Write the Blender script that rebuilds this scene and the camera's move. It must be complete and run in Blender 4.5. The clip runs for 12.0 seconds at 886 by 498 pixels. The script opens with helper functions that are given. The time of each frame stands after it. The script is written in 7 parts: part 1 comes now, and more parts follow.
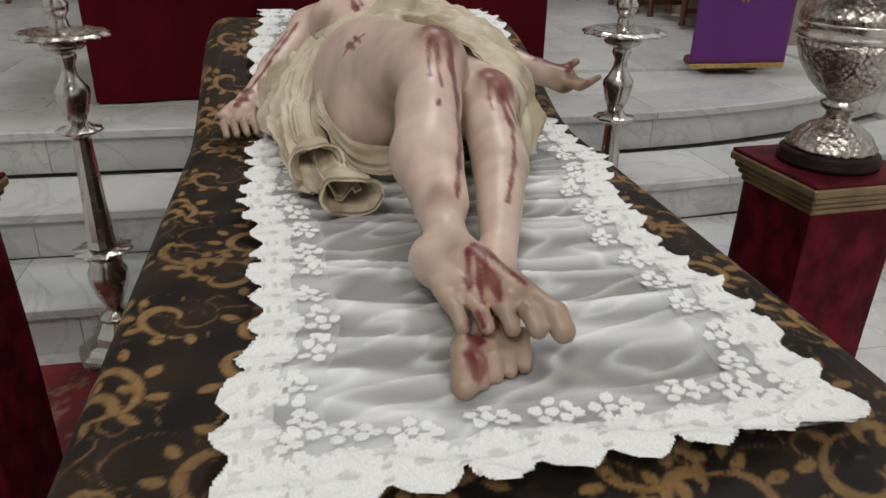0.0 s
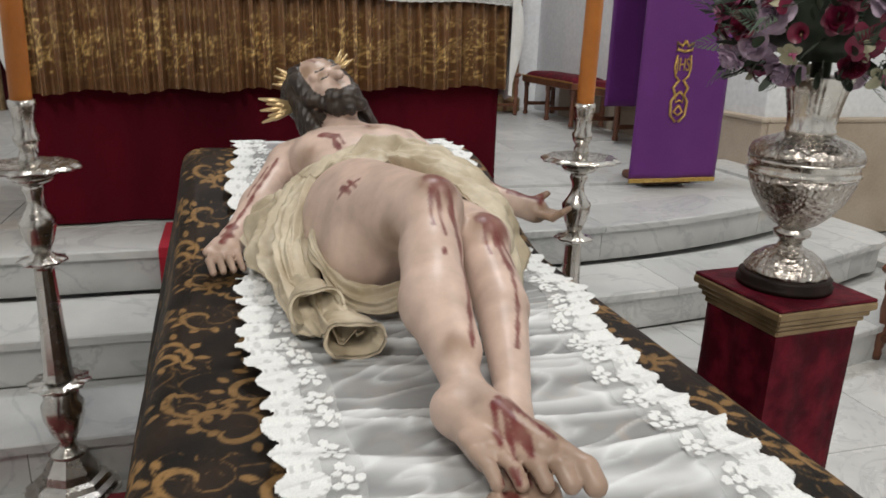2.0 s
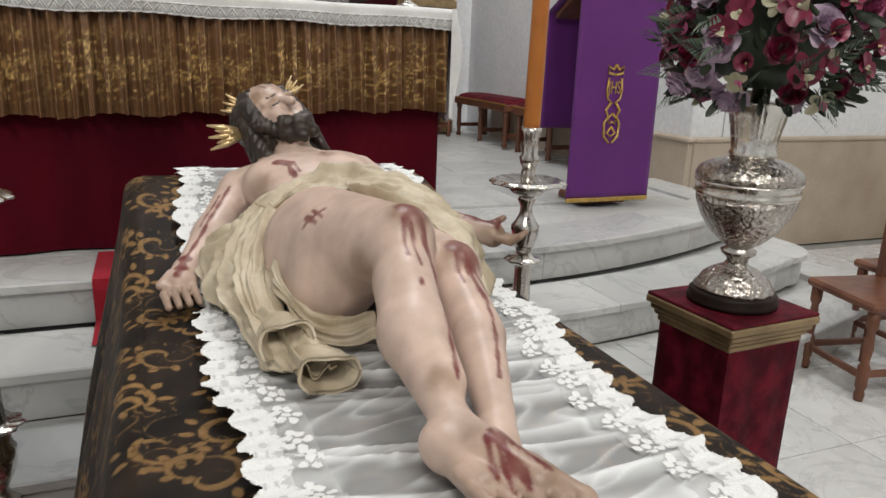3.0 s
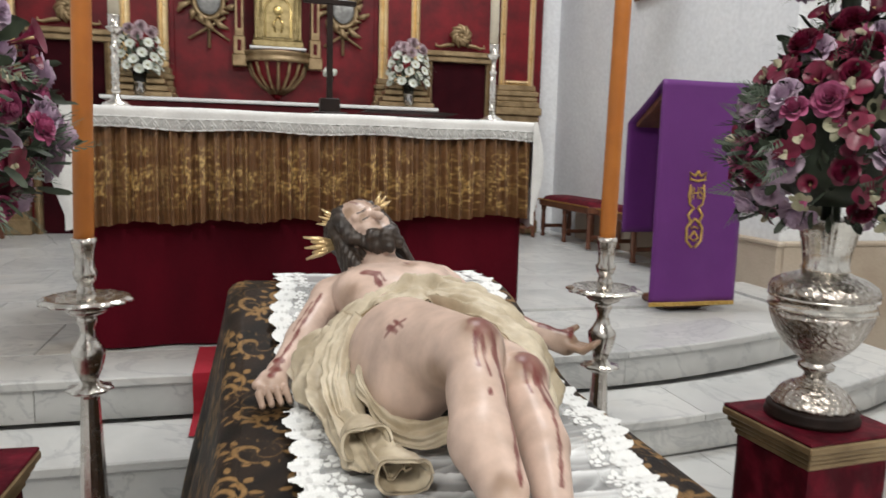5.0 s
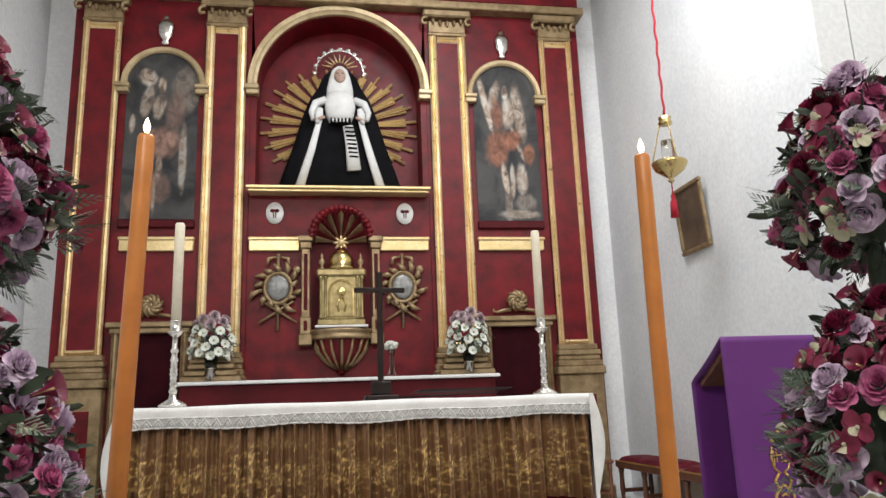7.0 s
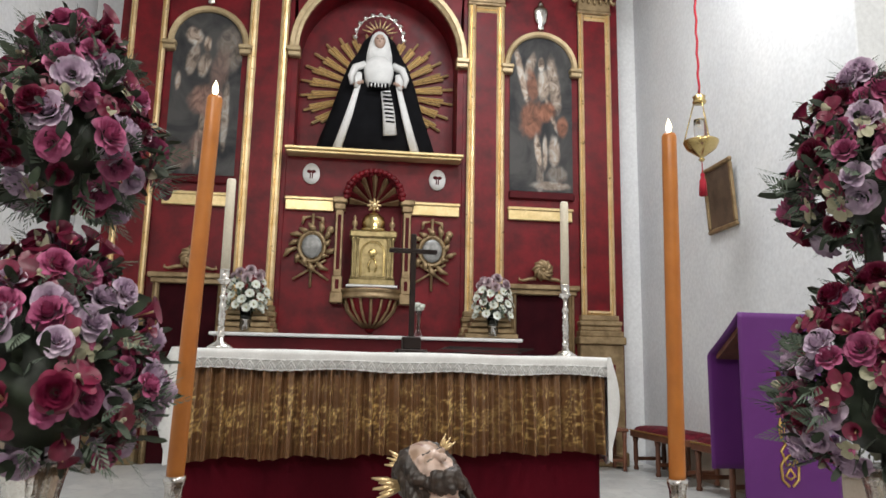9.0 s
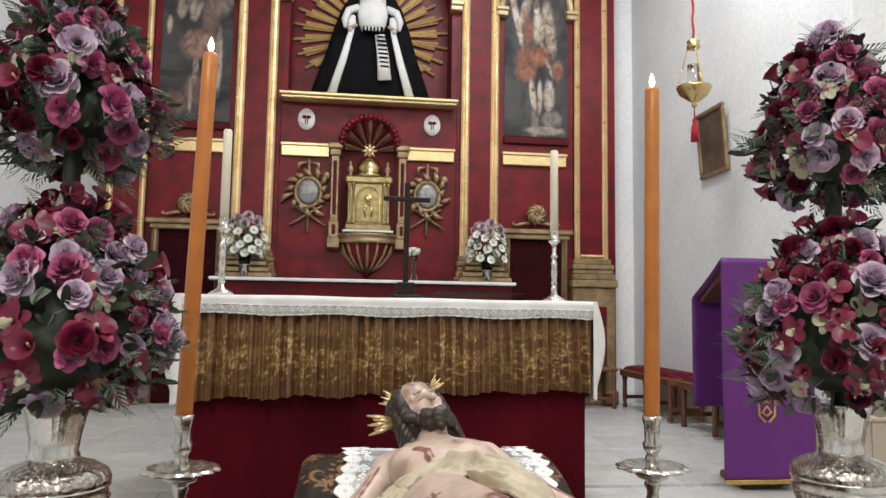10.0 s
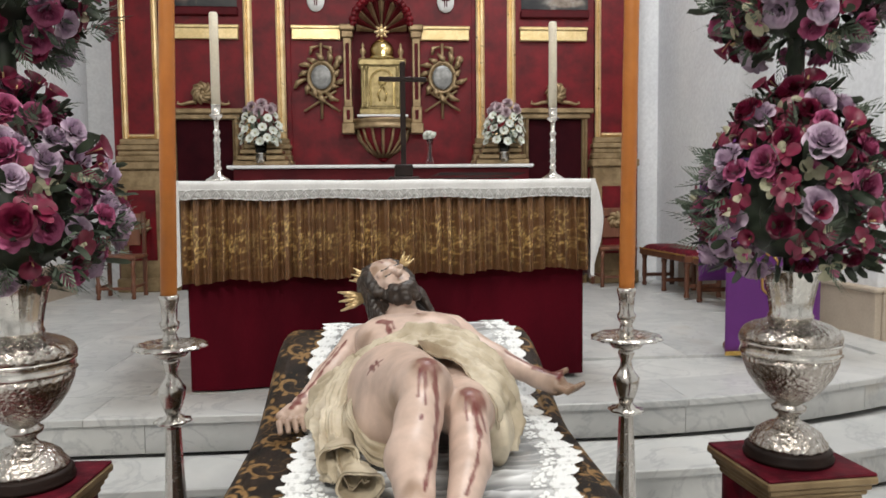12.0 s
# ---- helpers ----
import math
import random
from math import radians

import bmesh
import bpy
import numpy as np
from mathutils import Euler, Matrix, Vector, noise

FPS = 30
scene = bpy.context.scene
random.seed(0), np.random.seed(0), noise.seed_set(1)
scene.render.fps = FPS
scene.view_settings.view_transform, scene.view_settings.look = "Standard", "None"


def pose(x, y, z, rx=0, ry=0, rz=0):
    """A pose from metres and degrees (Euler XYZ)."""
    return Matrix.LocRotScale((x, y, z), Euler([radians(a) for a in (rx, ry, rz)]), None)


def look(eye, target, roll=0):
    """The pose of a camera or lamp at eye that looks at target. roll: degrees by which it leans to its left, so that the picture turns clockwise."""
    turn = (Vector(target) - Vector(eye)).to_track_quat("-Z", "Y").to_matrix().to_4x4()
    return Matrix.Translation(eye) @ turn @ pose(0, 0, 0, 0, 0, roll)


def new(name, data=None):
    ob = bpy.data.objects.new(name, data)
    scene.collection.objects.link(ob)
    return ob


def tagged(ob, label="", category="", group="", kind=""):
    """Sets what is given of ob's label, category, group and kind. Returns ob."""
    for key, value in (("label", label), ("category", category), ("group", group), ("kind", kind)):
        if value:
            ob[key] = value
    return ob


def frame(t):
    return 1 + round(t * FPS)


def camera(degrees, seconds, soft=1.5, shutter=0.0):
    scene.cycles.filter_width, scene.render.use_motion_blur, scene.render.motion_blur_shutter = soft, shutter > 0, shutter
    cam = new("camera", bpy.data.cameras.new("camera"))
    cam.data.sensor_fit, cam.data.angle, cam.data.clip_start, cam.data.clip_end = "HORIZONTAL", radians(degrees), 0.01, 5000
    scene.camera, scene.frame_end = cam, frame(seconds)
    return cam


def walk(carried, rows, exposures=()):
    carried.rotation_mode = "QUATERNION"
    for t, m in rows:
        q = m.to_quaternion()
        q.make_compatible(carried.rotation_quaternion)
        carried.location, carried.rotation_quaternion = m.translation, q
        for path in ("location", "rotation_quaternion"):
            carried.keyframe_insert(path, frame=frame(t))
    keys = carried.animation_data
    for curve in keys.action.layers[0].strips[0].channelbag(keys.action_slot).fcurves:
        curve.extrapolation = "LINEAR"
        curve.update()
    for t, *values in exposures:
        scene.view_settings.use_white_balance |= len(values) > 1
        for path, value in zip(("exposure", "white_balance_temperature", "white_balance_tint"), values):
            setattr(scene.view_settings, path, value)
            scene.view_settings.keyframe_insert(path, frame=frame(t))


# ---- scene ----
cam = camera(63.0, 12.0, 1.5, 0.3)
PATH = [
    (0, (-0.121, 0.163, 1.36), (0.232, 1.941, 0.515), 1.2),
    (0.5, (-0.155, 0.192, 1.375), (0.223, 1.996, 0.599), 1.6),
    (1, (-0.182, 0.191, 1.399), (0.267, 2.017, 0.72), 2.0),
    (1.5, (-0.204, 0.19, 1.413), (0.266, 2.015, 0.741), 3.1),
    (2, (-0.221, 0.182, 1.426), (0.316, 2.02, 0.847), 1.8),
    (2.5, (-0.233, 0.216, 1.437), (0.441, 2.023, 0.907), 1.5),
    (2.7, (-0.249, 0.227, 1.435), (0.466, 2.018, 0.903), 2.3),
    (4.5, (-0.414, 0.056, 1.473), (0.292, 1.898, 1.138), -0.2),
    (5, (-0.291, 0.115, 1.488), (0.214, 2.032, 1.221), 1.5),
    (5.5, (-0.200, 0.130, 1.502), (0.118, 2.100, 1.374), -2.1),
    (6, (-0.155, 0.161, 1.535), (0.12, 2.141, 1.576), -1.6),
    (6.5, (-0.153, 0.147, 1.587), (0.149, 2.103, 1.874), -1.9),
    (7, (-0.172, 0.13, 1.605), (0.141, 2.058, 2.034), -2.1),
    (8.8, (-0.209, -0.012, 1.562), (0.035, 1.94, 1.919), 0.4),
    (9, (-0.235, -0.068, 1.544), (0.007, 1.888, 1.887), 1.1),
    (9.5, (-0.23, -0.163, 1.55), (-0.003, 1.816, 1.73), 1.8),
    (10, (-0.226, -0.195, 1.559), (0.029, 1.781, 1.744), 0.9),
    (10.5, (-0.224, -0.215, 1.548), (0.104, 1.754, 1.675), 2.8),
    (11, (-0.156, -0.223, 1.543), (0.201, 1.745, 1.56), 0.6),
    (11.5, (-0.059, -0.23, 1.546), (0.207, 1.751, 1.503), 0.9),
    (12, (0.005, -0.22, 1.532), (0.157, 1.77, 1.402), -0.6),
]
walk(cam, [(t, look(eye, target, roll)) for t, eye, target, roll in PATH],
     [(0, -0.76), (0.5, -0.78), (1.0, -0.6), (2.5, -0.42), (4.5, -0.24), (7.0, -0.1), (9.0, -0.22), (10.5, -0.12), (12.0, -0.18)])
# ---- place ----
# ---- light ----
world = bpy.data.worlds.new("world")
scene.world = world
world.use_nodes = True
world.node_tree.nodes["Background"].inputs[0].default_value = (0.9, 0.95, 1.0, 1)
world.node_tree.nodes["Background"].inputs[1].default_value = 0.15


def area_lamp(name, eye, target, sx, sy, watts, colour):
    d = bpy.data.lights.new(name, "AREA")
    d.shape, d.size, d.size_y, d.energy, d.color = "RECTANGLE", sx, sy, watts, colour
    ob = new(name, d)
    ob.matrix_world = look(eye, target)
    return ob


WARM = (1.0, 0.955, 0.89)
COOL = (0.95, 0.97, 1.0)
area_lamp("ceiling_lamp_chancel", (1.1, 4.7, 7.4), (1.0, 5.2, 0), 1.6, 1.6, 235, COOL)
area_lamp("ceiling_lamp_nave", (-2.0, -2.6, 6.4), (0.0, 3.2, 1.2), 1.3, 1.3, 240, WARM)
# Added fill out of view: lights the rear walls that the silver reflects.
area_lamp("unseen_rear_fill", (0.5, -5.8, 7.4), (0.3, -5.0, 0.0), 1.5, 1.5, 260, WARM)
area_lamp("ceiling_lamp_nave_far", (3.0, 0.4, 7.0), (3.0, 4.0, 1.6), 0.9, 0.9, 135, WARM)
spot = bpy.data.lights.new("wall_spot", "SPOT")
spot.energy, spot.spot_size, spot.spot_blend, spot.shadow_soft_size = 100, radians(150), 0.8, 0.08
spot.color = (1.0, 0.97, 0.93)
new("wall_spot", spot).matrix_world = look((3.12, 4.95, 5.7), (3.42, 5.6, 4.8))

# ---- materials ----


def mat(name, build):
    m = bpy.data.materials.new(name)
    m.use_nodes = True
    nt = m.node_tree
    b = nt.nodes["Principled BSDF"]
    build(nt, b)
    return m


def node(nt, kind, **kw):
    n = nt.nodes.new(kind)
    for k, v in kw.items():
        n.inputs[k].default_value = v
    return n


def coords(nt, scale=(1, 1, 1)):
    tc = nt.nodes.new("ShaderNodeTexCoord")
    mp = nt.nodes.new("ShaderNodeMapping")
    mp.inputs["Scale"].default_value = scale
    nt.links.new(tc.outputs["Object"], mp.inputs["Vector"])
    return mp.outputs["Vector"]


def noise_tex(nt, vec, scale, detail=4.0, rough=0.55, distort=0.0):
    n = node(nt, "ShaderNodeTexNoise", Scale=scale, Detail=detail, Roughness=rough, Distortion=distort)
    nt.links.new(vec, n.inputs["Vector"])
    return n.outputs["Fac"]


def ramp(nt, fac, stops):
    r = nt.nodes.new("ShaderNodeValToRGB")
    e = r.color_ramp.elements
    while len(e) < len(stops):
        e.new(0.5)
    for el, (p, c) in zip(e, stops):
        el.position, el.color = p, (*c, 1)
    nt.links.new(fac, r.inputs["Fac"])
    return r.outputs["Color"]


def mixc(nt, fac, a, b, blend="MIX"):
    m = nt.nodes.new("ShaderNodeMix")
    m.data_type, m.blend_type = "RGBA", blend
    for sock, val in ((m.inputs[0], fac), (m.inputs[6], a), (m.inputs[7], b)):
        if isinstance(val, (int, float)):
            sock.default_value = val
        elif isinstance(val, tuple):
            sock.default_value = (*val, 1)
        else:
            nt.links.new(val, sock)
    return m.outputs[2]


def bump(nt, b, fac, strength, dist=0.01):
    n = nt.nodes.new("ShaderNodeBump")
    n.inputs["Strength"].default_value, n.inputs["Distance"].default_value = strength, dist
    nt.links.new(fac, n.inputs["Height"])
    nt.links.new(n.outputs["Normal"], b.inputs["Normal"])


def mottled(name, c1, c2, scale, rough, metal=0.0, relief=0.2, fine=80.0, dist=0.004, spread=(0.35, 0.65), random_tint=0.0, sheen=0.0, stretch=(1, 1, 1), spec=0.5):
    def build(nt, b):
        v = coords(nt, stretch)
        col = ramp(nt, noise_tex(nt, v, scale), [(spread[0], c1), (spread[1], c2)])
        f = noise_tex(nt, v, fine, 3)
        col = mixc(nt, 0.25, col, ramp(nt, f, [(0.3, (0.45, 0.45, 0.45)), (0.7, (1, 1, 1))]), "MULTIPLY")
        if random_tint:
            oi = nt.nodes.new("ShaderNodeObjectInfo")
            col = mixc(nt, random_tint, col, ramp(nt, oi.outputs["Random"], [(0, (0.45, 0.4, 0.42)), (1, (1.0, 1.0, 1.0))]), "MULTIPLY")
        nt.links.new(col, b.inputs["Base Color"])
        rr = nt.nodes.new("ShaderNodeMapRange")
        rr.inputs[3].default_value, rr.inputs[4].default_value = max(rough - 0.1, 0.03), min(rough + 0.12, 1)
        nt.links.new(noise_tex(nt, v, scale * 3), rr.inputs[0])
        nt.links.new(rr.outputs[0], b.inputs["Roughness"])
        b.inputs["Metallic"].default_value = metal
        b.inputs["Sheen Weight"].default_value = sheen
        b.inputs["Specular IOR Level"].default_value = spec
        if relief:
            bump(nt, b, f, relief, dist)
    return mat(name, build)


def painted(name, layers, base, rough, scale=30.0, relief=0.15, metal_layer=None, sheen=0.0, spec=0.5):
    """A surface whose ornament comes from named mesh attributes: layers of (attribute, colour)."""
    def build(nt, b):
        v = coords(nt)
        f = noise_tex(nt, v, scale, 5)
        col = ramp(nt, f, [(0.3, tuple(0.8 * c for c in base)), (0.7, tuple(min(1.15 * c, 1) for c in base))])
        for k, (an, c) in enumerate(layers):
            a = nt.nodes.new("ShaderNodeAttribute")
            a.attribute_name = an
            col = mixc(nt, a.outputs["Fac"], col, ramp(nt, f, [(0.3, tuple(0.7 * q for q in c)), (0.7, c)]))
            if metal_layer == k:
                mm = nt.nodes.new("ShaderNodeMath")
                mm.operation = "MULTIPLY"
                mm.inputs[1].default_value = 0.35
                nt.links.new(a.outputs["Fac"], mm.inputs[0])
                nt.links.new(mm.outputs[0], b.inputs["Metallic"])
        nt.links.new(col, b.inputs["Base Color"])
        b.inputs["Roughness"].default_value = rough
        b.inputs["Sheen Weight"].default_value = sheen
        b.inputs["Specular IOR Level"].default_value = spec
        bump(nt, b, noise_tex(nt, v, scale * 8, 3), relief, 0.003)
    return mat(name, build)


WHITE_WALL = mottled("white_plaster", (0.76, 0.78, 0.80), (0.83, 0.85, 0.86), 1.3, 0.8, relief=0.10, fine=25, dist=0.004)
CEILING = mottled("ceiling_plaster", (0.66, 0.66, 0.65), (0.74, 0.74, 0.73), 1.0, 0.85, relief=0.1, fine=20)
DADO = mottled("beige_stone", (0.42, 0.34, 0.26), (0.52, 0.44, 0.35), 2.5, 0.4, relief=0.08, fine=60)


def marble_build(c1, c2, vein, rough, tint):
    def build(nt, b):
        v = coords(nt)
        oi = nt.nodes.new("ShaderNodeObjectInfo")
        add = nt.nodes.new("ShaderNodeVectorMath")
        add.operation = "ADD"
        nt.links.new(v, add.inputs[0])
        sc = nt.nodes.new("ShaderNodeVectorMath")
        sc.operation = "SCALE"
        sc.inputs["Scale"].default_value = 37.0
        cmb = nt.nodes.new("ShaderNodeCombineXYZ")
        for k in range(3):
            nt.links.new(oi.outputs["Random"], cmb.inputs[k])
        nt.links.new(cmb.outputs[0], sc.inputs[0])
        nt.links.new(sc.outputs[0], add.inputs[1])
        vv = add.outputs[0]
        col = ramp(nt, noise_tex(nt, vv, 2.2, 5, 0.6, 0.6), [(0.3, c1), (0.7, c2)])
        ve = noise_tex(nt, vv, 1.6, 8, 0.6, 2.2)
        col = mixc(nt, ramp(nt, ve, [(0.47, (0, 0, 0)), (0.5, (0.55, 0.55, 0.55)), (0.53, (0, 0, 0))]), col, vein)
        st = noise_tex(nt, vv, 1.1, 2)
        col = mixc(nt, ramp(nt, st, [(0.66, (0, 0, 0)), (0.8, (0.35, 0.35, 0.35))]), col, (0.50, 0.38, 0.22))
        col = mixc(nt, tint, col, ramp(nt, oi.outputs["Random"], [(0, (0.72, 0.73, 0.75)), (1, (1, 1, 1))]), "MULTIPLY")
        nt.links.new(col, b.inputs["Base Color"])
        rr = nt.nodes.new("ShaderNodeMapRange")
        rr.inputs[3].default_value, rr.inputs[4].default_value = rough - 0.08, rough + 0.15
        nt.links.new(noise_tex(nt, vv, 6), rr.inputs[0])
        nt.links.new(rr.outputs[0], b.inputs["Roughness"])
        bump(nt, b, noise_tex(nt, vv, 30), 0.05, 0.002)
    return build


MARBLE = mat("white_marble", marble_build((0.50, 0.51, 0.50), (0.66, 0.66, 0.64), (0.36, 0.37, 0.38), 0.3, 0.6))
FLOOR_TILE = mat("floor_marble", marble_build((0.56, 0.56, 0.55), (0.68, 0.68, 0.66), (0.42, 0.42, 0.42), 0.25, 0.5))
JOINT = mottled("joint", (0.25, 0.25, 0.24), (0.33, 0.33, 0.31), 8, 0.8, relief=0.1)
RED_MARBLE = mottled("red_marbled_wood", (0.080, 0.0018, 0.005), (0.175, 0.004, 0.010), 4.5, 0.45, relief=0.04, fine=22, spread=(0.33, 0.66), spec=0.28)
RED_DARK = mottled("dark_red_and_recess_shade", (0.06, 0.002, 0.005), (0.095, 0.004, 0.008), 3, 0.6, relief=0.05, spec=0.2)
GOLD = mottled("gilded_wood", (0.70, 0.50, 0.24), (0.86, 0.68, 0.40), 5, 0.30, metal=0.62, relief=0.02, fine=30)
GOLD_DULL = mottled("dull_gilding", (0.22, 0.15, 0.075), (0.38, 0.275, 0.15), 9, 0.42, metal=0.45, relief=0.15, fine=40)
GOLD_WORN = mottled("worn_arch_gilding", (0.38, 0.28, 0.15), (0.54, 0.42, 0.25), 6, 0.4, metal=0.4, relief=0.1, fine=40)
GOLD_PALE = mottled("pale_gilt_band", (0.66, 0.50, 0.24), (0.78, 0.62, 0.34), 5, 0.35, metal=0.6, relief=0.08, fine=40)
TABERNACLE_BRASS = mottled("aged_tabernacle_brass", (0.24, 0.185, 0.080), (0.42, 0.33, 0.16), 12, 0.34, metal=0.65, relief=0.2, fine=50)
BRASS = mottled("polished_brass", (0.56, 0.42, 0.17), (0.70, 0.54, 0.25), 6, 0.22, metal=1.0, relief=0.05, fine=60)
SILVER = mottled("chased_silver", (0.70, 0.67, 0.62), (0.86, 0.84, 0.80), 14, 0.24, metal=1.0, relief=0.25, fine=60, dist=0.004)
SILVER_PLAIN = mottled("plain_silver", (0.58, 0.55, 0.51), (0.76, 0.73, 0.69), 9, 0.24, metal=1.0, relief=0.06, fine=70)


def embossed_build(nt, b):
    v = coords(nt)
    vo = nt.nodes.new("ShaderNodeTexVoronoi")
    vo.inputs["Scale"].default_value = 78
    nt.links.new(v, vo.inputs["Vector"])
    f = noise_tex(nt, v, 40, 4, 0.6, 1.5)
    m = nt.nodes.new("ShaderNodeMath")
    m.operation = "ADD"
    nt.links.new(vo.outputs["Distance"], m.inputs[0])
    nt.links.new(f, m.inputs[1])
    # Darker stops follow the relief: dark reflections and crevice shade put into the colour.
    col = ramp(nt, m.outputs[0], [(0.45, (0.90, 0.88, 0.84)), (0.95, (0.50, 0.46, 0.42))])
    nt.links.new(col, b.inputs["Base Color"])
    b.inputs["Metallic"].default_value = 1.0
    b.inputs["Roughness"].default_value = 0.26
    bump(nt, b, m.outputs[0], 0.6, 0.005)


SILVER_CHASED = mat("repousse_silver", embossed_build)
PEWTER = mottled("tarnished_silvering", (0.16, 0.16, 0.155), (0.30, 0.30, 0.29), 18, 0.4, metal=0.4, relief=0.3, fine=60)
WOOD_DARK = mottled("dark_turned_wood", (0.030, 0.012, 0.008), (0.065, 0.026, 0.016), 6, 0.3, relief=0.08, fine=50, stretch=(1, 1, 0.25))
WOOD_BROWN = mottled("brown_wood", (0.10, 0.035, 0.018), (0.19, 0.075, 0.04), 8, 0.38, relief=0.1, fine=60, stretch=(1, 1, 0.2))
WOOD_BLACK = mottled("black_wood", (0.012, 0.007, 0.006), (0.024, 0.014, 0.011), 8, 0.5, relief=0.08, spec=0.2)
VELVET = mottled("crimson_velvet", (0.050, 0.0015, 0.006), (0.090, 0.003, 0.010), 2.5, 0.75, relief=0.15, fine=130, spec=0.08, stretch=(1, 1, 0.4))
CRUSHED = mottled("crushed_velvet", (0.060, 0.003, 0.009), (0.15, 0.009, 0.022), 14, 0.6, relief=0.3, fine=60, spec=0.12, spread=(0.42, 0.66))
PURPLE = mottled("purple_satin", (0.105, 0.010, 0.155), (0.125, 0.014, 0.18), 3, 0.6, relief=0.1, fine=200, sheen=0.1)
LINEN = mottled("white_linen", (0.70, 0.70, 0.69), (0.80, 0.80, 0.79), 10, 0.8, relief=0.25, fine=150, sheen=0.1)
LACE = mottled("white_lace_thread", (0.72, 0.73, 0.72), (0.84, 0.84, 0.83), 60, 0.85, relief=0.5, fine=260, dist=0.003)
RUNNER = mottled("red_carpet", (0.30, 0.006, 0.018), (0.40, 0.012, 0.03), 5, 0.9, relief=0.3, fine=220)
WAX_ORANGE = mottled("amber_wax", (0.47, 0.150, 0.024), (0.56, 0.20, 0.036), 4, 0.38, relief=0.1, fine=20)
WAX_WHITE = mottled("ivory_wax", (0.74, 0.66, 0.50), (0.82, 0.76, 0.62), 4, 0.4, relief=0.05)
GOLD_THREAD = mottled("gold_thread", (0.55, 0.34, 0.08), (0.75, 0.52, 0.18), 40, 0.35, metal=0.8, relief=0.5, fine=200)
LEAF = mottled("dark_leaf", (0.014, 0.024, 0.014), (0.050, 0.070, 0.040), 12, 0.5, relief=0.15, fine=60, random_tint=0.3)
FERN = mottled("grey_green_fern", (0.060, 0.092, 0.062), (0.15, 0.19, 0.14), 14, 0.6, relief=0.1)
LILAC = mottled("lilac_petal", (0.60, 0.44, 0.60), (0.78, 0.64, 0.76), 20, 0.55, relief=0.1, random_tint=0.18)
MAGENTA = mottled("magenta_petal", (0.46, 0.075, 0.21), (0.66, 0.20, 0.37), 20, 0.55, relief=0.1, random_tint=0.4)
BURGUNDY = mottled("burgundy_petal", (0.15, 0.008, 0.034), (0.31, 0.026, 0.082), 18, 0.36, relief=0.1, random_tint=0.6)
CREAM_PETAL = mottled("cream_green_petal", (0.42, 0.42, 0.26), (0.62, 0.58, 0.44), 18, 0.55, relief=0.1, random_tint=0.3)
WHITE_PETAL = mottled("white_petal", (0.62, 0.68, 0.58), (0.78, 0.80, 0.74), 18, 0.6, relief=0.1, random_tint=0.25)
PINK_PETAL = mottled("pale_pink_petal", (0.52, 0.38, 0.43), (0.70, 0.58, 0.60), 18, 0.6, relief=0.1, random_tint=0.3)
BLACK_CLOTH = mottled("black_velvet", (0.004, 0.004, 0.005), (0.008, 0.008, 0.010), 5, 0.85, relief=0.15, spec=0.1)
DOOR_DARK = mottled("maroon_curtain", (0.022, 0.0015, 0.004), (0.036, 0.003, 0.006), 4, 0.8, relief=0.1, spec=0.1)
SKIN = painted("painted_flesh", [("dirt_and_hollows", (0.30, 0.19, 0.12)), ("blood", (0.150, 0.006, 0.010))], (0.61, 0.46, 0.385), 0.38, 14, 0.10, spec=0.42)
SKIN_PALE = mottled("pale_carved_face", (0.40, 0.26, 0.20), (0.48, 0.33, 0.26), 20, 0.45, relief=0.03)
HAIR = mottled("painted_dark_hair", (0.020, 0.014, 0.011), (0.055, 0.038, 0.028), 30, 0.4, relief=0.5, fine=70, dist=0.006)
CREAM_CLOTH = mottled("stiffened_cream_cloth", (0.43, 0.355, 0.245), (0.64, 0.565, 0.43), 9, 0.5, relief=0.2, fine=60)
DAMASK = painted("black_gold_damask", [("pile", (0.036, 0.022, 0.014)), ("gold", (0.31, 0.180, 0.070))], (0.007, 0.006, 0.005), 0.55, 60, 0.25, spec=0.2)
BROCADE = painted("brown_gold_brocade", [("gold", (0.90, 0.64, 0.27))], (0.172, 0.086, 0.038), 0.30, 40, 0.3, metal_layer=0)
RUG = painted("patterned_rug", [("cream", (0.30, 0.20, 0.11)), ("blue", (0.03, 0.035, 0.05))], (0.16, 0.012, 0.018), 0.9, 60, 0.4)


def glass_build(nt, b):
    b.inputs["Transmission Weight"].default_value = 1.0
    b.inputs["Roughness"].default_value = 0.04


GLASS = mat("clear_glass", glass_build)


def flame_build(nt, b):
    b.inputs["Base Color"].default_value = (1, 0.75, 0.4, 1)
    b.inputs["Emission Color"].default_value = (1, 0.80, 0.50, 1)
    b.inputs["Emission Strength"].default_value = 9.0


FLAME = mat("candle_flame", flame_build)


def fixture_build(nt, b):
    b.inputs["Emission Color"].default_value = (1, 0.97, 0.92, 1)
    b.inputs["Emission Strength"].default_value = 4.0


FIXTURE = mat("lit_lamp_glass", fixture_build)


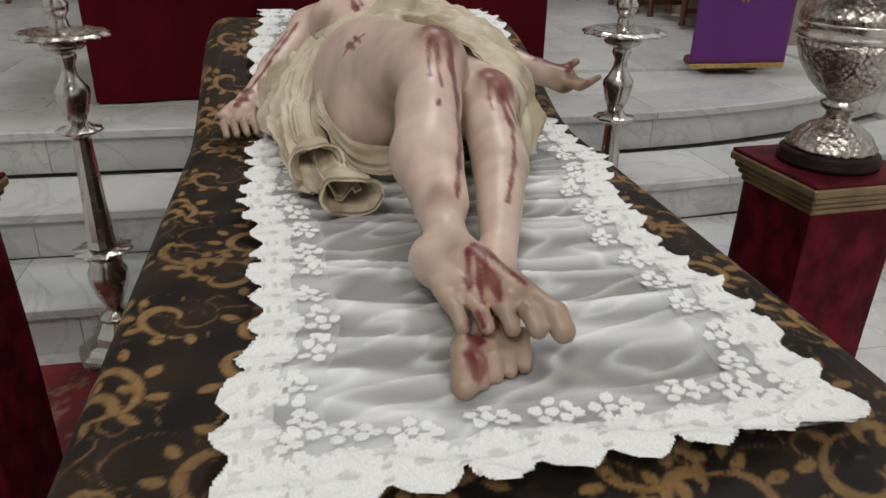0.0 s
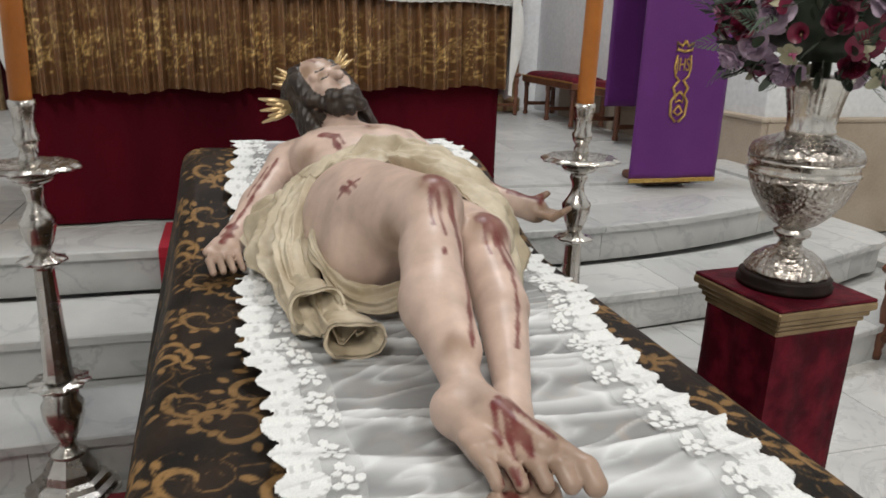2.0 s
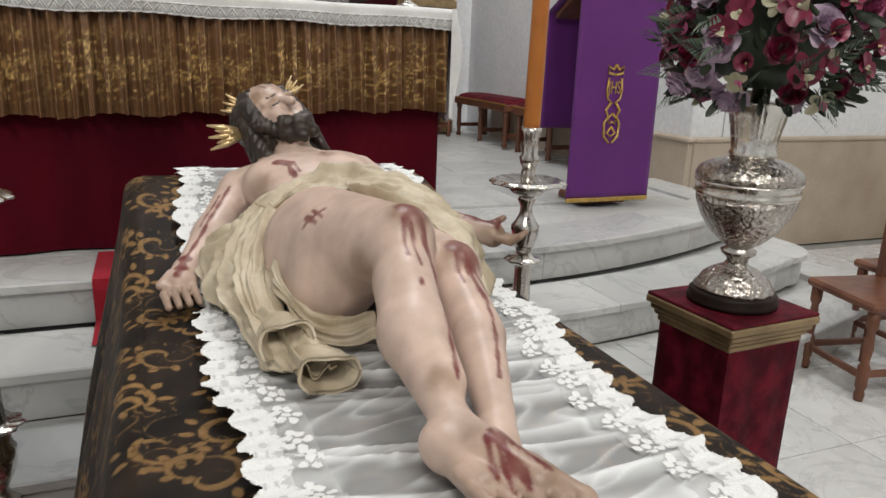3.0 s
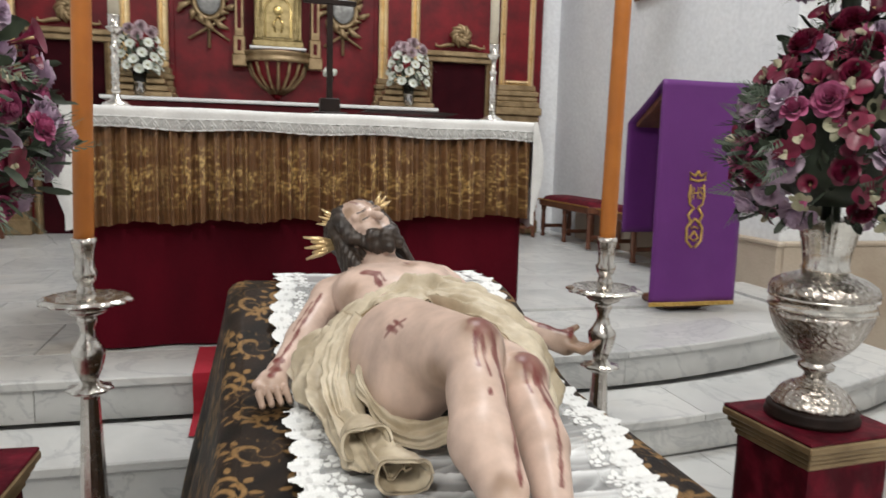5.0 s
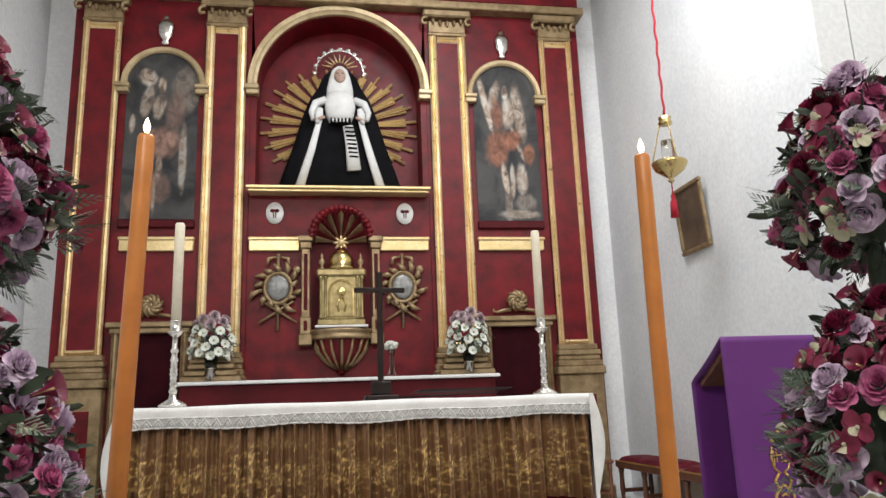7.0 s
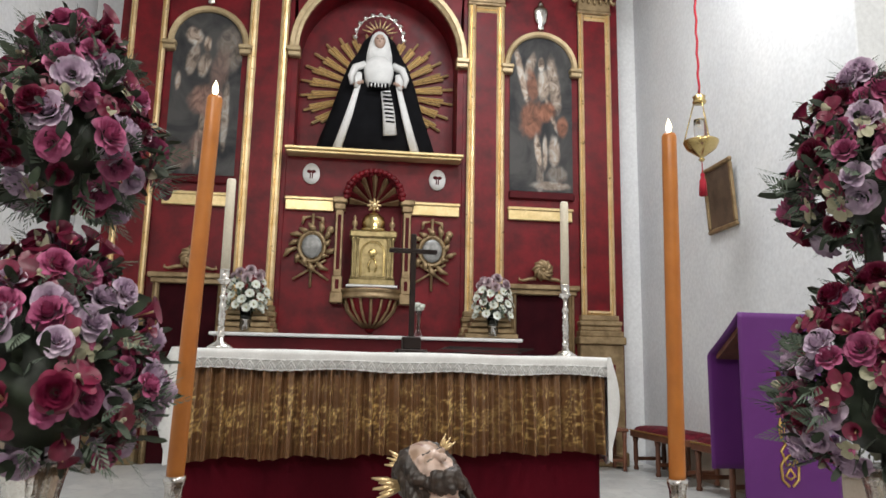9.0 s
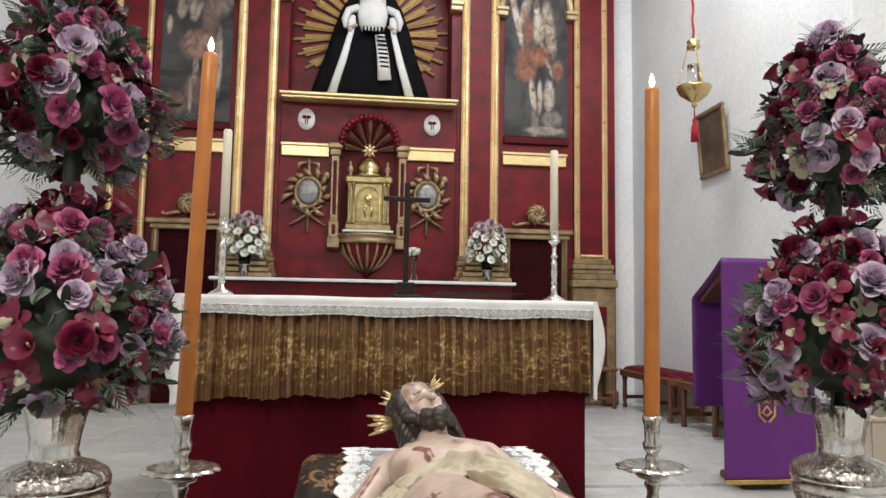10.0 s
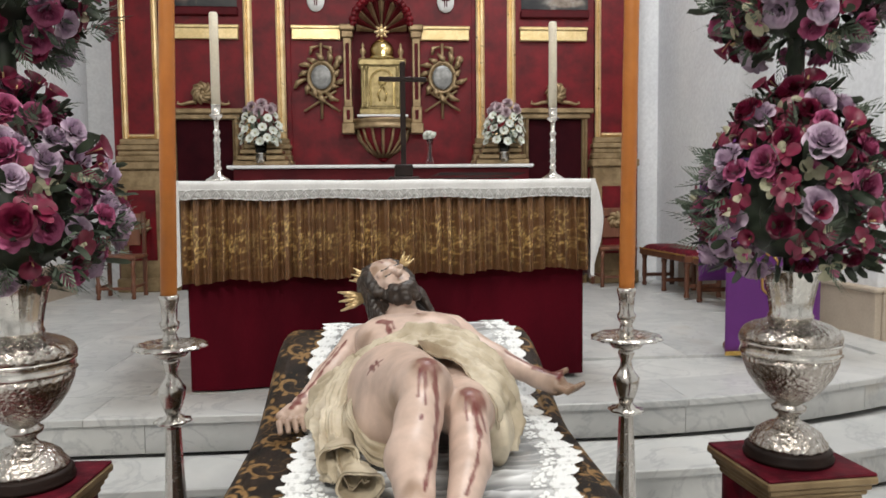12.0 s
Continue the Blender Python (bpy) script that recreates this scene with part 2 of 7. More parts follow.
def tulle_build(nt, b):
    out = nt.nodes["Material Output"]
    tr = nt.nodes.new("ShaderNodeBsdfTransparent")
    mx = nt.nodes.new("ShaderNodeMixShader")
    v = coords(nt)
    r = nt.nodes.new("ShaderNodeMapRange")
    r.inputs[3].default_value, r.inputs[4].default_value = 0.26, 0.46
    nt.links.new(noise_tex(nt, v, 9, 5, 0.6, 0.8), r.inputs[0])
    at = nt.nodes.new("ShaderNodeAttribute")
    at.attribute_name = "gather"
    ml = nt.nodes.new("ShaderNodeMath")
    ml.operation, ml.use_clamp = "MULTIPLY_ADD", True
    ml.inputs[1].default_value = 0.50
    nt.links.new(at.outputs["Fac"], ml.inputs[0])
    nt.links.new(r.outputs[0], ml.inputs[2])
    nt.links.new(ml.outputs[0], mx.inputs[0])
    b.inputs["Base Color"].default_value = (0.76, 0.78, 0.79, 1)
    b.inputs["Roughness"].default_value = 0.7
    nt.links.new(tr.outputs[0], mx.inputs[1])
    nt.links.new(b.outputs[0], mx.inputs[2])
    nt.links.new(mx.outputs[0], out.inputs[0])


TULLE = mat("sheer_white_tulle", tulle_build)


def border_build(nt, b):
    out = nt.nodes["Material Output"]
    tr = nt.nodes.new("ShaderNodeBsdfTransparent")
    mx = nt.nodes.new("ShaderNodeMixShader")
    at = nt.nodes.new("ShaderNodeAttribute")
    at.attribute_name = "thread"
    nt.links.new(at.outputs["Fac"], mx.inputs[0])
    f = noise_tex(nt, coords(nt), 420, 2)
    nt.links.new(ramp(nt, f, [(0.3, (0.72, 0.74, 0.74)), (0.7, (0.88, 0.89, 0.88))]), b.inputs["Base Color"])
    b.inputs["Roughness"].default_value = 0.85
    bump(nt, b, f, 0.5, 0.002)
    nt.links.new(tr.outputs[0], mx.inputs[1])
    nt.links.new(b.outputs[0], mx.inputs[2])
    nt.links.new(mx.outputs[0], out.inputs[0])


BORDER = mat("embroidered_net_lace", border_build)


def canvas_build(seed, warm):
    def build(nt, b):
        v = coords(nt, (1, 1, 0.8))
        add = nt.nodes.new("ShaderNodeVectorMath")
        add.operation = "ADD"
        add.inputs[1].default_value = (seed, 0, seed * 2)
        nt.links.new(v, add.inputs[0])
        f = noise_tex(nt, add.outputs[0], 2.6, 4, 0.55, 0.8)
        col = ramp(nt, f, [(0.35, (0.022, 0.023, 0.026)), (0.6, (0.072, 0.070, 0.068))])
        a = nt.nodes.new("ShaderNodeAttribute")
        a.attribute_name = "light"
        col = mixc(nt, a.outputs["Fac"], col, ramp(nt, noise_tex(nt, add.outputs[0], 7, 4, 0.6, 1.0), [(0.34, (0.12, 0.09, 0.07)), (0.5, (0.42, 0.33, 0.26)), (0.66, (0.58, 0.55, 0.50))]))
        w = nt.nodes.new("ShaderNodeAttribute")
        w.attribute_name = "warm"
        col = mixc(nt, w.outputs["Fac"], col, ramp(nt, noise_tex(nt, add.outputs[0], 9, 4, 0.6, 1.0), [(0.35, tuple(0.4 * q for q in warm)), (0.65, warm)]))
        nt.links.new(col, b.inputs["Base Color"])
        b.inputs["Roughness"].default_value = 0.55
        b.inputs["Specular IOR Level"].default_value = 0.2
    return build


CANVAS_A = mat("dark_canvas", canvas_build(3.0, (0.33, 0.20, 0.16)))
CANVAS_B = mat("dark_canvas_red", canvas_build(8.0, (0.30, 0.13, 0.08)))
CANVAS_C = mottled("brown_canvas", (0.07, 0.05, 0.035), (0.16, 0.11, 0.075), 5, 0.4, relief=0.05)

# ---- building blocks ----


class Geo:
    """Collects faces for one mesh."""

    def __init__(self):
        self.v, self.f, self.m, self.s = [], [], [], []

    def add(self, vs, fs, mi=0, smooth=False, m=None):
        o = len(self.v)
        self.v += [tuple(m @ Vector(p)) for p in vs] if m is not None else [tuple(p) for p in vs]
        self.f += [tuple(i + o for i in q) for q in fs]
        self.m += [mi] * len(fs)
        self.s += [smooth] * len(fs)
        return self

    def box(self, x0, y0, z0, x1, y1, z1, b=0.004, mi=0, m=None):
        lo, hi = (x0, y0, z0), (x1, y1, z1)
        b = min(b, *((h - l) * 0.45 for l, h in zip(lo, hi)))
        vs, fs = [], []
        for c in range(8):
            sg = [(c >> k) & 1 for k in range(3)]
            for i in range(3):
                vs.append([(hi[k] - (0 if k == i else b)) if sg[k] else (lo[k] + (0 if k == i else b)) for k in range(3)])
        for i in range(3):
            j, k = (i + 1) % 3, (i + 2) % 3
            for s in (0, 1):
                q = [((s << i) | (a << j) | (c << k)) * 3 + i for a, c in ((0, 0), (1, 0), (1, 1), (0, 1))]
                fs.append(q if s else q[::-1])
            for a in (0, 1):
                for c in (0, 1):
                    e0, e1 = (a << j) | (c << k), (1 << i) | (a << j) | (c << k)
                    q = [e0 * 3 + j, e1 * 3 + j, e1 * 3 + k, e0 * 3 + k]
                    fs.append(q if a == c else q[::-1])
        for c in range(8):
            q = [c * 3, c * 3 + 1, c * 3 + 2]
            fs.append(q if bin(c).count("1") % 2 else q[::-1])
        return self.add(vs, fs, mi, False, m)

    def lathe(self, prof, seg=24, mi=0, m=None, wob=None, smooth=True):
        vs, fs = [], []
        n = len(prof)
        for i, (r, z) in enumerate(prof):
            for k in range(seg):
                a = 2 * math.pi * k / seg
                rr = r * (wob(a, i, z) if wob else 1)
                vs.append((rr * math.cos(a), rr * math.sin(a), z))
        for i in range(n - 1):
            for k in range(seg):
                k2 = (k + 1) % seg
                fs.append((i * seg + k, i * seg + k2, (i + 1) * seg + k2, (i + 1) * seg + k))
        fs.append(tuple(range(seg))[::-1])
        fs.append(tuple((n - 1) * seg + k for k in range(seg)))
        return self.add(vs, fs, mi, smooth, m)

    def tube(self, pts, radii, seg=8, mi=0, m=None, squash=1.0):
        pts = [Vector(p) for p in pts]
        if isinstance(radii, (int, float)):
            radii = [radii] * len(pts)
        vs, fs = [], []
        up = Vector((0, 0, 1))
        for i, p in enumerate(pts):
            d = (pts[min(i + 1, len(pts) - 1)] - pts[max(i - 1, 0)]).normalized()
            if abs(d.dot(up)) > 0.95:
                up = Vector((0, 1, 0)) if abs(d.z) > 0.9 else Vector((0, 0, 1))
            a = d.cross(up).normalized()
            c = a.cross(d).normalized()
            up = c
            for k in range(seg):
                t = 2 * math.pi * k / seg
                vs.append(p + a * (radii[i] * math.cos(t)) + c * (radii[i] * squash * math.sin(t)))
        for i in range(len(pts) - 1):
            for k in range(seg):
                k2 = (k + 1) % seg
                fs.append((i * seg + k2, i * seg + k, (i + 1) * seg + k, (i + 1) * seg + k2))
        fs.append(tuple(range(seg)))
        fs.append(tuple((len(pts) - 1) * seg + k for k in range(seg))[::-1])
        return self.add(vs, fs, mi, True, m)

    def grid(self, nu, nv, fn, mi=0, smooth=True, m=None):
        vs = [fn(i / nu, j / nv) for j in range(nv + 1) for i in range(nu + 1)]
        fs = [(j * (nu + 1) + i, j * (nu + 1) + i + 1, (j + 1) * (nu + 1) + i + 1, (j + 1) * (nu + 1) + i) for j in range(nv) for i in range(nu)]
        return self.add(vs, fs, mi, smooth, m)

    def ball(self, c, r, seg=12, rings=8, mi=0, m=None):
        rx, ry, rz = (r, r, r) if isinstance(r, (int, float)) else r
        vs = [(c[0], c[1], c[2] - rz)]
        for i in range(1, rings):
            t = -math.pi / 2 + math.pi * i / rings
            for k in range(seg):
                a = 2 * math.pi * k / seg
                vs.append((c[0] + rx * math.cos(t) * math.cos(a), c[1] + ry * math.cos(t) * math.sin(a), c[2] + rz * math.sin(t)))
        vs.append((c[0], c[1], c[2] + rz))
        fs = [(0, 1 + (k + 1) % seg, 1 + k) for k in range(seg)]
        for i in range(rings - 2):
            for k in range(seg):
                k2 = (k + 1) % seg
                fs.append((1 + i * seg + k, 1 + i * seg + k2, 1 + (i + 1) * seg + k2, 1 + (i + 1) * seg + k))
        o = 1 + (rings - 2) * seg
        fs += [(o + k, o + (k + 1) % seg, len(vs) - 1) for k in range(seg)]
        return self.add(vs, fs, mi, True, m)

    def slab(self, outline, y0, y1, mi=0, m=None):
        """A plate in the x-z plane from a closed outline."""
        n = len(outline)
        vs = [(x, y0, z) for x, z in outline] + [(x, y1, z) for x, z in outline]
        fs = [tuple(range(n)), tuple(range(n, 2 * n))[::-1]] + [(k, k + n, (k + 1) % n + n, (k + 1) % n) for k in range(n)]
        return self.add(vs, fs, mi, False, m)

    def moulding(self, path, prof, mi=0, m=None, closed=False, smooth=False):
        """Sweeps a profile of (offset outward, y) along a path in the x-z plane."""
        n, k = len(path), len(prof)
        vs, fs = [], []
        for i in range(n):
            a = Vector(path[i - 1] if (i or closed) else path[0])
            c = Vector(path[(i + 1) % n] if (i < n - 1 or closed) else path[-1])
            p = Vector(path[i])
            d1 = (p - a).normalized() if (p - a).length > 1e-6 else (c - p).normalized()
            d2 = (c - p).normalized() if (c - p).length > 1e-6 else d1
            n1, n2 = Vector((-d1.y, d1.x)), Vector((-d2.y, d2.x))
            nn = (n1 + n2).normalized()
            s = 1 / max(nn.dot(n1), 0.3)
            for off, y in prof:
                q = p + nn * off * s
                vs.append((q.x, y, q.y))
        for i in range(n if closed else n - 1):
            i2 = (i + 1) % n
            for j in range(k):
                j2 = (j + 1) % k
                fs.append((i * k + j, i * k + j2, i2 * k + j2, i2 * k + j))
        if not closed:
            fs.append(tuple(range(k))[::-1])
            fs.append(tuple((n - 1) * k + j for j in range(k)))
        return self.add(vs, fs, mi, smooth, m)

    def mesh(self, name, mats, recalc=True):
        me = bpy.data.meshes.new(name)
        me.from_pydata(self.v, [], self.f)
        for mm in (mats if isinstance(mats, (list, tuple)) else [mats]):
            me.materials.append(mm)
        me.polygons.foreach_set("material_index", self.m)
        me.polygons.foreach_set("use_smooth", self.s)
        if recalc:
            bm = bmesh.new()
            bm.from_mesh(me)
            bmesh.ops.recalc_face_normals(bm, faces=bm.faces)
            bm.to_mesh(me)
            bm.free()
        me.update()
        return me


def thing(name, at, label, category, group="", kind=""):
    ob = new(name)
    ob.location = at
    ob.empty_display_size = 0.05
    return tagged(ob, label, category, group, kind)


def part(name, geo, mats, parent, label="", m=None, recalc=True):
    me = geo if isinstance(geo, bpy.types.Mesh) else geo.mesh(name, mats, recalc)
    ob = new(name, me)
    ob.parent = parent
    if m is not None:
        ob.matrix_local = m
    if label:
        ob["label"] = label
    return ob


def solid(name, geo, mats, label, category, group="", kind="", at=(0, 0, 0), recalc=True):
    ob = new(name, geo.mesh(name, mats, recalc) if isinstance(geo, Geo) else geo)
    ob.location = at
    return tagged(ob, label, category, group, kind)


def give(me, name, values):
    a = me.attributes.new(name, "FLOAT", "POINT")
    a.data.foreach_set("value", np.asarray(values, dtype=np.float32))


def sstep(a, b, x):
    t = np.clip((x - a) / (b - a), 0, 1)
    return t * t * (3 - 2 * t)


def arch(cx, cz, r, n=24, a0=math.pi, a1=0.0):
    return [(cx + r * math.cos(a0 + (a1 - a0) * k / n), cz + r * math.sin(a0 + (a1 - a0) * k / n)) for k in range(n + 1)]

# ---- the large structure ----
FL = 0.54          # chancel floor above the nave floor
XC = -0.03         # axis of the altarpiece
solid("floor", Geo().box(-6, -8, -0.2, 6, 9.0, -0.012, 0), JOINT, "grey joints under the nave floor tiles", "floor", kind="structure")
floor_ob = bpy.data.objects["floor"]


def step_edge(x, y0, bow):
    """Front edge of a step: straight before the altar, bowing back to the south side."""
    return y0 + bow * max(0.0, x - 1.0) ** 2


def step_core(y0, z0, z1, bow, xr):
    """The masonry under the slabs of one step."""
    xs = [-6 + 0.25 * k for k in range(29)] + [1.0 + (xr - 1.3) * k / 14 for k in range(1, 15)]
    edge = [(x, step_edge(x, y0, bow) + 0.03) for x in xs]
    ye = edge[-1][1]
    edge += [(xr - 0.3 + 0.3 * math.sin(a), ye + 0.3 - 0.3 * math.cos(a)) for a in [math.pi / 2 * k / 6 for k in range(1, 7)]]
    edge += [(xr, 8.9), (-6, 8.9)]
    n = len(edge)
    vs = [(x, y, z0) for x, y in edge] + [(x, y, z1 - (0.036 if z1 < 0.5 else 0.0195)) for x, y in edge]
    fs = [tuple(range(n))[::-1], tuple(range(n, 2 * n))] + [(k, (k + 1) % n, (k + 1) % n + n, k + n) for k in range(n)]
    return Geo().add(vs, fs)


def slab_strip(xa, xb, y0, bow, da, db, za, zb):
    """One curved slab between two offsets behind the step's edge."""
    n = 6
    g = Geo()
    xs = [xa + 0.0015 + (xb - xa - 0.003) * k / n for k in range(n + 1)]
    ring = [(x, step_edge(x, y0, bow) + da) for x in xs] + [(x, step_edge(x, y0, bow) + db) for x in reversed(xs)]
    m = len(ring)
    e = 0.006
    inner = [(x, y + (e if k <= n else 0)) for k, (x, y) in enumerate(ring)]
    vs = [(x, y, za) for x, y in ring] + [(x, y, zb - e) for x, y in ring] + [(x, y, zb) for x, y in inner]
    fs = [tuple(range(m))[::-1], tuple(range(2 * m, 3 * m))]
    for o in (0, m):
        fs += [(o + k, o + (k + 1) % m, o + (k + 1) % m + m, o + k + m) for k in range(m)]
    return g.add(vs, fs)


rs_steps = random.Random(12)
for nm, y0, z0, z1, bow, xr, lab in (("step_1", 2.38, 0.0, 0.18, 0.085, 3.75, "lowest white marble chancel step with worn edge"), ("step_2", 2.77, 0.18, 0.36, 0.10, 3.42, "middle white marble chancel step"), ("chancel_floor", 3.2, 0.36, 0.54, 0.115, 3.40, "white marble raised chancel floor")):
    st_ob = solid(nm, step_core(y0, z0, z1, bow, xr), MARBLE, lab, "step" if nm != "chancel_floor" else "floor", kind="structure")
    x = -4.4
    while x < xr - 0.36:
        w = min(rs_steps.uniform(0.85, 1.25), xr - 0.3 - x)
        part("tread_slab", slab_strip(x, x + w, y0, bow, 0.0, 0.40, z1 - 0.035, z1), MARBLE, st_ob)
        x += w
    x = -4.1
    while x < xr - 0.36:
        w = min(rs_steps.uniform(0.7, 1.3), xr - 0.3 - x)
        part("riser_slab", slab_strip(x, x + w, y0, bow, 0.022, 0.045, z0, z1 - 0.036), MARBLE, st_ob)
        x += w
    # rounded end
    ye = step_edge(xr - 0.3, y0, bow)
    g = Geo()
    arc = [(xr - 0.3 + 0.3 * math.sin(a), ye + 0.3 - 0.3 * math.cos(a)) for a in [math.pi / 2 * k / 8 for k in range(9)]] + [(xr, ye + 1.2), (xr - 0.3, ye + 1.2)]
    m = len(arc)
    g.add([(x, y, z1 - 0.034) for x, y in arc] + [(x, y, z1 + 0.0005) for x, y in arc], [tuple(range(m))[::-1], tuple(range(m, 2 * m))] + [(k, (k + 1) % m, (k + 1) % m + m, k + m) for k in range(m)])
    part("corner_slab", g, MARBLE, st_ob)
chancel = bpy.data.objects["chancel_floor"]
paver = Geo().box(-0.448, -0.298, -0.02, 0.448, 0.298, 0.0, 0.0015).mesh("paver", MARBLE)
for j in range(9):
    for i in range(-4, 4):
        x, y = 0.9 * i + 0.45 * (j % 2) + 0.1, 3.91 + 0.6 * j
        if x + 0.45 > 3.40 or step_edge(x + 0.45, 3.2, 0.115) + 0.40 > y - 0.3:
            continue
        part("paver", paver, None, chancel, m=Matrix.Translation((x, y, FL - 0.0005)))

g = Geo()
g.box(-6.3, 8.83, 0, 6.3, 9.1, 8.2, 0)
solid("wall_east", g, WHITE_WALL, "white plastered wall behind the altarpiece", "wall", kind="structure")
solid("wall_south_chancel", Geo().box(3.45, 4.60, 0, 3.75, 8.83, 8.2, 0.01), WHITE_WALL, "white plastered chancel side wall", "wall", kind="structure")
solid("wall_north_chancel", Geo().box(-3.85, 4.60, 0, -3.55, 8.83, 8.2, 0.01), WHITE_WALL, "white plastered chancel side wall", "wall", kind="structure")
solid("wall_arch_south", Geo().box(3.755, 4.60, 0, 6.0, 4.9, 8.2, 0.0), WHITE_WALL, "white plastered wall beside the chancel", "wall", kind="structure")
solid("wall_arch_north", Geo().box(-6.0, 4.60, 0, -3.855, 4.9, 8.2, 0.0), WHITE_WALL, "white plastered wall beside the chancel", "wall", kind="structure")
solid("wall_south", Geo().box(6.0, -8, 0, 6.3, 8.83, 8.2, 0), WHITE_WALL, "white plastered nave side wall", "wall", kind="structure")
solid("wall_north", Geo().box(-6.3, -8, 0, -6.0, 8.83, 8.2, 0), WHITE_WALL, "white plastered nave side wall", "wall", kind="structure")
solid("wall_west", Geo().box(-6.3, -8.3, 0, 6.3, -8.0, 8.2, 0), WHITE_WALL, "white plastered wall at the nave end", "wall", kind="structure")
solid("ceiling", Geo().box(-6.3, -8.3, 8.2, 6.3, 9.1, 8.4, 0), CEILING, "plain white ceiling", "ceiling", kind="structure")
g = Geo()
g.box(3.40, 4.56, 0.0, 3.452, 8.0, 0.86, 0.004)
g.box(3.452, 4.55, 0.0, 6.0, 4.598, 0.86, 0.004)
g.box(3.385, 4.535, 0.86, 3.452, 8.0, 0.90, 0.012)
g.box(3.452, 4.535, 0.86, 6.0, 4.598, 0.90, 0.012)
g.box(5.95, -8, 0.0, 6.002, 4.54, 0.88, 0.004)
solid("baseboard", g, DADO, "polished beige stone dado with a rounded cap", "dado", kind="structure")
g = Geo()
g.box(-3.552, 4.56, 0.0, -3.50, 8.2, 0.86, 0.004)
g.box(-6.0, 4.55, 0.0, -3.552, 4.598, 0.86, 0.004)
g.box(-3.552, 4.535, 0.86, -3.485, 8.2, 0.90, 0.012)
solid("baseboard_north", g, DADO, "polished beige stone dado with a rounded cap", "dado", kind="structure")

# ---- altarpiece ----
AY = 8.30
ap = thing("altarpiece", (XC, AY, FL), "red-marbled wooden altarpiece with gilded mouldings and pilasters", "altarpiece")


def ap_part(name, g, mats, label="", parent=None, recalc=True):
    """Parts are built about the axis with z above the nave floor, then shifted to the base."""
    g.v = [(x, y - AY, z - FL) for x, y, z in g.v]
    return part(name, g, mats, parent or ap, label, recalc=recalc)


P = [(-2.95, -2.52), (-1.57, -1.10), (1.10, 1.57), (2.52, 2.95)]
for q in ((-3.06, 8.36, FL, -1.05, 8.80, 6.62), (1.05, 8.36, FL, 3.06, 8.80, 6.62), (-1.05, 8.36, FL, 1.05, 8.80, 4.10), (-1.05, 8.77, 4.10, 1.05, 8.80, 6.62)):
    ap_part("board", Geo().box(*q, 0.004), RED_MARBLE)
# spandrel board round the arched niche
g = Geo()
a_in = arch(0, 5.42, 0.98, 32)
top = [(-1.05 + 2.1 * k / 32, 6.62) for k in range(33)]
for y in (8.36, 8.77):
    vs = [(x, y, z) for x, z in a_in] + [(x, y, z) for x, z in top]
    g.add(vs, [(k, k + 1, 34 + k, 33 + k) for k in range(32)])
vs = [(x, 8.36, z) for x, z in a_in] + [(x, 8.77, z) for x, z in a_in]
g.add(vs, [(k, k + 1, 34 + k, 33 + k) for k in range(32)], smooth=True)
for s in (-1, 1):
    g.box(min(s * 0.98, s * 1.05), 8.36, 4.1, max(s * 0.98, s * 1.05), 8.77, 5.42, 0)
ap_part("niche_surround", g, RED_MARBLE, recalc=False)
g = Geo()
g.box(-3.12, 8.20, 6.50, 3.12, 8.82, 6.60, 0.01)
g.box(-3.06, 8.24, 6.62, 3.06, 8.82, 6.95, 0.01, 1)
g.box(-3.14, 8.16, 6.95, 3.14, 8.82, 7.03, 0.02)
g.box(-3.22, 8.08, 7.03, 3.22, 8.82, 7.12, 0.03)
ap_part("cornice", g, [GOLD_DULL, RED_MARBLE], "gilded cornice with a red frieze")

MOULD = [(0.0, 8.37), (0.0, 8.325), (0.012, 8.30), (0.03, 8.315), (0.05, 8.29), (0.07, 8.29), (0.08, 8.32), (0.08, 8.37)]


def strip(g, x0, z0, x1, z1, y=8.30, d=0.05, mi=0):
    """A gilded bar of rounded section."""
    w, h = x1 - x0, z1 - z0
    if h > w:
        g.moulding([(x0, z0), (x0, z1)], [(0, y + d), (0, y + 0.015), (-w * 0.2, y), (-w * 0.35, y + 0.012), (-w * 0.5, y - 0.012), (-w * 0.75, y - 0.006), (-w, y + 0.02), (-w, y + d)], mi)
    else:
        g.moulding([(x0, z0), (x1, z0)], [(0, y + d), (0, y + 0.015), (h * 0.2, y), (h * 0.35, y + 0.012), (h * 0.5, y - 0.012), (h * 0.75, y - 0.006), (h, y + 0.02), (h, y + d)], mi)


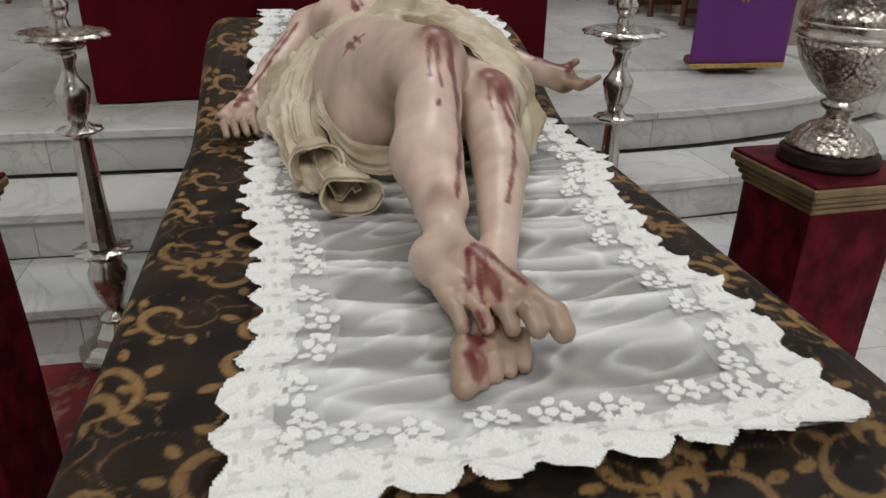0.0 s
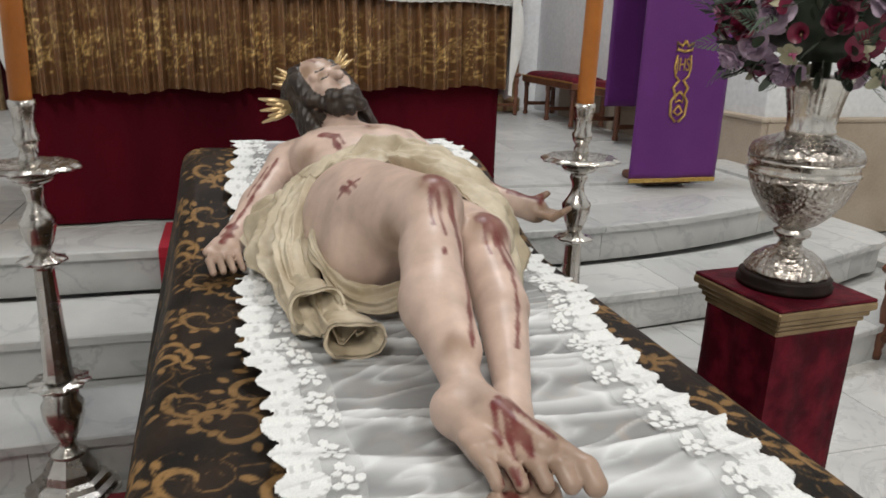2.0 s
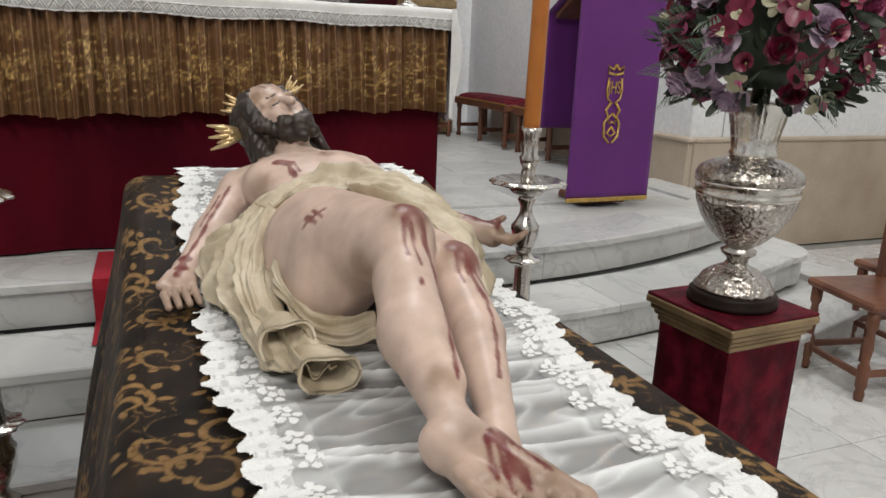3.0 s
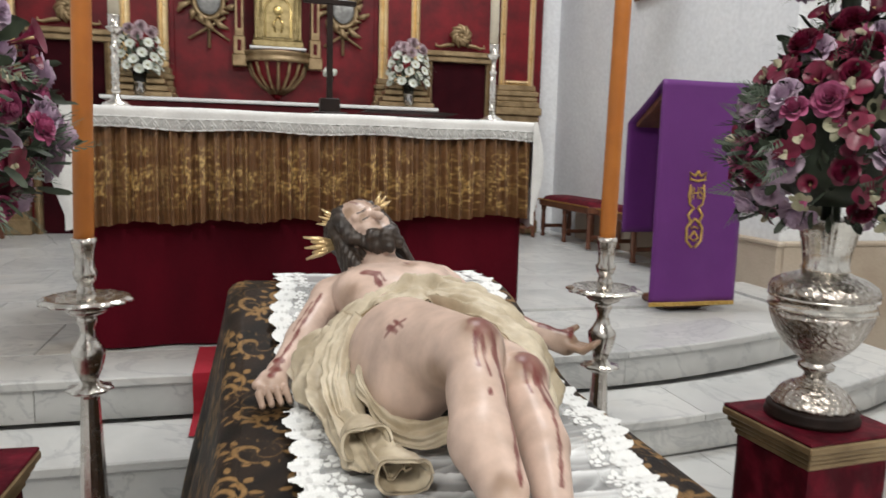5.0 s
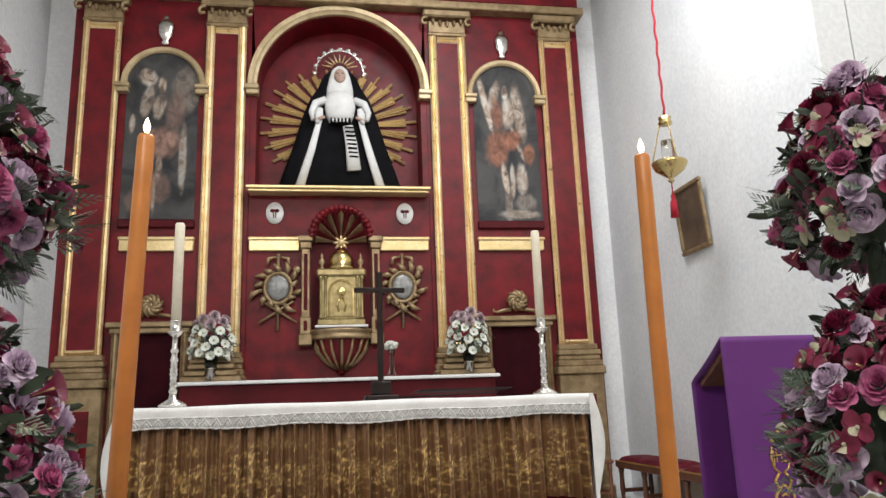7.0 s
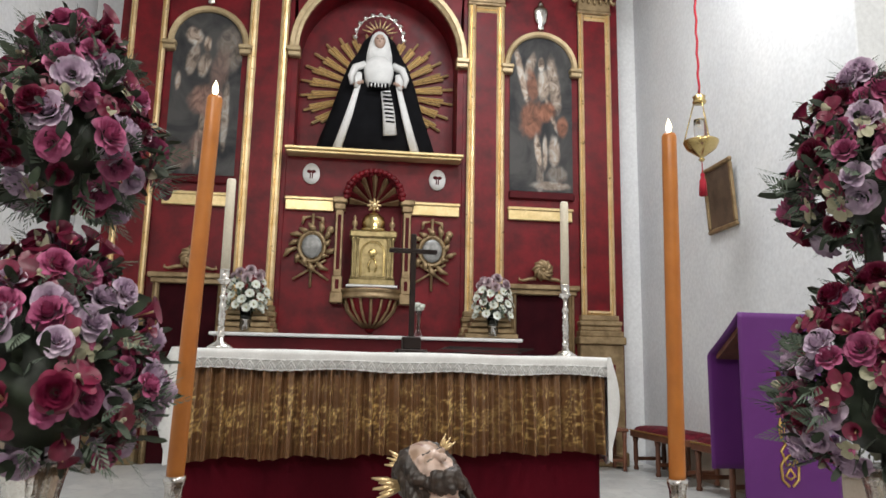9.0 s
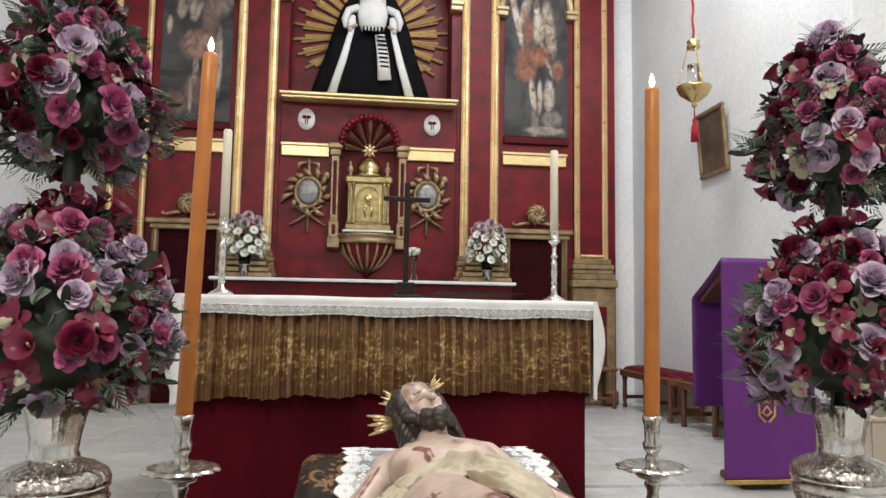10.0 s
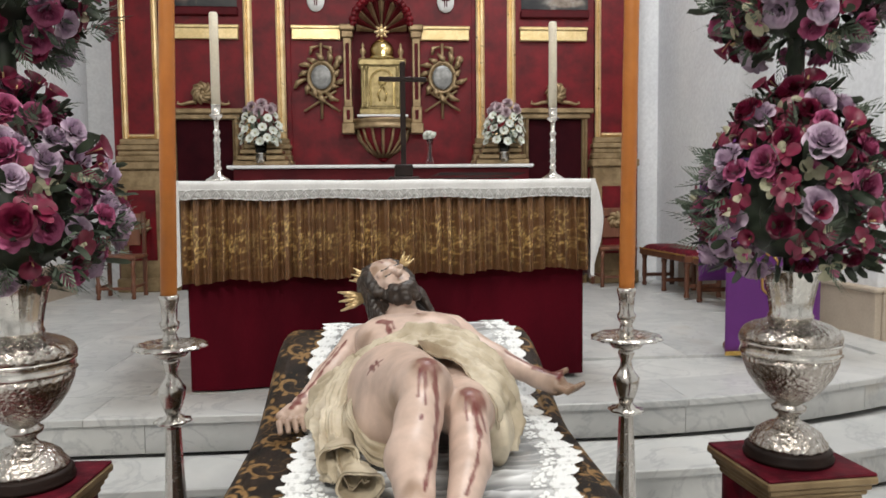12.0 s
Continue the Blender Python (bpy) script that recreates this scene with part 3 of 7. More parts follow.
for a, c in P:
    big = abs(a) < 2
    pil = part("pilaster", Geo().box(a - XC * 0, 8.31 - AY, 2.28 - FL, c, 8.365 - AY, 6.16 - FL, 0.003), RED_MARBLE, ap)
    g = Geo()
    w = 0.105 if big else 0.075
    strip(g, a, 2.28, a + w, 6.16, 8.295, 0.04)
    strip(g, c - w, 2.28, c, 6.16, 8.295, 0.04)
    strip(g, a + w, 6.07, c - w, 6.16, 8.295, 0.04)
    strip(g, a + w, 2.28, c - w, 2.34, 8.295, 0.04)
    ap_part("gilded_frame", g, GOLD, "bright gilded moulding", pil)
    # base mouldings and pedestal
    g = Geo()
    for z0, z1, e in ((1.93, 2.02, 0.12), (2.02, 2.09, 0.09), (2.09, 2.15, 0.06), (2.15, 2.21, 0.075), (2.21, 2.28, 0.035)):
        g.box(a - e * 0.6, 8.30 - e, z0, c + e * 0.6, 8.40, z1, 0.012)
    ap_part("base_moulding", g, GOLD_DULL, "worn dull gilded base", pil)
    g = Geo()
    g.box(a - 0.05, 8.22, FL, c + 0.05, 8.40, 1.93, 0.01)
    g.box(a - 0.08, 8.19, FL, c + 0.08, 8.40, FL + 0.16, 0.015)
    g.box(a + 0.06, 8.205, 0.90, c - 0.06, 8.23, 1.70, 0.006, 1)
    ap_part("pedestal", g, [GOLD_DULL, RED_MARBLE], "", pil)
    g = Geo()
    cx = (a + c) / 2
    for k in range(7):
        t = 2 * math.pi * k / 7
        g.tube([(cx + 0.11 * q * math.cos(t + q * 1.6), 8.185 - 0.02 * math.sin(q * 3), 1.30 + 0.11 * q * math.sin(t + q * 1.6)) for q in (0.1, 0.4, 0.7, 1.0)], [0.02, 0.028, 0.026, 0.01], 6)
    ap_part("rosette", g, GOLD_DULL, "carved gilded rosette", pil)
    # capital
    g = Geo()
    g.box(a - 0.01, 8.285, 6.16, c + 0.01, 8.38, 6.20, 0.01)
    g.box(a, 8.29, 6.20, c, 8.38, 6.36, 0.01)
    g.box(a - 0.07, 8.235, 6.40, c + 0.07, 8.38, 6.50, 0.02)
    for s, x in ((1, a + 0.03), (-1, c - 0.03)):
        g.tube([(x - s * 0.07 + (0.075 - 0.011 * q) * math.cos(s * (q * 0.75 + 1.2)), 8.25, 6.32 + (0.075 - 0.011 * q) * math.sin(q * 0.75 + 1.2)) for q in range(7)], 0.022, 6)
    for k in range(5):
        x = a + 0.06 + (c - a - 0.12) * k / 4
        g.tube([(x, 8.27, 6.37 - 0.03 * math.sin(math.pi * k / 4)), (x, 8.262, 6.31 - 0.03 * math.sin(math.pi * k / 4))], [0.028, 0.012], 6)
    ap_part("capital", g, GOLD_DULL, "carved gilded scroll capital", pil)

# arch over the niche, ledge, bands
g = Geo()
g.moulding([(-0.98, 5.34)] + arch(0, 5.42, 0.98, 40) + [(0.98, 5.34)], [(o, y) for o, y in ((0.0, 8.37), (0.0, 8.315), (0.03, 8.30), (0.05, 8.285), (0.10, 8.28), (0.115, 8.31), (0.115, 8.37))], smooth=False)
for s in (-1, 1):
    g.box(min(s * 0.95, s * 1.10), 8.27, 5.30, max(s * 0.95, s * 1.10), 8.38, 5.36, 0.01)
    g.box(min(s * 0.95, s * 1.12), 8.25, 5.36, max(s * 0.95, s * 1.12), 8.38, 5.42, 0.012)
ap_part("niche_arch", g, GOLD_WORN, "gilded round arch moulding")
g = Geo()
g.box(-1.06, 8.13, 4.10, 1.04, 8.40, 4.135, 0.008)
g.box(-1.04, 8.17, 4.07, 1.02, 8.40, 4.10, 0.008)
ap_part("niche_ledge", g, GOLD_PALE, "thin gilded shelf")
for x0, x1 in ((-2.42, -1.63), (-1.03, -0.47), (0.44, 1.02), (1.62, 2.42)):
    g = Geo()
    g.box(x0, 8.31, 3.41, x1, 8.37, 3.56, 0.008)
    g.box(x0 - 0.01, 8.29, 3.53, x1 + 0.01, 8.37, 3.57, 0.01)
    ap_part("gilded_band", g, GOLD_PALE, "flat pale gilt band")
# side bays
for s in (-1, 1):
    cx = s * 2.04
    g = Geo()
    g.box(cx - 0.45, 8.24, 2.56, cx + 0.45, 8.38, 2.62, 0.012)
    g.box(cx - 0.41, 8.27, 2.50, cx + 0.41, 8.38, 2.56, 0.01)
    strip(g, cx - 0.39, FL, cx - 0.32, 2.50, 8.29, 0.07)
    strip(g, cx + 0.32, FL, cx + 0.39, 2.50, 8.29, 0.07)
    door_ob = ap_part("side_door", g, GOLD_DULL, "gilded door surround")
    ap_part("door_panel", Geo().box(cx - 0.32, 8.34, FL, cx + 0.32, 8.365, 2.50, 0.004), DOOR_DARK, "dark maroon door", door_ob)
    ros = ap_part("carved_rosette", Geo().ball((cx, 8.28, 2.80), 0.03).lathe([(0.001, 0), (0.075, 0), (0.06, 0.02), (0.001, 0.022)], 16, m=Matrix.Translation((cx, 8.335, 2.80)) @ Matrix.Rotation(radians(90), 4, "X")), GOLD_DULL, "carved gilded rosette with leaf scrolls")
    for k in range(9):
        t = 2 * math.pi * k / 9
        ap_part("leaf", Geo().tube([(cx + 0.13 * q * math.cos(t + q * 1.8), 8.30 - 0.03 * math.sin(q * 3), 2.80 + 0.13 * q * math.sin(t + q * 1.8)) for q in (0.1, 0.4, 0.7, 1.0)], [0.02, 0.03, 0.028, 0.01], 6), GOLD_DULL, "", ros)
    for q in (-1, 1):
        ap_part("scroll", Geo().tube([(cx + q * x, 8.31, z) for x, z in ((0.08, 2.70), (0.17, 2.69), (0.24, 2.67), (0.29, 2.68), (0.28, 2.71))], [0.025, 0.022, 0.018, 0.014, 0.008], 6), GOLD_DULL, "", ros)
    # painting with arched frame
    r = 0.40
    out = [(cx - r, 3.78), (cx + r, 3.78)] + [(x, z) for x, z in arch(cx, 5.40, r, 20, 0.0, math.pi)]
    g = Geo()
    nu, nv = 60, 150
    vs, fs = [], []
    for j in range(nv + 1):
        for i in range(nu + 1):
            z = 3.78 + (5.80 - 3.78) * j / nv
            hw = r if z < 5.40 else math.sqrt(max(r * r - (z - 5.40) ** 2, 1e-5))
            vs.append((cx + hw * (2 * i / nu - 1), 8.345, z))
    fs = [(j * (nu + 1) + i, j * (nu + 1) + i + 1, (j + 1) * (nu + 1) + i + 1, (j + 1) * (nu + 1) + i) for j in range(nv) for i in range(nu)]
    g.add(vs, fs)
    cv = ap_part("painting", g, CANVAS_A if s < 0 else CANVAS_B, "dark arched oil painting with pale blurred shapes", recalc=False)
    pts = np.array(vs)
    px, pz = (pts[:, 0] - cx) / 0.4, (pts[:, 2] - 3.78) / 2.02

    def patch(u, v, a, c, lean=0.0):
        wob = 0.05 * np.sin(px * 19 + pz * 31) + 0.04 * np.sin(pz * 83 - px * 23)
        return sstep(1.35, 0.75, np.hypot((px - u - lean * (pz - v)) / a, (pz - v) / c) + wob)
    if s > 0:
        lit = np.maximum.reduce([patch(-0.62, 0.74, 0.10, 0.17, -1.0), 0.7 * patch(-0.36, 0.79, 0.14, 0.09, 1.2), 0.75 * patch(0.42, 0.69, 0.17, 0.17, -0.6), 0.85 * patch(0.08, 0.69, 0.2, 0.09), patch(0.02, 0.82, 0.09, 0.045), 0.8 * patch(0.32, 0.50, 0.07, 0.11, -1.6), patch(-0.10, 0.26, 0.09, 0.10, -0.6), 0.8 * patch(0.12, 0.25, 0.07, 0.10), 0.7 * patch(0.42, 0.26, 0.16, 0.09), 0.35 * patch(-0.04, 0.10, 0.10, 0.12), 0.55 * patch(0.3, 0.04, 0.55, 0.025), 0.3 * patch(0.5, 0.11, 0.3, 0.05)])
        hot = np.maximum.reduce([0.8 * patch(-0.28, 0.68, 0.16, 0.10, -0.5), 0.85 * patch(-0.30, 0.46, 0.34, 0.11, 0.4), patch(0.16, 0.51, 0.26, 0.06, 1.0), 0.9 * patch(0.68, 0.42, 0.16, 0.06)])
    else:
        lit = np.maximum.reduce([patch(-0.02, 0.80, 0.10, 0.045), 0.85 * patch(-0.42, 0.845, 0.22, 0.05, -0.8), 0.6 * patch(-0.42, 0.70, 0.16, 0.09, 0.9), 0.7 * patch(-0.08, 0.67, 0.16, 0.07, 0.6), 0.8 * patch(-0.80, 0.56, 0.07, 0.05), 0.6 * patch(0.62, 0.36, 0.10, 0.18), 0.75 * patch(-0.02, 0.30, 0.08, 0.07), 0.6 * patch(-0.14, 0.14, 0.05, 0.10), 0.3 * patch(0.66, 0.78, 0.36, 0.13)])
        hot = np.maximum.reduce([patch(0.04, 0.45, 0.44, 0.085), 0.45 * patch(0.38, 0.63, 0.24, 0.14, 0.6), 0.5 * patch(0.0, 0.18, 0.3, 0.08), 0.4 * patch(-0.55, 0.10, 0.3, 0.07)])
    give(cv.data, "light", np.clip(lit, 0, 1))
    give(cv.data, "warm", np.clip(hot, 0, 1))
    g = Geo()
    g.moulding([(cx - r, 5.34)] + arch(cx, 5.40, r, 28) + [(cx + r, 5.34)], [(0.0, 8.37), (0.0, 8.32), (0.02, 8.30), (0.06, 8.295), (0.075, 8.32), (0.075, 8.37)])
    for q in (-1, 1):
        g.box(cx + q * 0.44 - 0.07, 8.27, 5.28, cx + q * 0.44 + 0.07, 8.38, 5.34, 0.01)
        g.box(cx + q * 0.44 - 0.08, 8.25, 5.34, cx + q * 0.44 + 0.08, 8.38, 5.39, 0.01)
    ap_part("painting_arch", g, GOLD_WORN, "gilded arch moulding round the painting")
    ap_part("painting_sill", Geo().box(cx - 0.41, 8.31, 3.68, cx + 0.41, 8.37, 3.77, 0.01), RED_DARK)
    g = Geo()
    g.lathe([(0.01, 5.90), (0.05, 5.92), (0.03, 5.96), (0.075, 6.02), (0.095, 6.14), (0.085, 6.20), (0.05, 6.21), (0.04, 6.25), (0.01, 6.30)], 12, m=Matrix.Translation((cx, 8.33, 0)) @ Matrix.Diagonal((1, 0.4, 1, 1)))
    ap_part("silver_urn", g, SILVER_PLAIN, "small silvered urn relief")
# ovals
for x in (-0.75, 0.75):
    g = Geo()
    g.lathe([(0.001, 0.0), (0.085, 0.0), (0.10, 0.012), (0.10, 0.02), (0.001, 0.02)], 24, m=Matrix.Translation((x, 8.36, 3.86)) @ Matrix.Rotation(radians(90), 4, "X") @ Matrix.Diagonal((1, 1.28, 1, 1)))
    ov = ap_part("oval_plaque", g, LINEN, "white oval plaque")
    g = Geo()
    for s in (-1, 1):
        g.ball((x + s * 0.025, 8.335, 3.885), (0.028, 0.006, 0.022), 8, 6)
        g.box(x + s * 0.012 - 0.006, 8.331, 3.80, x + s * 0.012 + 0.006, 8.339, 3.88, 0.002)
    ap_part("dark_bow", g, RED_DARK, "dark painted bow", ov)
# tabernacle bay
g = Geo()
for s in (-1, 1):
    g = Geo()
    x = s * 0.395
    g.box(x - 0.075, 8.22, 2.33, x + 0.075, 8.38, 2.45, 0.01)
    g.box(x - 0.06, 8.24, 2.45, x + 0.06, 8.38, 2.64, 0.008)
    g.box(x - 0.045, 8.255, 2.64, x + 0.045, 8.38, 3.42, 0.006)
    g.box(x - 0.02, 8.245, 2.72, x + 0.02, 8.26, 3.36, 0.004, 1)
    g.box(x - 0.02, 8.232, 2.49, x + 0.02, 8.245, 2.60, 0.004, 1)
    g.box(x - 0.065, 8.235, 3.42, x + 0.065, 8.38, 3.50, 0.012)
    g.box(x - 0.085, 8.215, 3.50, x + 0.085, 8.38, 3.57, 0.014)
    ap_part("side_pillar", g, [GOLD_DULL, RED_DARK], "carved gilt and red pillar")
g = Geo()
ring = arch(0, 3.57, 0.33, 18)
for k in range(len(ring)):
    g.ball((ring[k][0], 8.24, ring[k][1]), (0.038 + 0.01 * (k % 2), 0.04, 0.038), 8, 6)
g.moulding(arch(0, 3.57, 0.28, 24), [(0.0, 8.38), (0.0, 8.25), (0.03, 8.23), (0.06, 8.25), (0.06, 8.38)])
ap_part("carved_canopy", g, RED_MARBLE, "carved red leaf arch over the tabernacle")
g = Geo()
nr = 13
for k in range(nr):
    a0, a1 = math.pi * k / nr, math.pi * (k + 1) / nr
    am = (a0 + a1) / 2
    g.add([(0, 8.33, 3.50), (0.29 * math.cos(a0), 8.28, 3.50 + 0.29 * math.sin(a0) * 1.15), (0.29 * math.cos(am), 8.20, 3.50 + 0.31 * math.sin(am) * 1.15), (0.29 * math.cos(a1), 8.28, 3.50 + 0.29 * math.sin(a1) * 1.15)], [(0, 1, 2), (0, 2, 3)], k % 2)
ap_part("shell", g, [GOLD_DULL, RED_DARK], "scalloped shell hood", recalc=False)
# Flat panel; its darker red stands in for the shade of a recess.
ap_part("tabernacle_recess", Geo().box(-0.33, 8.345, 2.45, 0.33, 8.37, 3.56, 0), RED_DARK, "flat red panel darkened to look like a recess")
g = Geo()
g.lathe([(0.02, 2.00), (0.05, 2.03), (0.045, 2.07), (0.16, 2.14), (0.26, 2.26), (0.30, 2.38), (0.33, 2.40), (0.33, 2.47), (0.36, 2.48), (0.36, 2.50)], 32, m=Matrix.Translation((0, 8.34, 0)) @ Matrix.Diagonal((1, 0.75, 1, 1)), mi=0)
corbel = ap_part("corbel", g, [RED_MARBLE, GOLD_DULL], "round red and gilt corbel")
for k in range(9):
    t = math.pi + math.pi * k / 8
    ap_part("rib", Geo().tube([(r * math.cos(t), 8.34 + 0.75 * r * math.sin(t), z) for r, z in ((0.06, 2.06), (0.17, 2.135), (0.27, 2.255), (0.315, 2.38))], 0.017, 6), GOLD_DULL, "gilt rib", corbel)
ap_part("rim", Geo().lathe([(0.34, 2.385), (0.365, 2.39), (0.365, 2.42), (0.345, 2.43), (0.345, 2.455), (0.37, 2.47), (0.37, 2.495), (0.33, 2.497)], 32, m=Matrix.Translation((0, 8.34, 0)) @ Matrix.Diagonal((1, 0.78, 1, 1))), GOLD_DULL, "gilt moulded rim", corbel)
tab = thing("tabernacle", (XC, 8.22, 2.50), "gilded metal tabernacle with arched door and dome", "tabernacle")


def tb(name, g, mats, label="", parent=None):
    g.v = [(x, y - 8.22, z - 2.50) for x, y, z in g.v]
    return part(name, g, mats, parent or tab, label)


tb("base", Geo().box(-0.29, 8.08, 2.505, 0.29, 8.34, 2.53, 0.006), LINEN, "white cloth-covered slab")
g = Geo().box(-0.26, 8.11, 2.53, 0.26, 8.33, 2.60, 0.01)
g.box(-0.23, 8.14, 2.60, 0.23, 8.33, 3.08, 0.006)
g.box(-0.27, 8.10, 3.08, 0.27, 8.33, 3.16, 0.015)
tb("body", g, TABERNACLE_BRASS)
for x in (-0.225, -0.175, 0.175, 0.225):
    g = Geo()
    g.lathe([(0.022, 2.60), (0.022, 2.63), (0.015, 2.645), (0.015, 3.03), (0.022, 3.05), (0.024, 3.08)], 10, m=Matrix.Translation((x, 8.13, 0)))
    tb("column", g, TABERNACLE_BRASS)
g = Geo()
g.slab([(-0.12, 2.63), (0.12, 2.63)] + arch(0, 2.90, 0.12, 12, 0, math.pi), 8.125, 8.142)
td = tb("door", g, TABERNACLE_BRASS, "embossed brass door")
g = Geo()
g.moulding([(-0.12, 2.63), (-0.12, 2.90)] + arch(0, 2.90, 0.12, 12)[1:] + [(0.12, 2.63)], [(0, 8.13), (0, 8.115), (0.02, 8.112), (0.025, 8.13)])
g.ball((0, 8.12, 2.90), (0.05, 0.012, 0.05), 10, 6)
for q in (-1, 1):
    g.tube([(q * 0.01, 8.12, 2.84), (q * 0.05, 8.115, 2.76), (q * 0.03, 8.12, 2.68)], 0.012, 6)
tb("relief", g, BRASS, "", td)
tb("dome", Geo().lathe([(0.15, 3.16), (0.15, 3.19), (0.135, 3.20), (0.14, 3.27), (0.12, 3.33), (0.07, 3.375), (0.02, 3.39), (0.015, 3.42)], 24, m=Matrix.Translation((0, 8.22, 0))), BRASS, "round brass dome")
g = Geo()
for k in range(8):
    t = math.pi * k / 4
    g.tube([(0.02 * math.cos(t), 8.22, 3.48 + 0.02 * math.sin(t)), (0.085 * math.cos(t), 8.22, 3.48 + 0.085 * math.sin(t))], [0.022, 0.012], 6)
g.ball((0, 8.21, 3.48), 0.04)
g.tube([(0, 8.22, 3.41), (0, 8.22, 3.45)], 0.012, 6)
tb("finial", g, GOLD, "gilded star finial")
for s in (-1, 1):
    tb("urn", Geo().lathe([(0.02, 3.16), (0.025, 3.18), (0.012, 3.20), (0.035, 3.24), (0.03, 3.27), (0.012, 3.29), (0.018, 3.32), (0.003, 3.35)], 10, m=Matrix.Translation((s * 0.215, 8.18, 0))), GOLD_DULL)


def medallion(x):
    md = thing("passion_medallion", (XC + x, 8.33, 2.98), "silvered carved trophy medallion on the red panel", "wall ornament", "medallions beside the tabernacle")
    md.scale = (1.2, 1.0, 1.08)
    rot = Matrix.Rotation(radians(90), 4, "X")
    part("plate", Geo().lathe([(0.001, 0.0), (0.15, 0.0), (0.165, 0.03), (0.14, 0.04), (0.13, 0.02), (0.001, 0.03)], 28, m=rot @ Matrix.Diagonal((0.85, 1.1, 1, 1))), GOLD_DULL, md, "gilt oval rim")
    part("boss", Geo().ball((0, -0.035, 0), (0.10, 0.02, 0.13), 16, 8), PEWTER, md, "grey silvered centre")
    g = Geo()
    for k in range(14):
        t = 2 * math.pi * k / 14 + 0.1
        rr = (0.17 + 0.06 * ((k * 5) % 4) / 3) * (1.0 if k % 3 else 0.8)
        g.tube([(0.15 * math.cos(t), -0.012, 0.17 * math.sin(t)), (rr * math.cos(t + 0.12), -0.035, rr * 1.1 * math.sin(t + 0.12)), ((rr + 0.05) * math.cos(t + 0.3), -0.02, (rr + 0.05) * 1.1 * math.sin(t + 0.3))], [0.02, 0.032, 0.012], 6)
    g.tube([(0, -0.01, -0.44), (0, -0.02, 0.36)], 0.014, 6)
    for q in (-1, 1):
        g.tube([(q * 0.17, -0.015, -0.36), (-q * 0.14, -0.015, -0.14)], 0.014, 6)
        g.tube([(q * 0.02, -0.01, 0.33), (q * 0.09, -0.03, 0.31), (q * 0.1, -0.03, 0.24)], [0.012, 0.022, 0.012], 6)
    g.ball((0.17, -0.02, 0.19), (0.04, 0.02, 0.045), 8, 6)
    part("carving", g, GOLD_DULL, md, "tarnished carved scrolls and crossed staves")


medallion(-0.70)
medallion(0.70)

# back altar shelf with gilt steps
sh = thing("rear_altar", (XC, 8.0, FL), "dark red rear altar block with a white top edge", "altar")
part("block", Geo().box(-1.62, -0.22, 0, 1.62, 0.14, 1.37, 0.01), RED_DARK, sh)
part("top_slab", Geo().box(-1.68, -0.27, 1.37, 1.66, 0.18, 1.405, 0.008), LINEN, sh, "white cloth-edged slab")
for x in (-1.33, 1.33):
    st = thing("gilded_stand", (XC + x, 7.98, 1.945), "stepped dull gilded flower stand", "stand", "stands on the rear altar")
    g = Geo()
    for z, w, d in ((0.0, 0.30, 0.16), (0.06, 0.265, 0.14), (0.13, 0.23, 0.12), (0.19, 0.20, 0.10)):
        g.box(-w, -d, z + 0.002, w, d, z + 0.055, 0.01)
    part("steps", g, GOLD_DULL, st)

# niche figure in black and white, one plain mesh
g = Geo()
NB = 4.135


def oval(z, rx, ry, cy=0.0, cx=0.0, n=28):
    return [(cx + rx * math.cos(2 * math.pi * k / n), cy + ry * math.sin(2 * math.pi * k / n) , z) for k in range(n)]


def loft(g, rings, mi):
    n = len(rings[0])
    vs = [p for r in rings for p in r]
    fs = [(i * n + k, i * n + (k + 1) % n, (i + 1) * n + (k + 1) % n, (i + 1) * n + k) for i in range(len(rings) - 1) for k in range(n)]
    fs += [tuple(range(n))[::-1], tuple((len(rings) - 1) * n + k for k in range(n))]
    g.add(vs, fs, mi, True)


loft(g, [oval(0.0, 0.76, 0.17), oval(0.25, 0.68, 0.165), oval(0.6, 0.56, 0.155), oval(0.95, 0.46, 0.145), oval(1.2, 0.37, 0.14), oval(1.36, 0.27, 0.12), oval(1.52, 0.20, 0.10), oval(1.62, 0.10, 0.06)], 0)
# white bodice and the veil that frames the face
loft(g, [oval(0.86, 0.13, 0.07, -0.13), oval(0.94, 0.165, 0.09, -0.14), oval(1.06, 0.185, 0.10, -0.14), oval(1.17, 0.175, 0.085, -0.13), oval(1.26, 0.12, 0.06, -0.11)], 1)
loft(g, [oval(1.20, 0.165, 0.05, -0.12), oval(1.32, 0.155, 0.06, -0.11), oval(1.46, 0.128, 0.065, -0.10), oval(1.56, 0.095, 0.06, -0.10), oval(1.61, 0.04, 0.03, -0.10)], 1)
g.ball((0, -0.170, 1.46), (0.070, 0.040, 0.092), 16, 12, 2)
g.tube([(0, -0.206, 1.475), (0, -0.217, 1.440)], [0.007, 0.012], 6, 2)
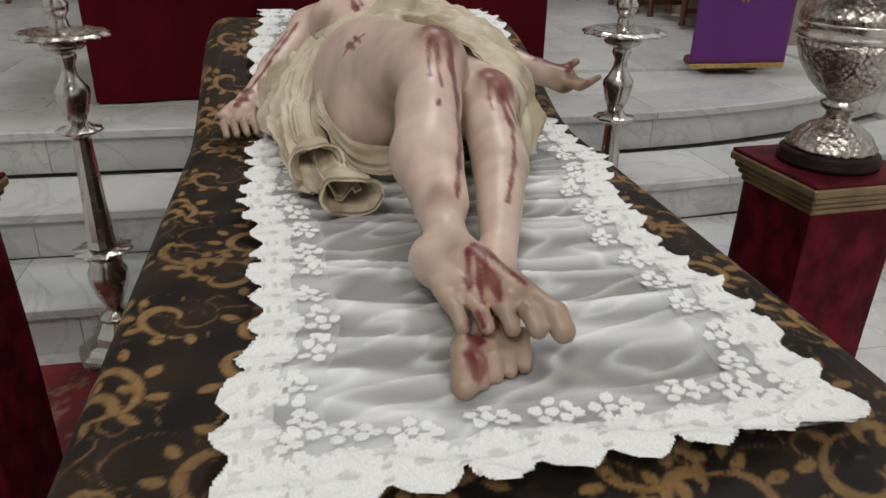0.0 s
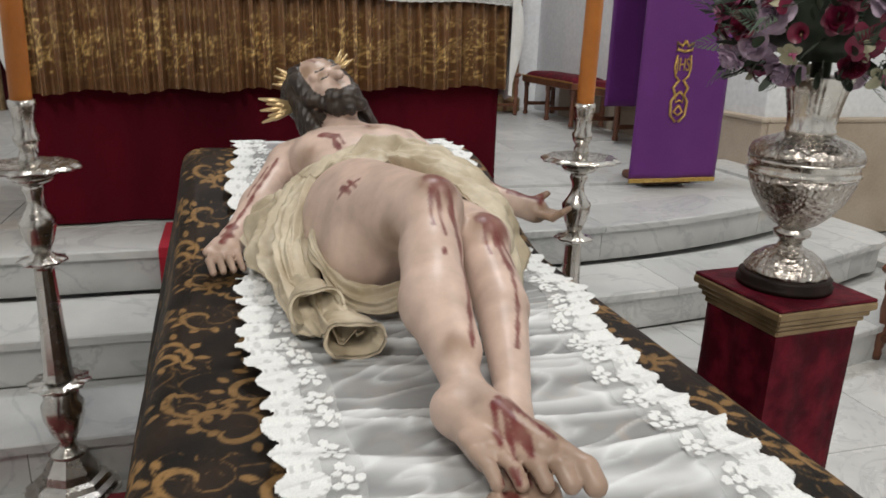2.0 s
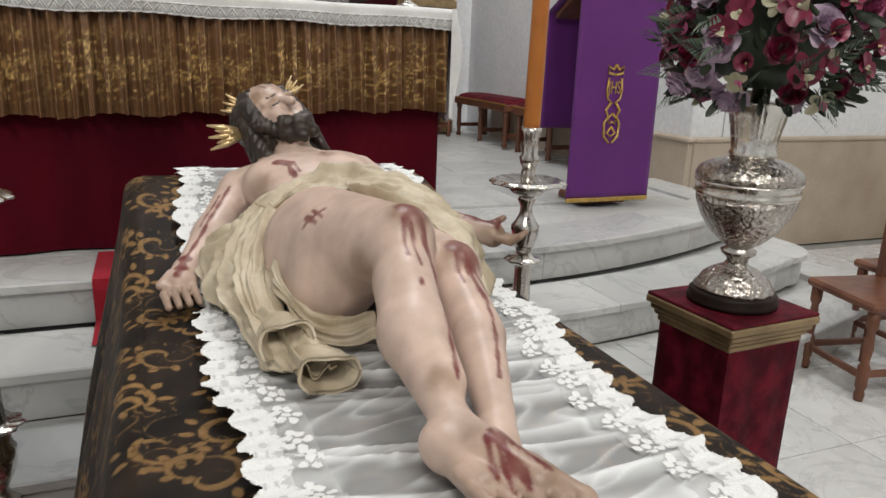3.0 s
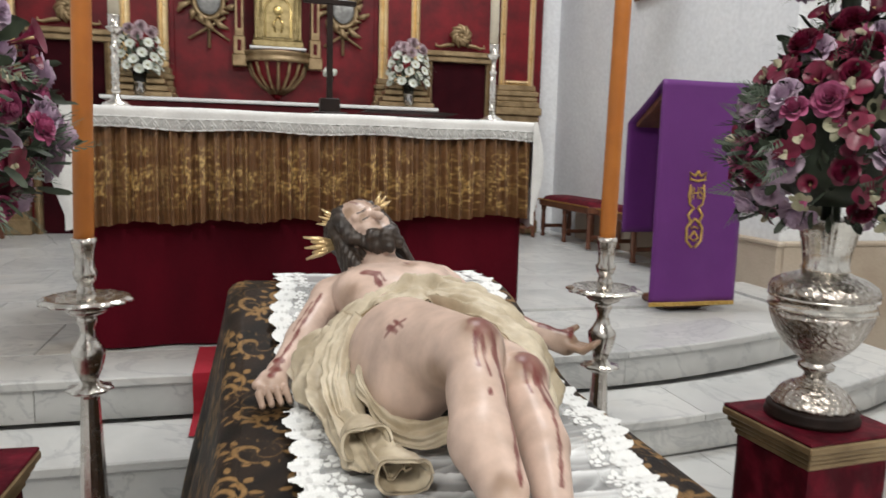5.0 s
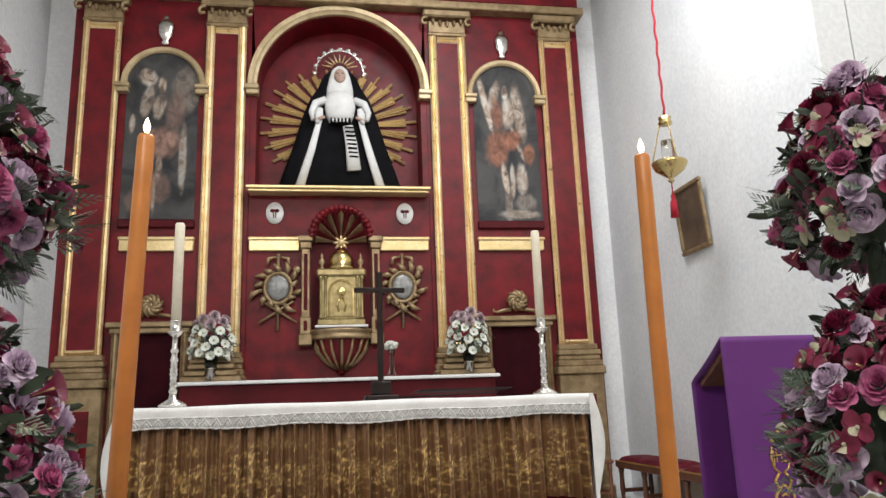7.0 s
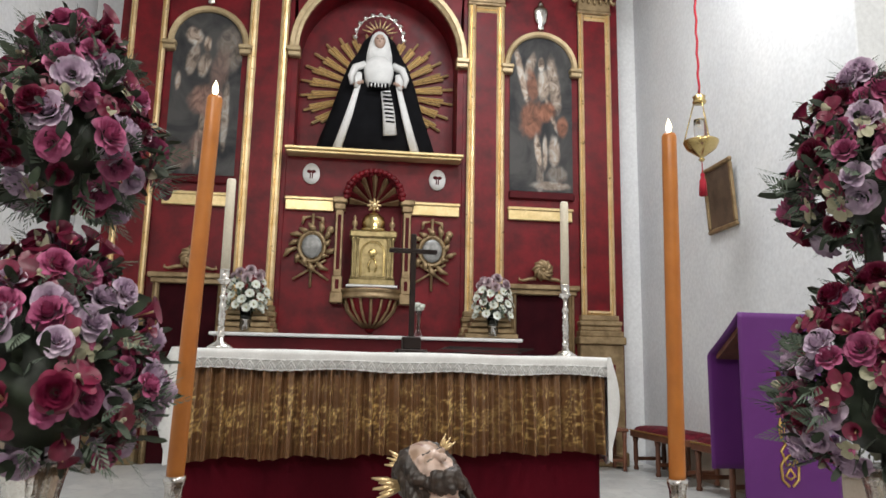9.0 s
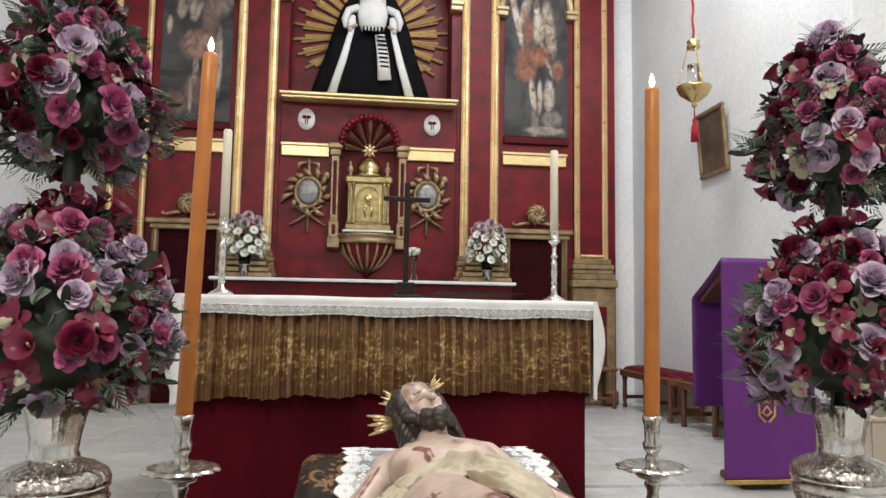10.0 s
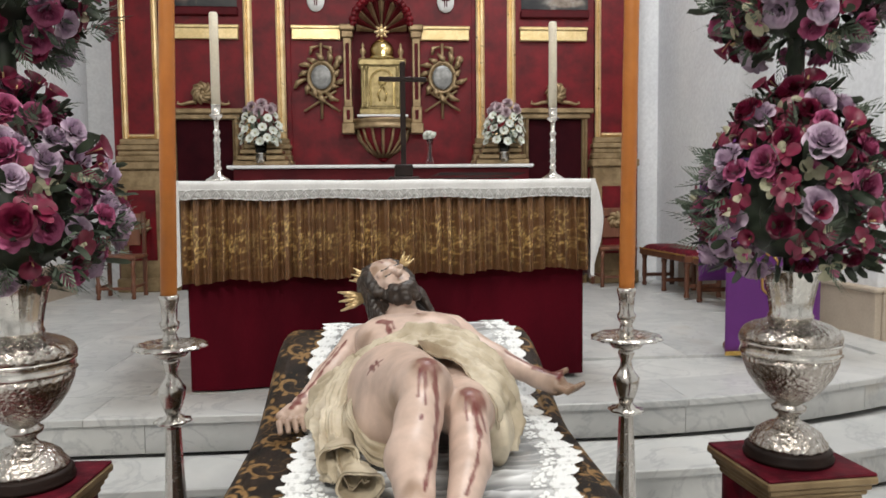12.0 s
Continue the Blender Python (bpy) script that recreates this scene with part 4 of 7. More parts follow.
for s in (-1, 1):
    g.tube([(s * 0.028 - 0.015, -0.204, 1.480), (s * 0.028 + 0.015, -0.202, 1.477)], 0.006, 5, 0)
    # wide sleeves, forearms and lace cuffs
    g.tube([(s * 0.17, -0.13, 1.16), (s * 0.29, -0.15, 1.10), (s * 0.335, -0.17, 0.98), (s * 0.32, -0.19, 0.87)], [0.045, 0.050, 0.042, 0.024], 10, 1)
    g.tube([(s * 0.30, -0.20, 0.86), (s * 0.24, -0.22, 0.88), (s * 0.18, -0.225, 0.90)], [0.024, 0.026, 0.018], 8, 2)
    g.tube([(s * 0.235, -0.20, 1.02), (s * 0.25, -0.225, 0.93), (s * 0.27, -0.215, 0.82)], [0.03, 0.05, 0.022], 8, 1, None, 0.5)
    # pale border bands of the mantle
    g.tube([(s * 0.235, -0.20, 0.90), (s * 0.34, -0.20, 0.48), (s * 0.475, -0.19, 0.02)], [0.030, 0.045, 0.055], 8, 1, None, 0.35)
# striped sash hanging from the belt
g.tube([(-0.11, -0.215, 0.86), (0.0, -0.23, 0.845), (0.12, -0.215, 0.86)], 0.038, 8, 0)
for k in range(5):
    g.tube([(-0.085 + 0.042 * k, -0.262, 0.87), (-0.085 + 0.042 * k, -0.262, 0.825)], 0.010, 6, 1)
g.tube([(0.09, -0.20, 0.80), (0.13, -0.215, 0.55), (0.16, -0.21, 0.24)], [0.06, 0.072, 0.085], 8, 1, None, 0.3)
for k in range(8):
    g.tube([(0.05 + 0.008 * k, -0.238, 0.77 - 0.052 * k), (0.165 + 0.006 * k, -0.238, 0.765 - 0.052 * k)], 0.009 + 0.002 * (k % 3), 6, 0)
niche_statue = solid("niche_statue", g, [BLACK_CLOTH, LINEN, SKIN_PALE], "niche statue in black mantle with white veil and bands", "statue", at=(XC, 8.52, NB + 0.002))
sb = thing("sunburst", (XC, 8.74, NB + 0.95), "gilded sunburst of straight rays behind the statue", "sunburst")
rng = random.Random(5)
RAY_GOLD = mottled("burnished_ray_gilding", (0.62, 0.43, 0.19), (0.80, 0.62, 0.34), 6, 0.36, metal=0.45, relief=0.05, fine=40)
ray = Geo().add([(-0.008, 0, 0.25), (0.008, 0, 0.25), (0.026, 0, 1.0), (0, 0, 1.02), (-0.026, 0, 1.0), (0, -0.018, 0.25), (0, -0.02, 1.0)], [(0, 5, 6, 4), (5, 1, 2, 6), (6, 2, 3), (4, 6, 3), (0, 4, 3, 2, 1), (0, 1, 5)]).mesh("ray", RAY_GOLD)
for k in range(63):
    t = radians(-126 + 252 * (k // 3 + 0.5) / 21 + (k % 3 - 1) * 2.7)
    ln = (0.94 if k % 3 == 1 else 0.78 + 0.08 * rng.random()) * (0.93 - 0.12 * abs(math.cos(t)) ** 2 + 0.10 * abs(math.sin(t)))
    part("ray", ray, None, sb, m=Matrix.Rotation(t, 4, "Y") @ Matrix.Diagonal((0.62 + 0.15 * rng.random(), 1, ln, 1)))
cr = thing("star_halo", (XC, 8.50, NB + 1.58), "silvered halo of twelve small stars", "halo")
part("ring", Geo().moulding(arch(0, 0.0, 0.285, 24, math.pi * 1.05, -math.pi * 0.05), [(0, 0.01), (0, -0.01), (0.012, -0.01), (0.012, 0.01)]), SILVER_PLAIN, cr)
st_me = Geo()
for k in range(6):
    t = math.pi * k / 3
    st_me.tube([(0, -0.012, 0), (0.042 * math.cos(t), -0.006, 0.042 * math.sin(t))], [0.016, 0.004], 5)
st_me = st_me.mesh("star", SILVER)
for x, z in arch(0, 0.0, 0.305, 10, math.pi * 1.02, -math.pi * 0.02):
    part("star", st_me, None, cr, m=Matrix.Translation((x, 0, z)))
g = Geo()
for k in range(9):
    t = math.pi * (0.12 + 0.76 * k / 8)
    g.tube([(0.10 * math.cos(t), -0.02, 0.02 + 0.1 * math.sin(t)), (0.235 * math.cos(t), -0.01, 0.235 * math.sin(t))], [0.012, 0.006], 6)
part("crown_rays", g, GOLD, cr, "slim gilt crown rays")

# ---- front altar, turned slightly against the wall behind ----
ALTAR_TURN = Matrix.Translation((-1.04, 3.6, 0)) @ Matrix.Rotation(radians(4.4), 4, "Z") @ Matrix.Diagonal((1.035, 1, 1, 1)) @ Matrix.Translation((1.04, -3.6, 0))


def on_altar(ob):
    ob.matrix_basis = ALTAR_TURN @ Matrix.Translation(ob.location)
    return ob


al = on_altar(thing("altar", (0, 3.6, FL), "altar table draped in dark crimson velvet", "altar"))
g = Geo()


def skirt(t):
    """Outline of the velvet: front and both sides, softly waved."""
    per = [(-1.04, 1.02), (-1.04, 0.02), (1.04, 0.02), (1.04, 1.02)]
    ln = [1.0, 2.08, 1.0]
    d = t * 4.08
    for k in range(3):
        if d <= ln[k] or k == 2:
            q = min(d / ln[k], 1)
            a, c = per[k], per[k + 1]
            nx, ny = ((-1, 0), (0, -1), (1, 0))[k]
            return a[0] + (c[0] - a[0]) * q, a[1] + (c[1] - a[1]) * q, nx, ny
        d -= ln[k]


def skirt_pt(u, v):
    x, y, nx, ny = skirt(u)
    w = (0.006 + 0.016 * (1 - v)) * (math.sin(u * 70) * 0.5 + 0.5 * math.sin(u * 31 + 1.3))
    return x + nx * w, y + ny * w, 0.01 + 1.07 * v


g.grid(160, 8, skirt_pt)
part("velvet_skirt", g, VELVET, al, recalc=False)
part("table_body", Geo().box(-1.0, 0.06, 0.0, 1.0, 1.0, 1.06, 0.01), WOOD_DARK, al)
part("table_top", Geo().box(-1.06, 0.0, 1.06, 1.06, 1.03, 1.095, 0.008), WOOD_BROWN, al)

fr = on_altar(thing("altar_frontal", (0, 3.58, 1.155), "pleated brown brocade frontal with gold embroidery", "altar frontal"))
NU, NV = 520, 60
us = np.linspace(0, 1, NU + 1)
vv = np.linspace(0, 1, NV + 1)
U, V = np.meshgrid(us, vv)
X = -1.045 + 2.09 * U
rs = np.random.RandomState(4)
ph = np.cumsum(rs.uniform(0.6, 1.4, NU + 1)) / (NU + 1)
wave_in = np.sin(2 * math.pi * 33 * ph)
fold = (np.sign(wave_in) * np.abs(wave_in) ** 0.7)[None, :] * (0.45 + 0.55 * np.abs(np.sin(2 * math.pi * 6.3 * us + 1)))[None, :]
fold = fold + 0.35 * np.sin(2 * math.pi * 71 * ph)[None, :]
Y = -0.026 - 0.040 * fold * (1 - 0.62 * V) - 0.016 * (1 - V)
drop = 0.455 + 0.010 * np.sin(U * 40) + 0.03 * (1 - U)
Z = 0.46 - drop + drop * V
X = X + 0.006 * np.sin(2 * math.pi * 33 * ph + 1.5)[None, :] * (1 - V)
vs = np.stack([X, Y, Z], -1).reshape(-1, 3)
g = Geo()
idx = np.arange((NU + 1) * (NV + 1)).reshape(NV + 1, NU + 1)
fs = np.stack([idx[:-1, :-1], idx[:-1, 1:], idx[1:, 1:], idx[1:, :-1]], -1).reshape(-1, 4)
g.add(vs.tolist(), fs.tolist(), 0, True)
fro = part("brocade", g, BROCADE, fr, recalc=False)


def scroll_points(tile_w, tile_h, seed, n=10):
    """Scrolled stems and leaves of a woven ornament, as sample points with radii in one tile."""
    r = np.random.RandomState(seed)
    pts = []
    for k in range(n):
        cx, cy = r.uniform(0, tile_w), (k + r.uniform(0.2, 0.8)) / n * tile_h
        turn, rad = r.choice([-1, 1]), r.uniform(0.12, 0.22) * tile_w
        a0 = r.uniform(0, 6.28)
        for q in np.linspace(0, 1, 46):
            a = a0 + turn * q * 5.2
            rr = rad * (1.25 - q)
            pts.append((cx + rr * math.cos(a), cy + rr * math.sin(a), tile_w * (0.010 + 0.022 * math.sin(math.pi * q) ** 2)))
        for j in range(5):
            a = a0 + turn * j * 0.7
            ex, ey = cx + rad * 1.2 * math.cos(a), cy + rad * 1.2 * math.sin(a)
            for q in np.linspace(0, 1, 8):
                pts.append((ex + q * rad * 0.6 * math.cos(a + 0.5 * turn), ey + q * rad * 0.6 * math.sin(a + 0.5 * turn), tile_w * 0.03 * math.sin(math.pi * min(q + 0.15, 1))))
    return np.array(pts)


def ornament(px, py, tile_w, tile_h, pts, soft):
    """Mirror-repeat coverage of the ornament at plane points."""
    fx = np.abs(((px / tile_w + 1) % 2) - 1) * tile_w
    fy = py % tile_h
    best = np.full(px.shape, 9.0)
    for x, y, r in pts:
        dy = np.abs(fy - y)
        dy = np.minimum(dy, tile_h - dy)
        best = np.minimum(best, np.hypot(fx - x, dy) - r)
    return sstep(soft, -soft, best)


fx, fy = X.ravel(), Z.ravel()
wx = fx + 0.012 * np.sin(fy * 41 + fx * 17) + 0.008 * np.sin(fx * 53)
cover = ornament(wx, fy * 0.9 + 0.05 + 0.01 * np.sin(fx * 37), 0.19, 0.34, scroll_points(0.19, 0.34, 11, 24) * np.array([1, 1, 0.72]), 0.002)
band = sstep(0.02, 0.06, fy) * sstep(0.36, 0.27, fy)
# Random bright cells imitate glints on the thread, put into the colour mask.
grain = np.random.RandomState(2).uniform(0, 1, ((NV + 1) // 2 + 1, (NU + 1) // 2 + 1))
glint = 1.9 * np.kron(grain, np.ones((2, 2)))[:NV + 1, :NU + 1].ravel() ** 1.8 * (0.55 + 0.45 * np.sin(fx * 23 + 2 * np.sin(fx * 7)))
give(fro.data, "gold", np.clip(cover * (0.05 + 0.95 * band) * np.where(glint > 0.38, 1.0, 0.30), 0, 1))

cl = on_altar(thing("altar_cloth", (0, 3.6, 1.64), "white altar cloth with a lace edge hanging at both ends", "altar cloth"))
g = Geo()


def cloth_pt(u, v):
    x = -1.075 + 2.15 * u
    if v < 0.3:
        q = v / 0.3
        return x, -0.075 - 0.006 * math.sin(x * 23) * (1 - q), -0.085 + 0.075 * q - 0.006 * math.sin(x * 11 + 2) * (1 - q)
    if v < 0.4:
        a = (v - 0.3) / 0.1 * math.pi / 2
        return x, -0.075 + 0.03 * (1 - math.cos(a)), -0.01 + 0.022 * math.sin(a)
    return x, -0.045 + (v - 0.4) / 0.6 * 1.10, 0.012 + 0.002 * math.sin(x * 9)


g.grid(120, 30, cloth_pt)
part("top_cloth", g, LINEN, cl, recalc=False)
for s in (-1, 1):
    g = Geo()

    def side_pt(u, v, s=s):
        z = 0.012 - 0.55 * (1 - v)
        out = 0.014 + 0.06 * math.sin(math.pi * min(1.0, 1.15 * (1 - v))) * (0.4 + 0.6 * (1 - u)) + 0.012 * math.sin(u * 14 + 2 * s) * (1 - v)
        if u < 0.15:
            q = u / 0.15
            return s * (1.045 * (1 - q) + (1.075 + out) * q), -0.088 + 0.06 * q * q * q, z + 0.02 * (1 - q) * (1 - v)
        q = (u - 0.15) / 0.85
        return s * (1.075 + out), -0.025 + 1.05 * q, z + 0.012 * math.sin(u * 60) * (1 - v)
    g.grid(60, 16, side_pt)
    part("side_drop", g, LINEN, cl, "lace-edged hanging end", recalc=False)


def hem(x, q, proud):
    """A place on the hanging front of the cloth, q from the hem upwards."""
    return x, -0.075 - 0.006 * math.sin(x * 23) * (1 - q) - proud, -0.085 + 0.075 * q - 0.006 * math.sin(x * 11 + 2) * (1 - q)


LACE_NET = mottled("grey_lace_net", (0.44, 0.44, 0.43), (0.56, 0.56, 0.54), 120, 0.85, relief=0.4, fine=260)
part("lace_net", Geo().grid(160, 4, lambda u, v: hem(-1.07 + 2.14 * u, 0.02 + 0.60 * v, 0.003)), LACE_NET, cl, "sheer net ground of the lace", recalc=False)
g = Geo()
for k in range(46):
    e = 2.12 / 45
    x = -1.06 + e * k
    for a, q0, q1, rr in ((0.5, 0.08, 0.58, 0.0042), (0.25, 0.08, 0.36, 0.0036)):
        g.tube([hem(x - a * e, q0, 0.004), hem(x, q1, 0.004), hem(x + a * e, q0, 0.004)], rr, 4)
    g.tube([hem(x - 0.5 * e, 0.62, 0.004), hem(x + 0.5 * e, 0.62, 0.004)], 0.0035, 4)
    g.tube([hem(x - 0.5 * e, 0.04, 0.004), hem(x, 0.0, 0.004), hem(x + 0.5 * e, 0.04, 0.004)], 0.004, 4)
part("lace_edge", g, LACE, cl, "openwork lace band")["kind"] = "stuff"


def altar_candle(x):
    c = on_altar(thing("altar_candlestick", (x, 3.74, 1.655), "silver twisted candlestick with a tall ivory candle", "candlestick", "candlesticks on the altar"))
    part("foot", Geo().lathe([(0.062, 0), (0.062, 0.008), (0.045, 0.02), (0.02, 0.035), (0.014, 0.06)], 20), SILVER, c)
    g = Geo()
    g.lathe([(0.014, 0.055), (0.02, 0.07), (0.013, 0.085)] + [(0.0135 + 0.005 * (k % 2), 0.095 + 0.011 * k) for k in range(13)] + [(0.012, 0.245), (0.022, 0.26), (0.012, 0.275), (0.014, 0.33)], 14, wob=lambda a, i, z: 1 + 0.12 * math.sin(2 * a + z * 90))
    part("stem", g, SILVER, c)
    part("cup", Geo().lathe([(0.012, 0.325), (0.034, 0.345), (0.036, 0.352), (0.024, 0.356), (0.024, 0.40), (0.027, 0.405), (0.01, 0.406)], 18), SILVER_PLAIN, c)
    part("candle", Geo().lathe([(0.023, 0.40), (0.0225, 0.88), (0.018, 0.888), (0.003, 0.885)], 16), WAX_WHITE, c, "plain ivory wax candle, unlit")


altar_candle(-0.89)
altar_candle(0.905)

# ---- the bier ----
BX, BH = 0.07, 0.445


def bed_z(y):
    return 0.905 + 0.165 * sstep(1.72, 2.38, y)


y0b, y1b = 0.42, 2.50
NS, NY = 470, 560
kn = (0.45 + 0.05) / (0.445 + 0.83)
ss = np.interp(np.linspace(-1, 1, NS + 1), [-1, -0.64, 0.64, 1], [-1, -kn, kn, 1])
yy = np.linspace(y0b, y1b, NY + 1)
S, YY = np.meshgrid(ss, yy)
top_half, rad, fall = BH - 0.05, 0.05, 0.80
total = top_half + rad * math.pi / 2 + fall
d = np.abs(S) * total
ang = np.clip((d - top_half) / rad, 0, math.pi / 2)
down = np.clip(d - top_half - rad * math.pi / 2, 0, None)
X = np.where(d < top_half, d, top_half + rad * np.sin(ang))
tz = bed_z(YY) - 0.03 * sstep(2.42, 2.50, YY)
drop = down * (tz - 0.06) / fall
wave = 0.022 * np.sin(YY * 17 + 1.5 * np.sin(YY * 5)) * sstep(0, 0.5, down) + np.where(S < 0, 0.20, 0.06) * down / fall
Z = np.where(d < top_half, tz, tz - rad * (1 - np.cos(ang)) - drop)
Z = Z + 0.004 * np.sin(YY * 9 + S * 4) * (d < top_half) - 0.006 * np.sin(S * 8) * np.sin(YY * 4.1) * (d < top_half)
X = np.sign(S) * (X + wave)
bier = thing("bier", (BX, 1.45, 0.0), "long bier draped in black damask with gold scrolls", "bier")
vs = np.stack([X, YY - 1.45, Z], -1).reshape(-1, 3)
idx = np.arange((NS + 1) * (NY + 1)).reshape(NY + 1, NS + 1)
fs = np.stack([idx[:-1, :-1], idx[:-1, 1:], idx[1:, 1:], idx[1:, :-1]], -1).reshape(-1, 4)
g = Geo().add(vs.tolist(), fs.tolist(), 0, True)
ends = Geo()
for row in (0, NY):
    ring = [tuple(vs[i]) for i in idx[row]]
    n = len(ring)
    yq = ring[0][1] + (-0.004 if row == 0 else 0.004)
    ends.add([(x, yq, z) for x, _, z in ring] + [(x, yq, 0.06) for x, _, z in ring], [(k, k + 1, n + k + 1, n + k) for k in range(n - 1)])
cloth = part("damask_cloth", g, DAMASK, bier, recalc=False)
dx, dy = (np.sign(S) * d).ravel(), YY.ravel()
wx, wy = dx + 0.014 * np.sin(dy * 13 + 1), dy + 0.016 * np.sin(dx * 15)
leafy = scroll_points(0.235, 0.52, 21, 12) * np.array([1, 1, 1.0])
veins = ornament(wx + 0.02, wy + 0.03, 0.235, 0.52, scroll_points(0.235, 0.52, 8, 16) * np.array([1, 1, 0.16]), 0.0012)
gold = ornament(wx, wy, 0.235, 0.52, leafy, 0.0014) * (1 - veins)
thin = ornament(dx + 0.05, dy + 0.2, 0.24, 0.52, scroll_points(0.24, 0.52, 5, 13) * np.array([1, 1, 0.22]), 0.0012)
worn = 0.80 + 0.20 * np.sin(dx * 9 + 2 * np.sin(dy * 6)) * np.sin(dy * 7 + 1)
give(cloth.data, "gold", np.clip(np.maximum(gold, 0.7 * thin) * worn, 0, 1))
give(cloth.data, "pile", np.clip(0.5 + 0.5 * np.sin(dy * 31 + 4 * np.sin(dx * 9)) * np.sin(dx * 27 + 3 * np.sin(dy * 7)), 0, 1) * 0.8)
en = part("end_cloth", ends, DAMASK, bier, recalc=False)
part("frame_board", Geo().box(-0.38, -0.98, 0.0, 0.38, 0.98, 0.82, 0.01), WOOD_DARK, bier)

# lace cloth over the bier
LX0, LX1, LY0, LY1 = -0.178, 0.362, 0.662, 2.44


def lace_z(x, y):
    """Height of the gathered tulle."""
    r = noise.noise(Vector((x * 1.3, y * 17 + 0.8 * math.sin(x * 5), 0.3)))
    r2 = noise.noise(Vector((x * 3 + 5, y * 38, 2.0)))
    fade = 1.0 if y < 1.8 else 0.5
    ridge = max(0.0, 1 - 3.2 * abs(r)) ** 2
    r3 = noise.noise(Vector((x * 7 + y * 6, y * 24 - x * 9, 4.0)))
    ridge += 0.45 * max(0.0, 1 - 4.5 * abs(r3)) ** 2
    gath = noise.noise(Vector((x * 0.9 + 3, y * 9 + 0.5 * math.sin(x * 4), 7.0)))
    return float(bed_z(np.float64(y))) + 0.010 + fade * (0.007 * ridge + 0.006 * gath + 0.003 * r2 + 0.008)


def lace_x(side, y):
    wob = 0.010 * math.sin(y * 9 + side) + 0.006 * math.sin(y * 23)
    if side < 0:
        return LX0 - 0.03 * float(sstep(1.0, 1.7, np.float64(y))) + wob
    return LX1 + 0.055 * float(sstep(1.15, 1.5, np.float64(y))) + wob


lc = thing("lace_cloth", (0.085, 1.5, 0.915), "sheer white tulle cloth with a scalloped lace border", "cloth")
OFF = Vector((0.085, 1.5, 0.915))
g = Geo()


def tulle_pt(u, v):
    ys = LY0 - 0.03 * (1 - u)
    y = ys + (LY1 - ys) * v
    x = lace_x(-1, y) * (1 - u) + lace_x(1, y) * u
    return x - OFF.x, y - OFF.y, lace_z(x, y) - OFF.z


g.grid(100, 380, tulle_pt)
tl = part("tulle", g, TULLE, lc, recalc=False)
give(tl.data, "gather", [max(0.0, 1 - 3.2 * abs(noise.noise(Vector(((x + OFF.x) * 1.3, (y + OFF.y) * 17 + 0.8 * math.sin((x + OFF.x) * 5), 0.3))))) ** 2 + 0.6 * max(0.0, 1 - 4.5 * abs(noise.noise(Vector(((x + OFF.x) * 7 + (y + OFF.y) * 6, (y + OFF.y) * 24 - (x + OFF.x) * 9, 4.0))))) ** 2 for x, y, z in g.v])
PITCH = 0.066


def lace_pattern(sv, w):
    """Thread cover of the border: sv along the edge, w inward from the tips; below zero is past the scalloped edge."""
    k = math.floor(sv / PITCH)
    t = sv - (k + 0.5) * PITCH
    d0 = math.hypot(t, w - 0.031)
    if w < 0.019 * abs(2 * t / PITCH) ** 2.4:
        return -1.0
    v = 0.24
    if d0 < 0.0345:
        ang = math.atan2(w - 0.031, t)
        v = 0.98
        if math.hypot(t, 1.6 * (w - 0.036)) < 0.0095:
            v = 0.74
        elif d0 > 0.029:
            v = 0.97 if math.cos(14 * ang) > -0.5 else 0.7
    elif w < 0.058:
        v = 0.62
    for j in range(-1, 2):
        c = (k + j + 0.5) * PITCH
        sh = 0.006 * math.sin((k + j) * 2.3)
        for ds, dw in ((-0.011, 0.072), (0.011, 0.072), (0.0, 0.083), (-0.016, 0.088), (0.016, 0.088), (0.0, 0.098), (0.024, 0.078)):
            if math.hypot(sv - c - ds - sh, w - dw - sh) < 0.0072:
                v = 0.98
    return v


def lace_strip(name, length, place, step=0.0023, depth=0.108):
    """A border strip; place maps along and inward to x and y."""
    nl, nw = int(length / step), int(depth / step)
    vals, vs = [], []
    for i in range(nl + 1):
        for j in range(nw + 1):
            sv, w = i * step, j * step
            x, y = place(sv, w)
            q = lace_pattern(sv, w)
            vals.append(q)
            puff = 0.003 * math.sin(2 * math.pi * sv / PITCH) * max(0.0, 1 - w / 0.06)
            vs.append((x - OFF.x, y - OFF.y, lace_z(x, y) + 0.004 + puff + 0.0022 * max(q - 0.3, 0) - OFF.z))
    fs = []
    for i in range(nl):
        for j in range(nw):
            a, c, e, h = i * (nw + 1) + j, (i + 1) * (nw + 1) + j, (i + 1) * (nw + 1) + j + 1, i * (nw + 1) + j + 1
            if min(vals[a], vals[c], vals[e], vals[h]) >= 0:
                fs.append((a, c, e, h))
    ob = part(name, Geo().add(vs, fs, 0, True), BORDER, lc, "embroidered scalloped lace edge", recalc=False)
    give(ob.data, "thread", [min(max(q, 0.0), 1.0) for q in vals])


lace_strip("lace_border", LY1 - LY0 + 0.06, lambda sv, w: (lace_x(-1, LY0 - 0.06 + sv) - 0.036 + w, LY0 - 0.06 + sv))
lace_strip("lace_border", LY1 - LY0 + 0.03, lambda sv, w: (lace_x(1, LY0 - 0.03 + sv) + 0.036 - w, LY0 - 0.03 + sv))
lace_strip("lace_border", LX1 - LX0 + 0.05, lambda sv, w: (LX0 - 0.025 + sv, LY0 - 0.036 + w - 0.03 * (1 - sv / 0.59)))

# ---- recumbent carved figure: one mesh ----


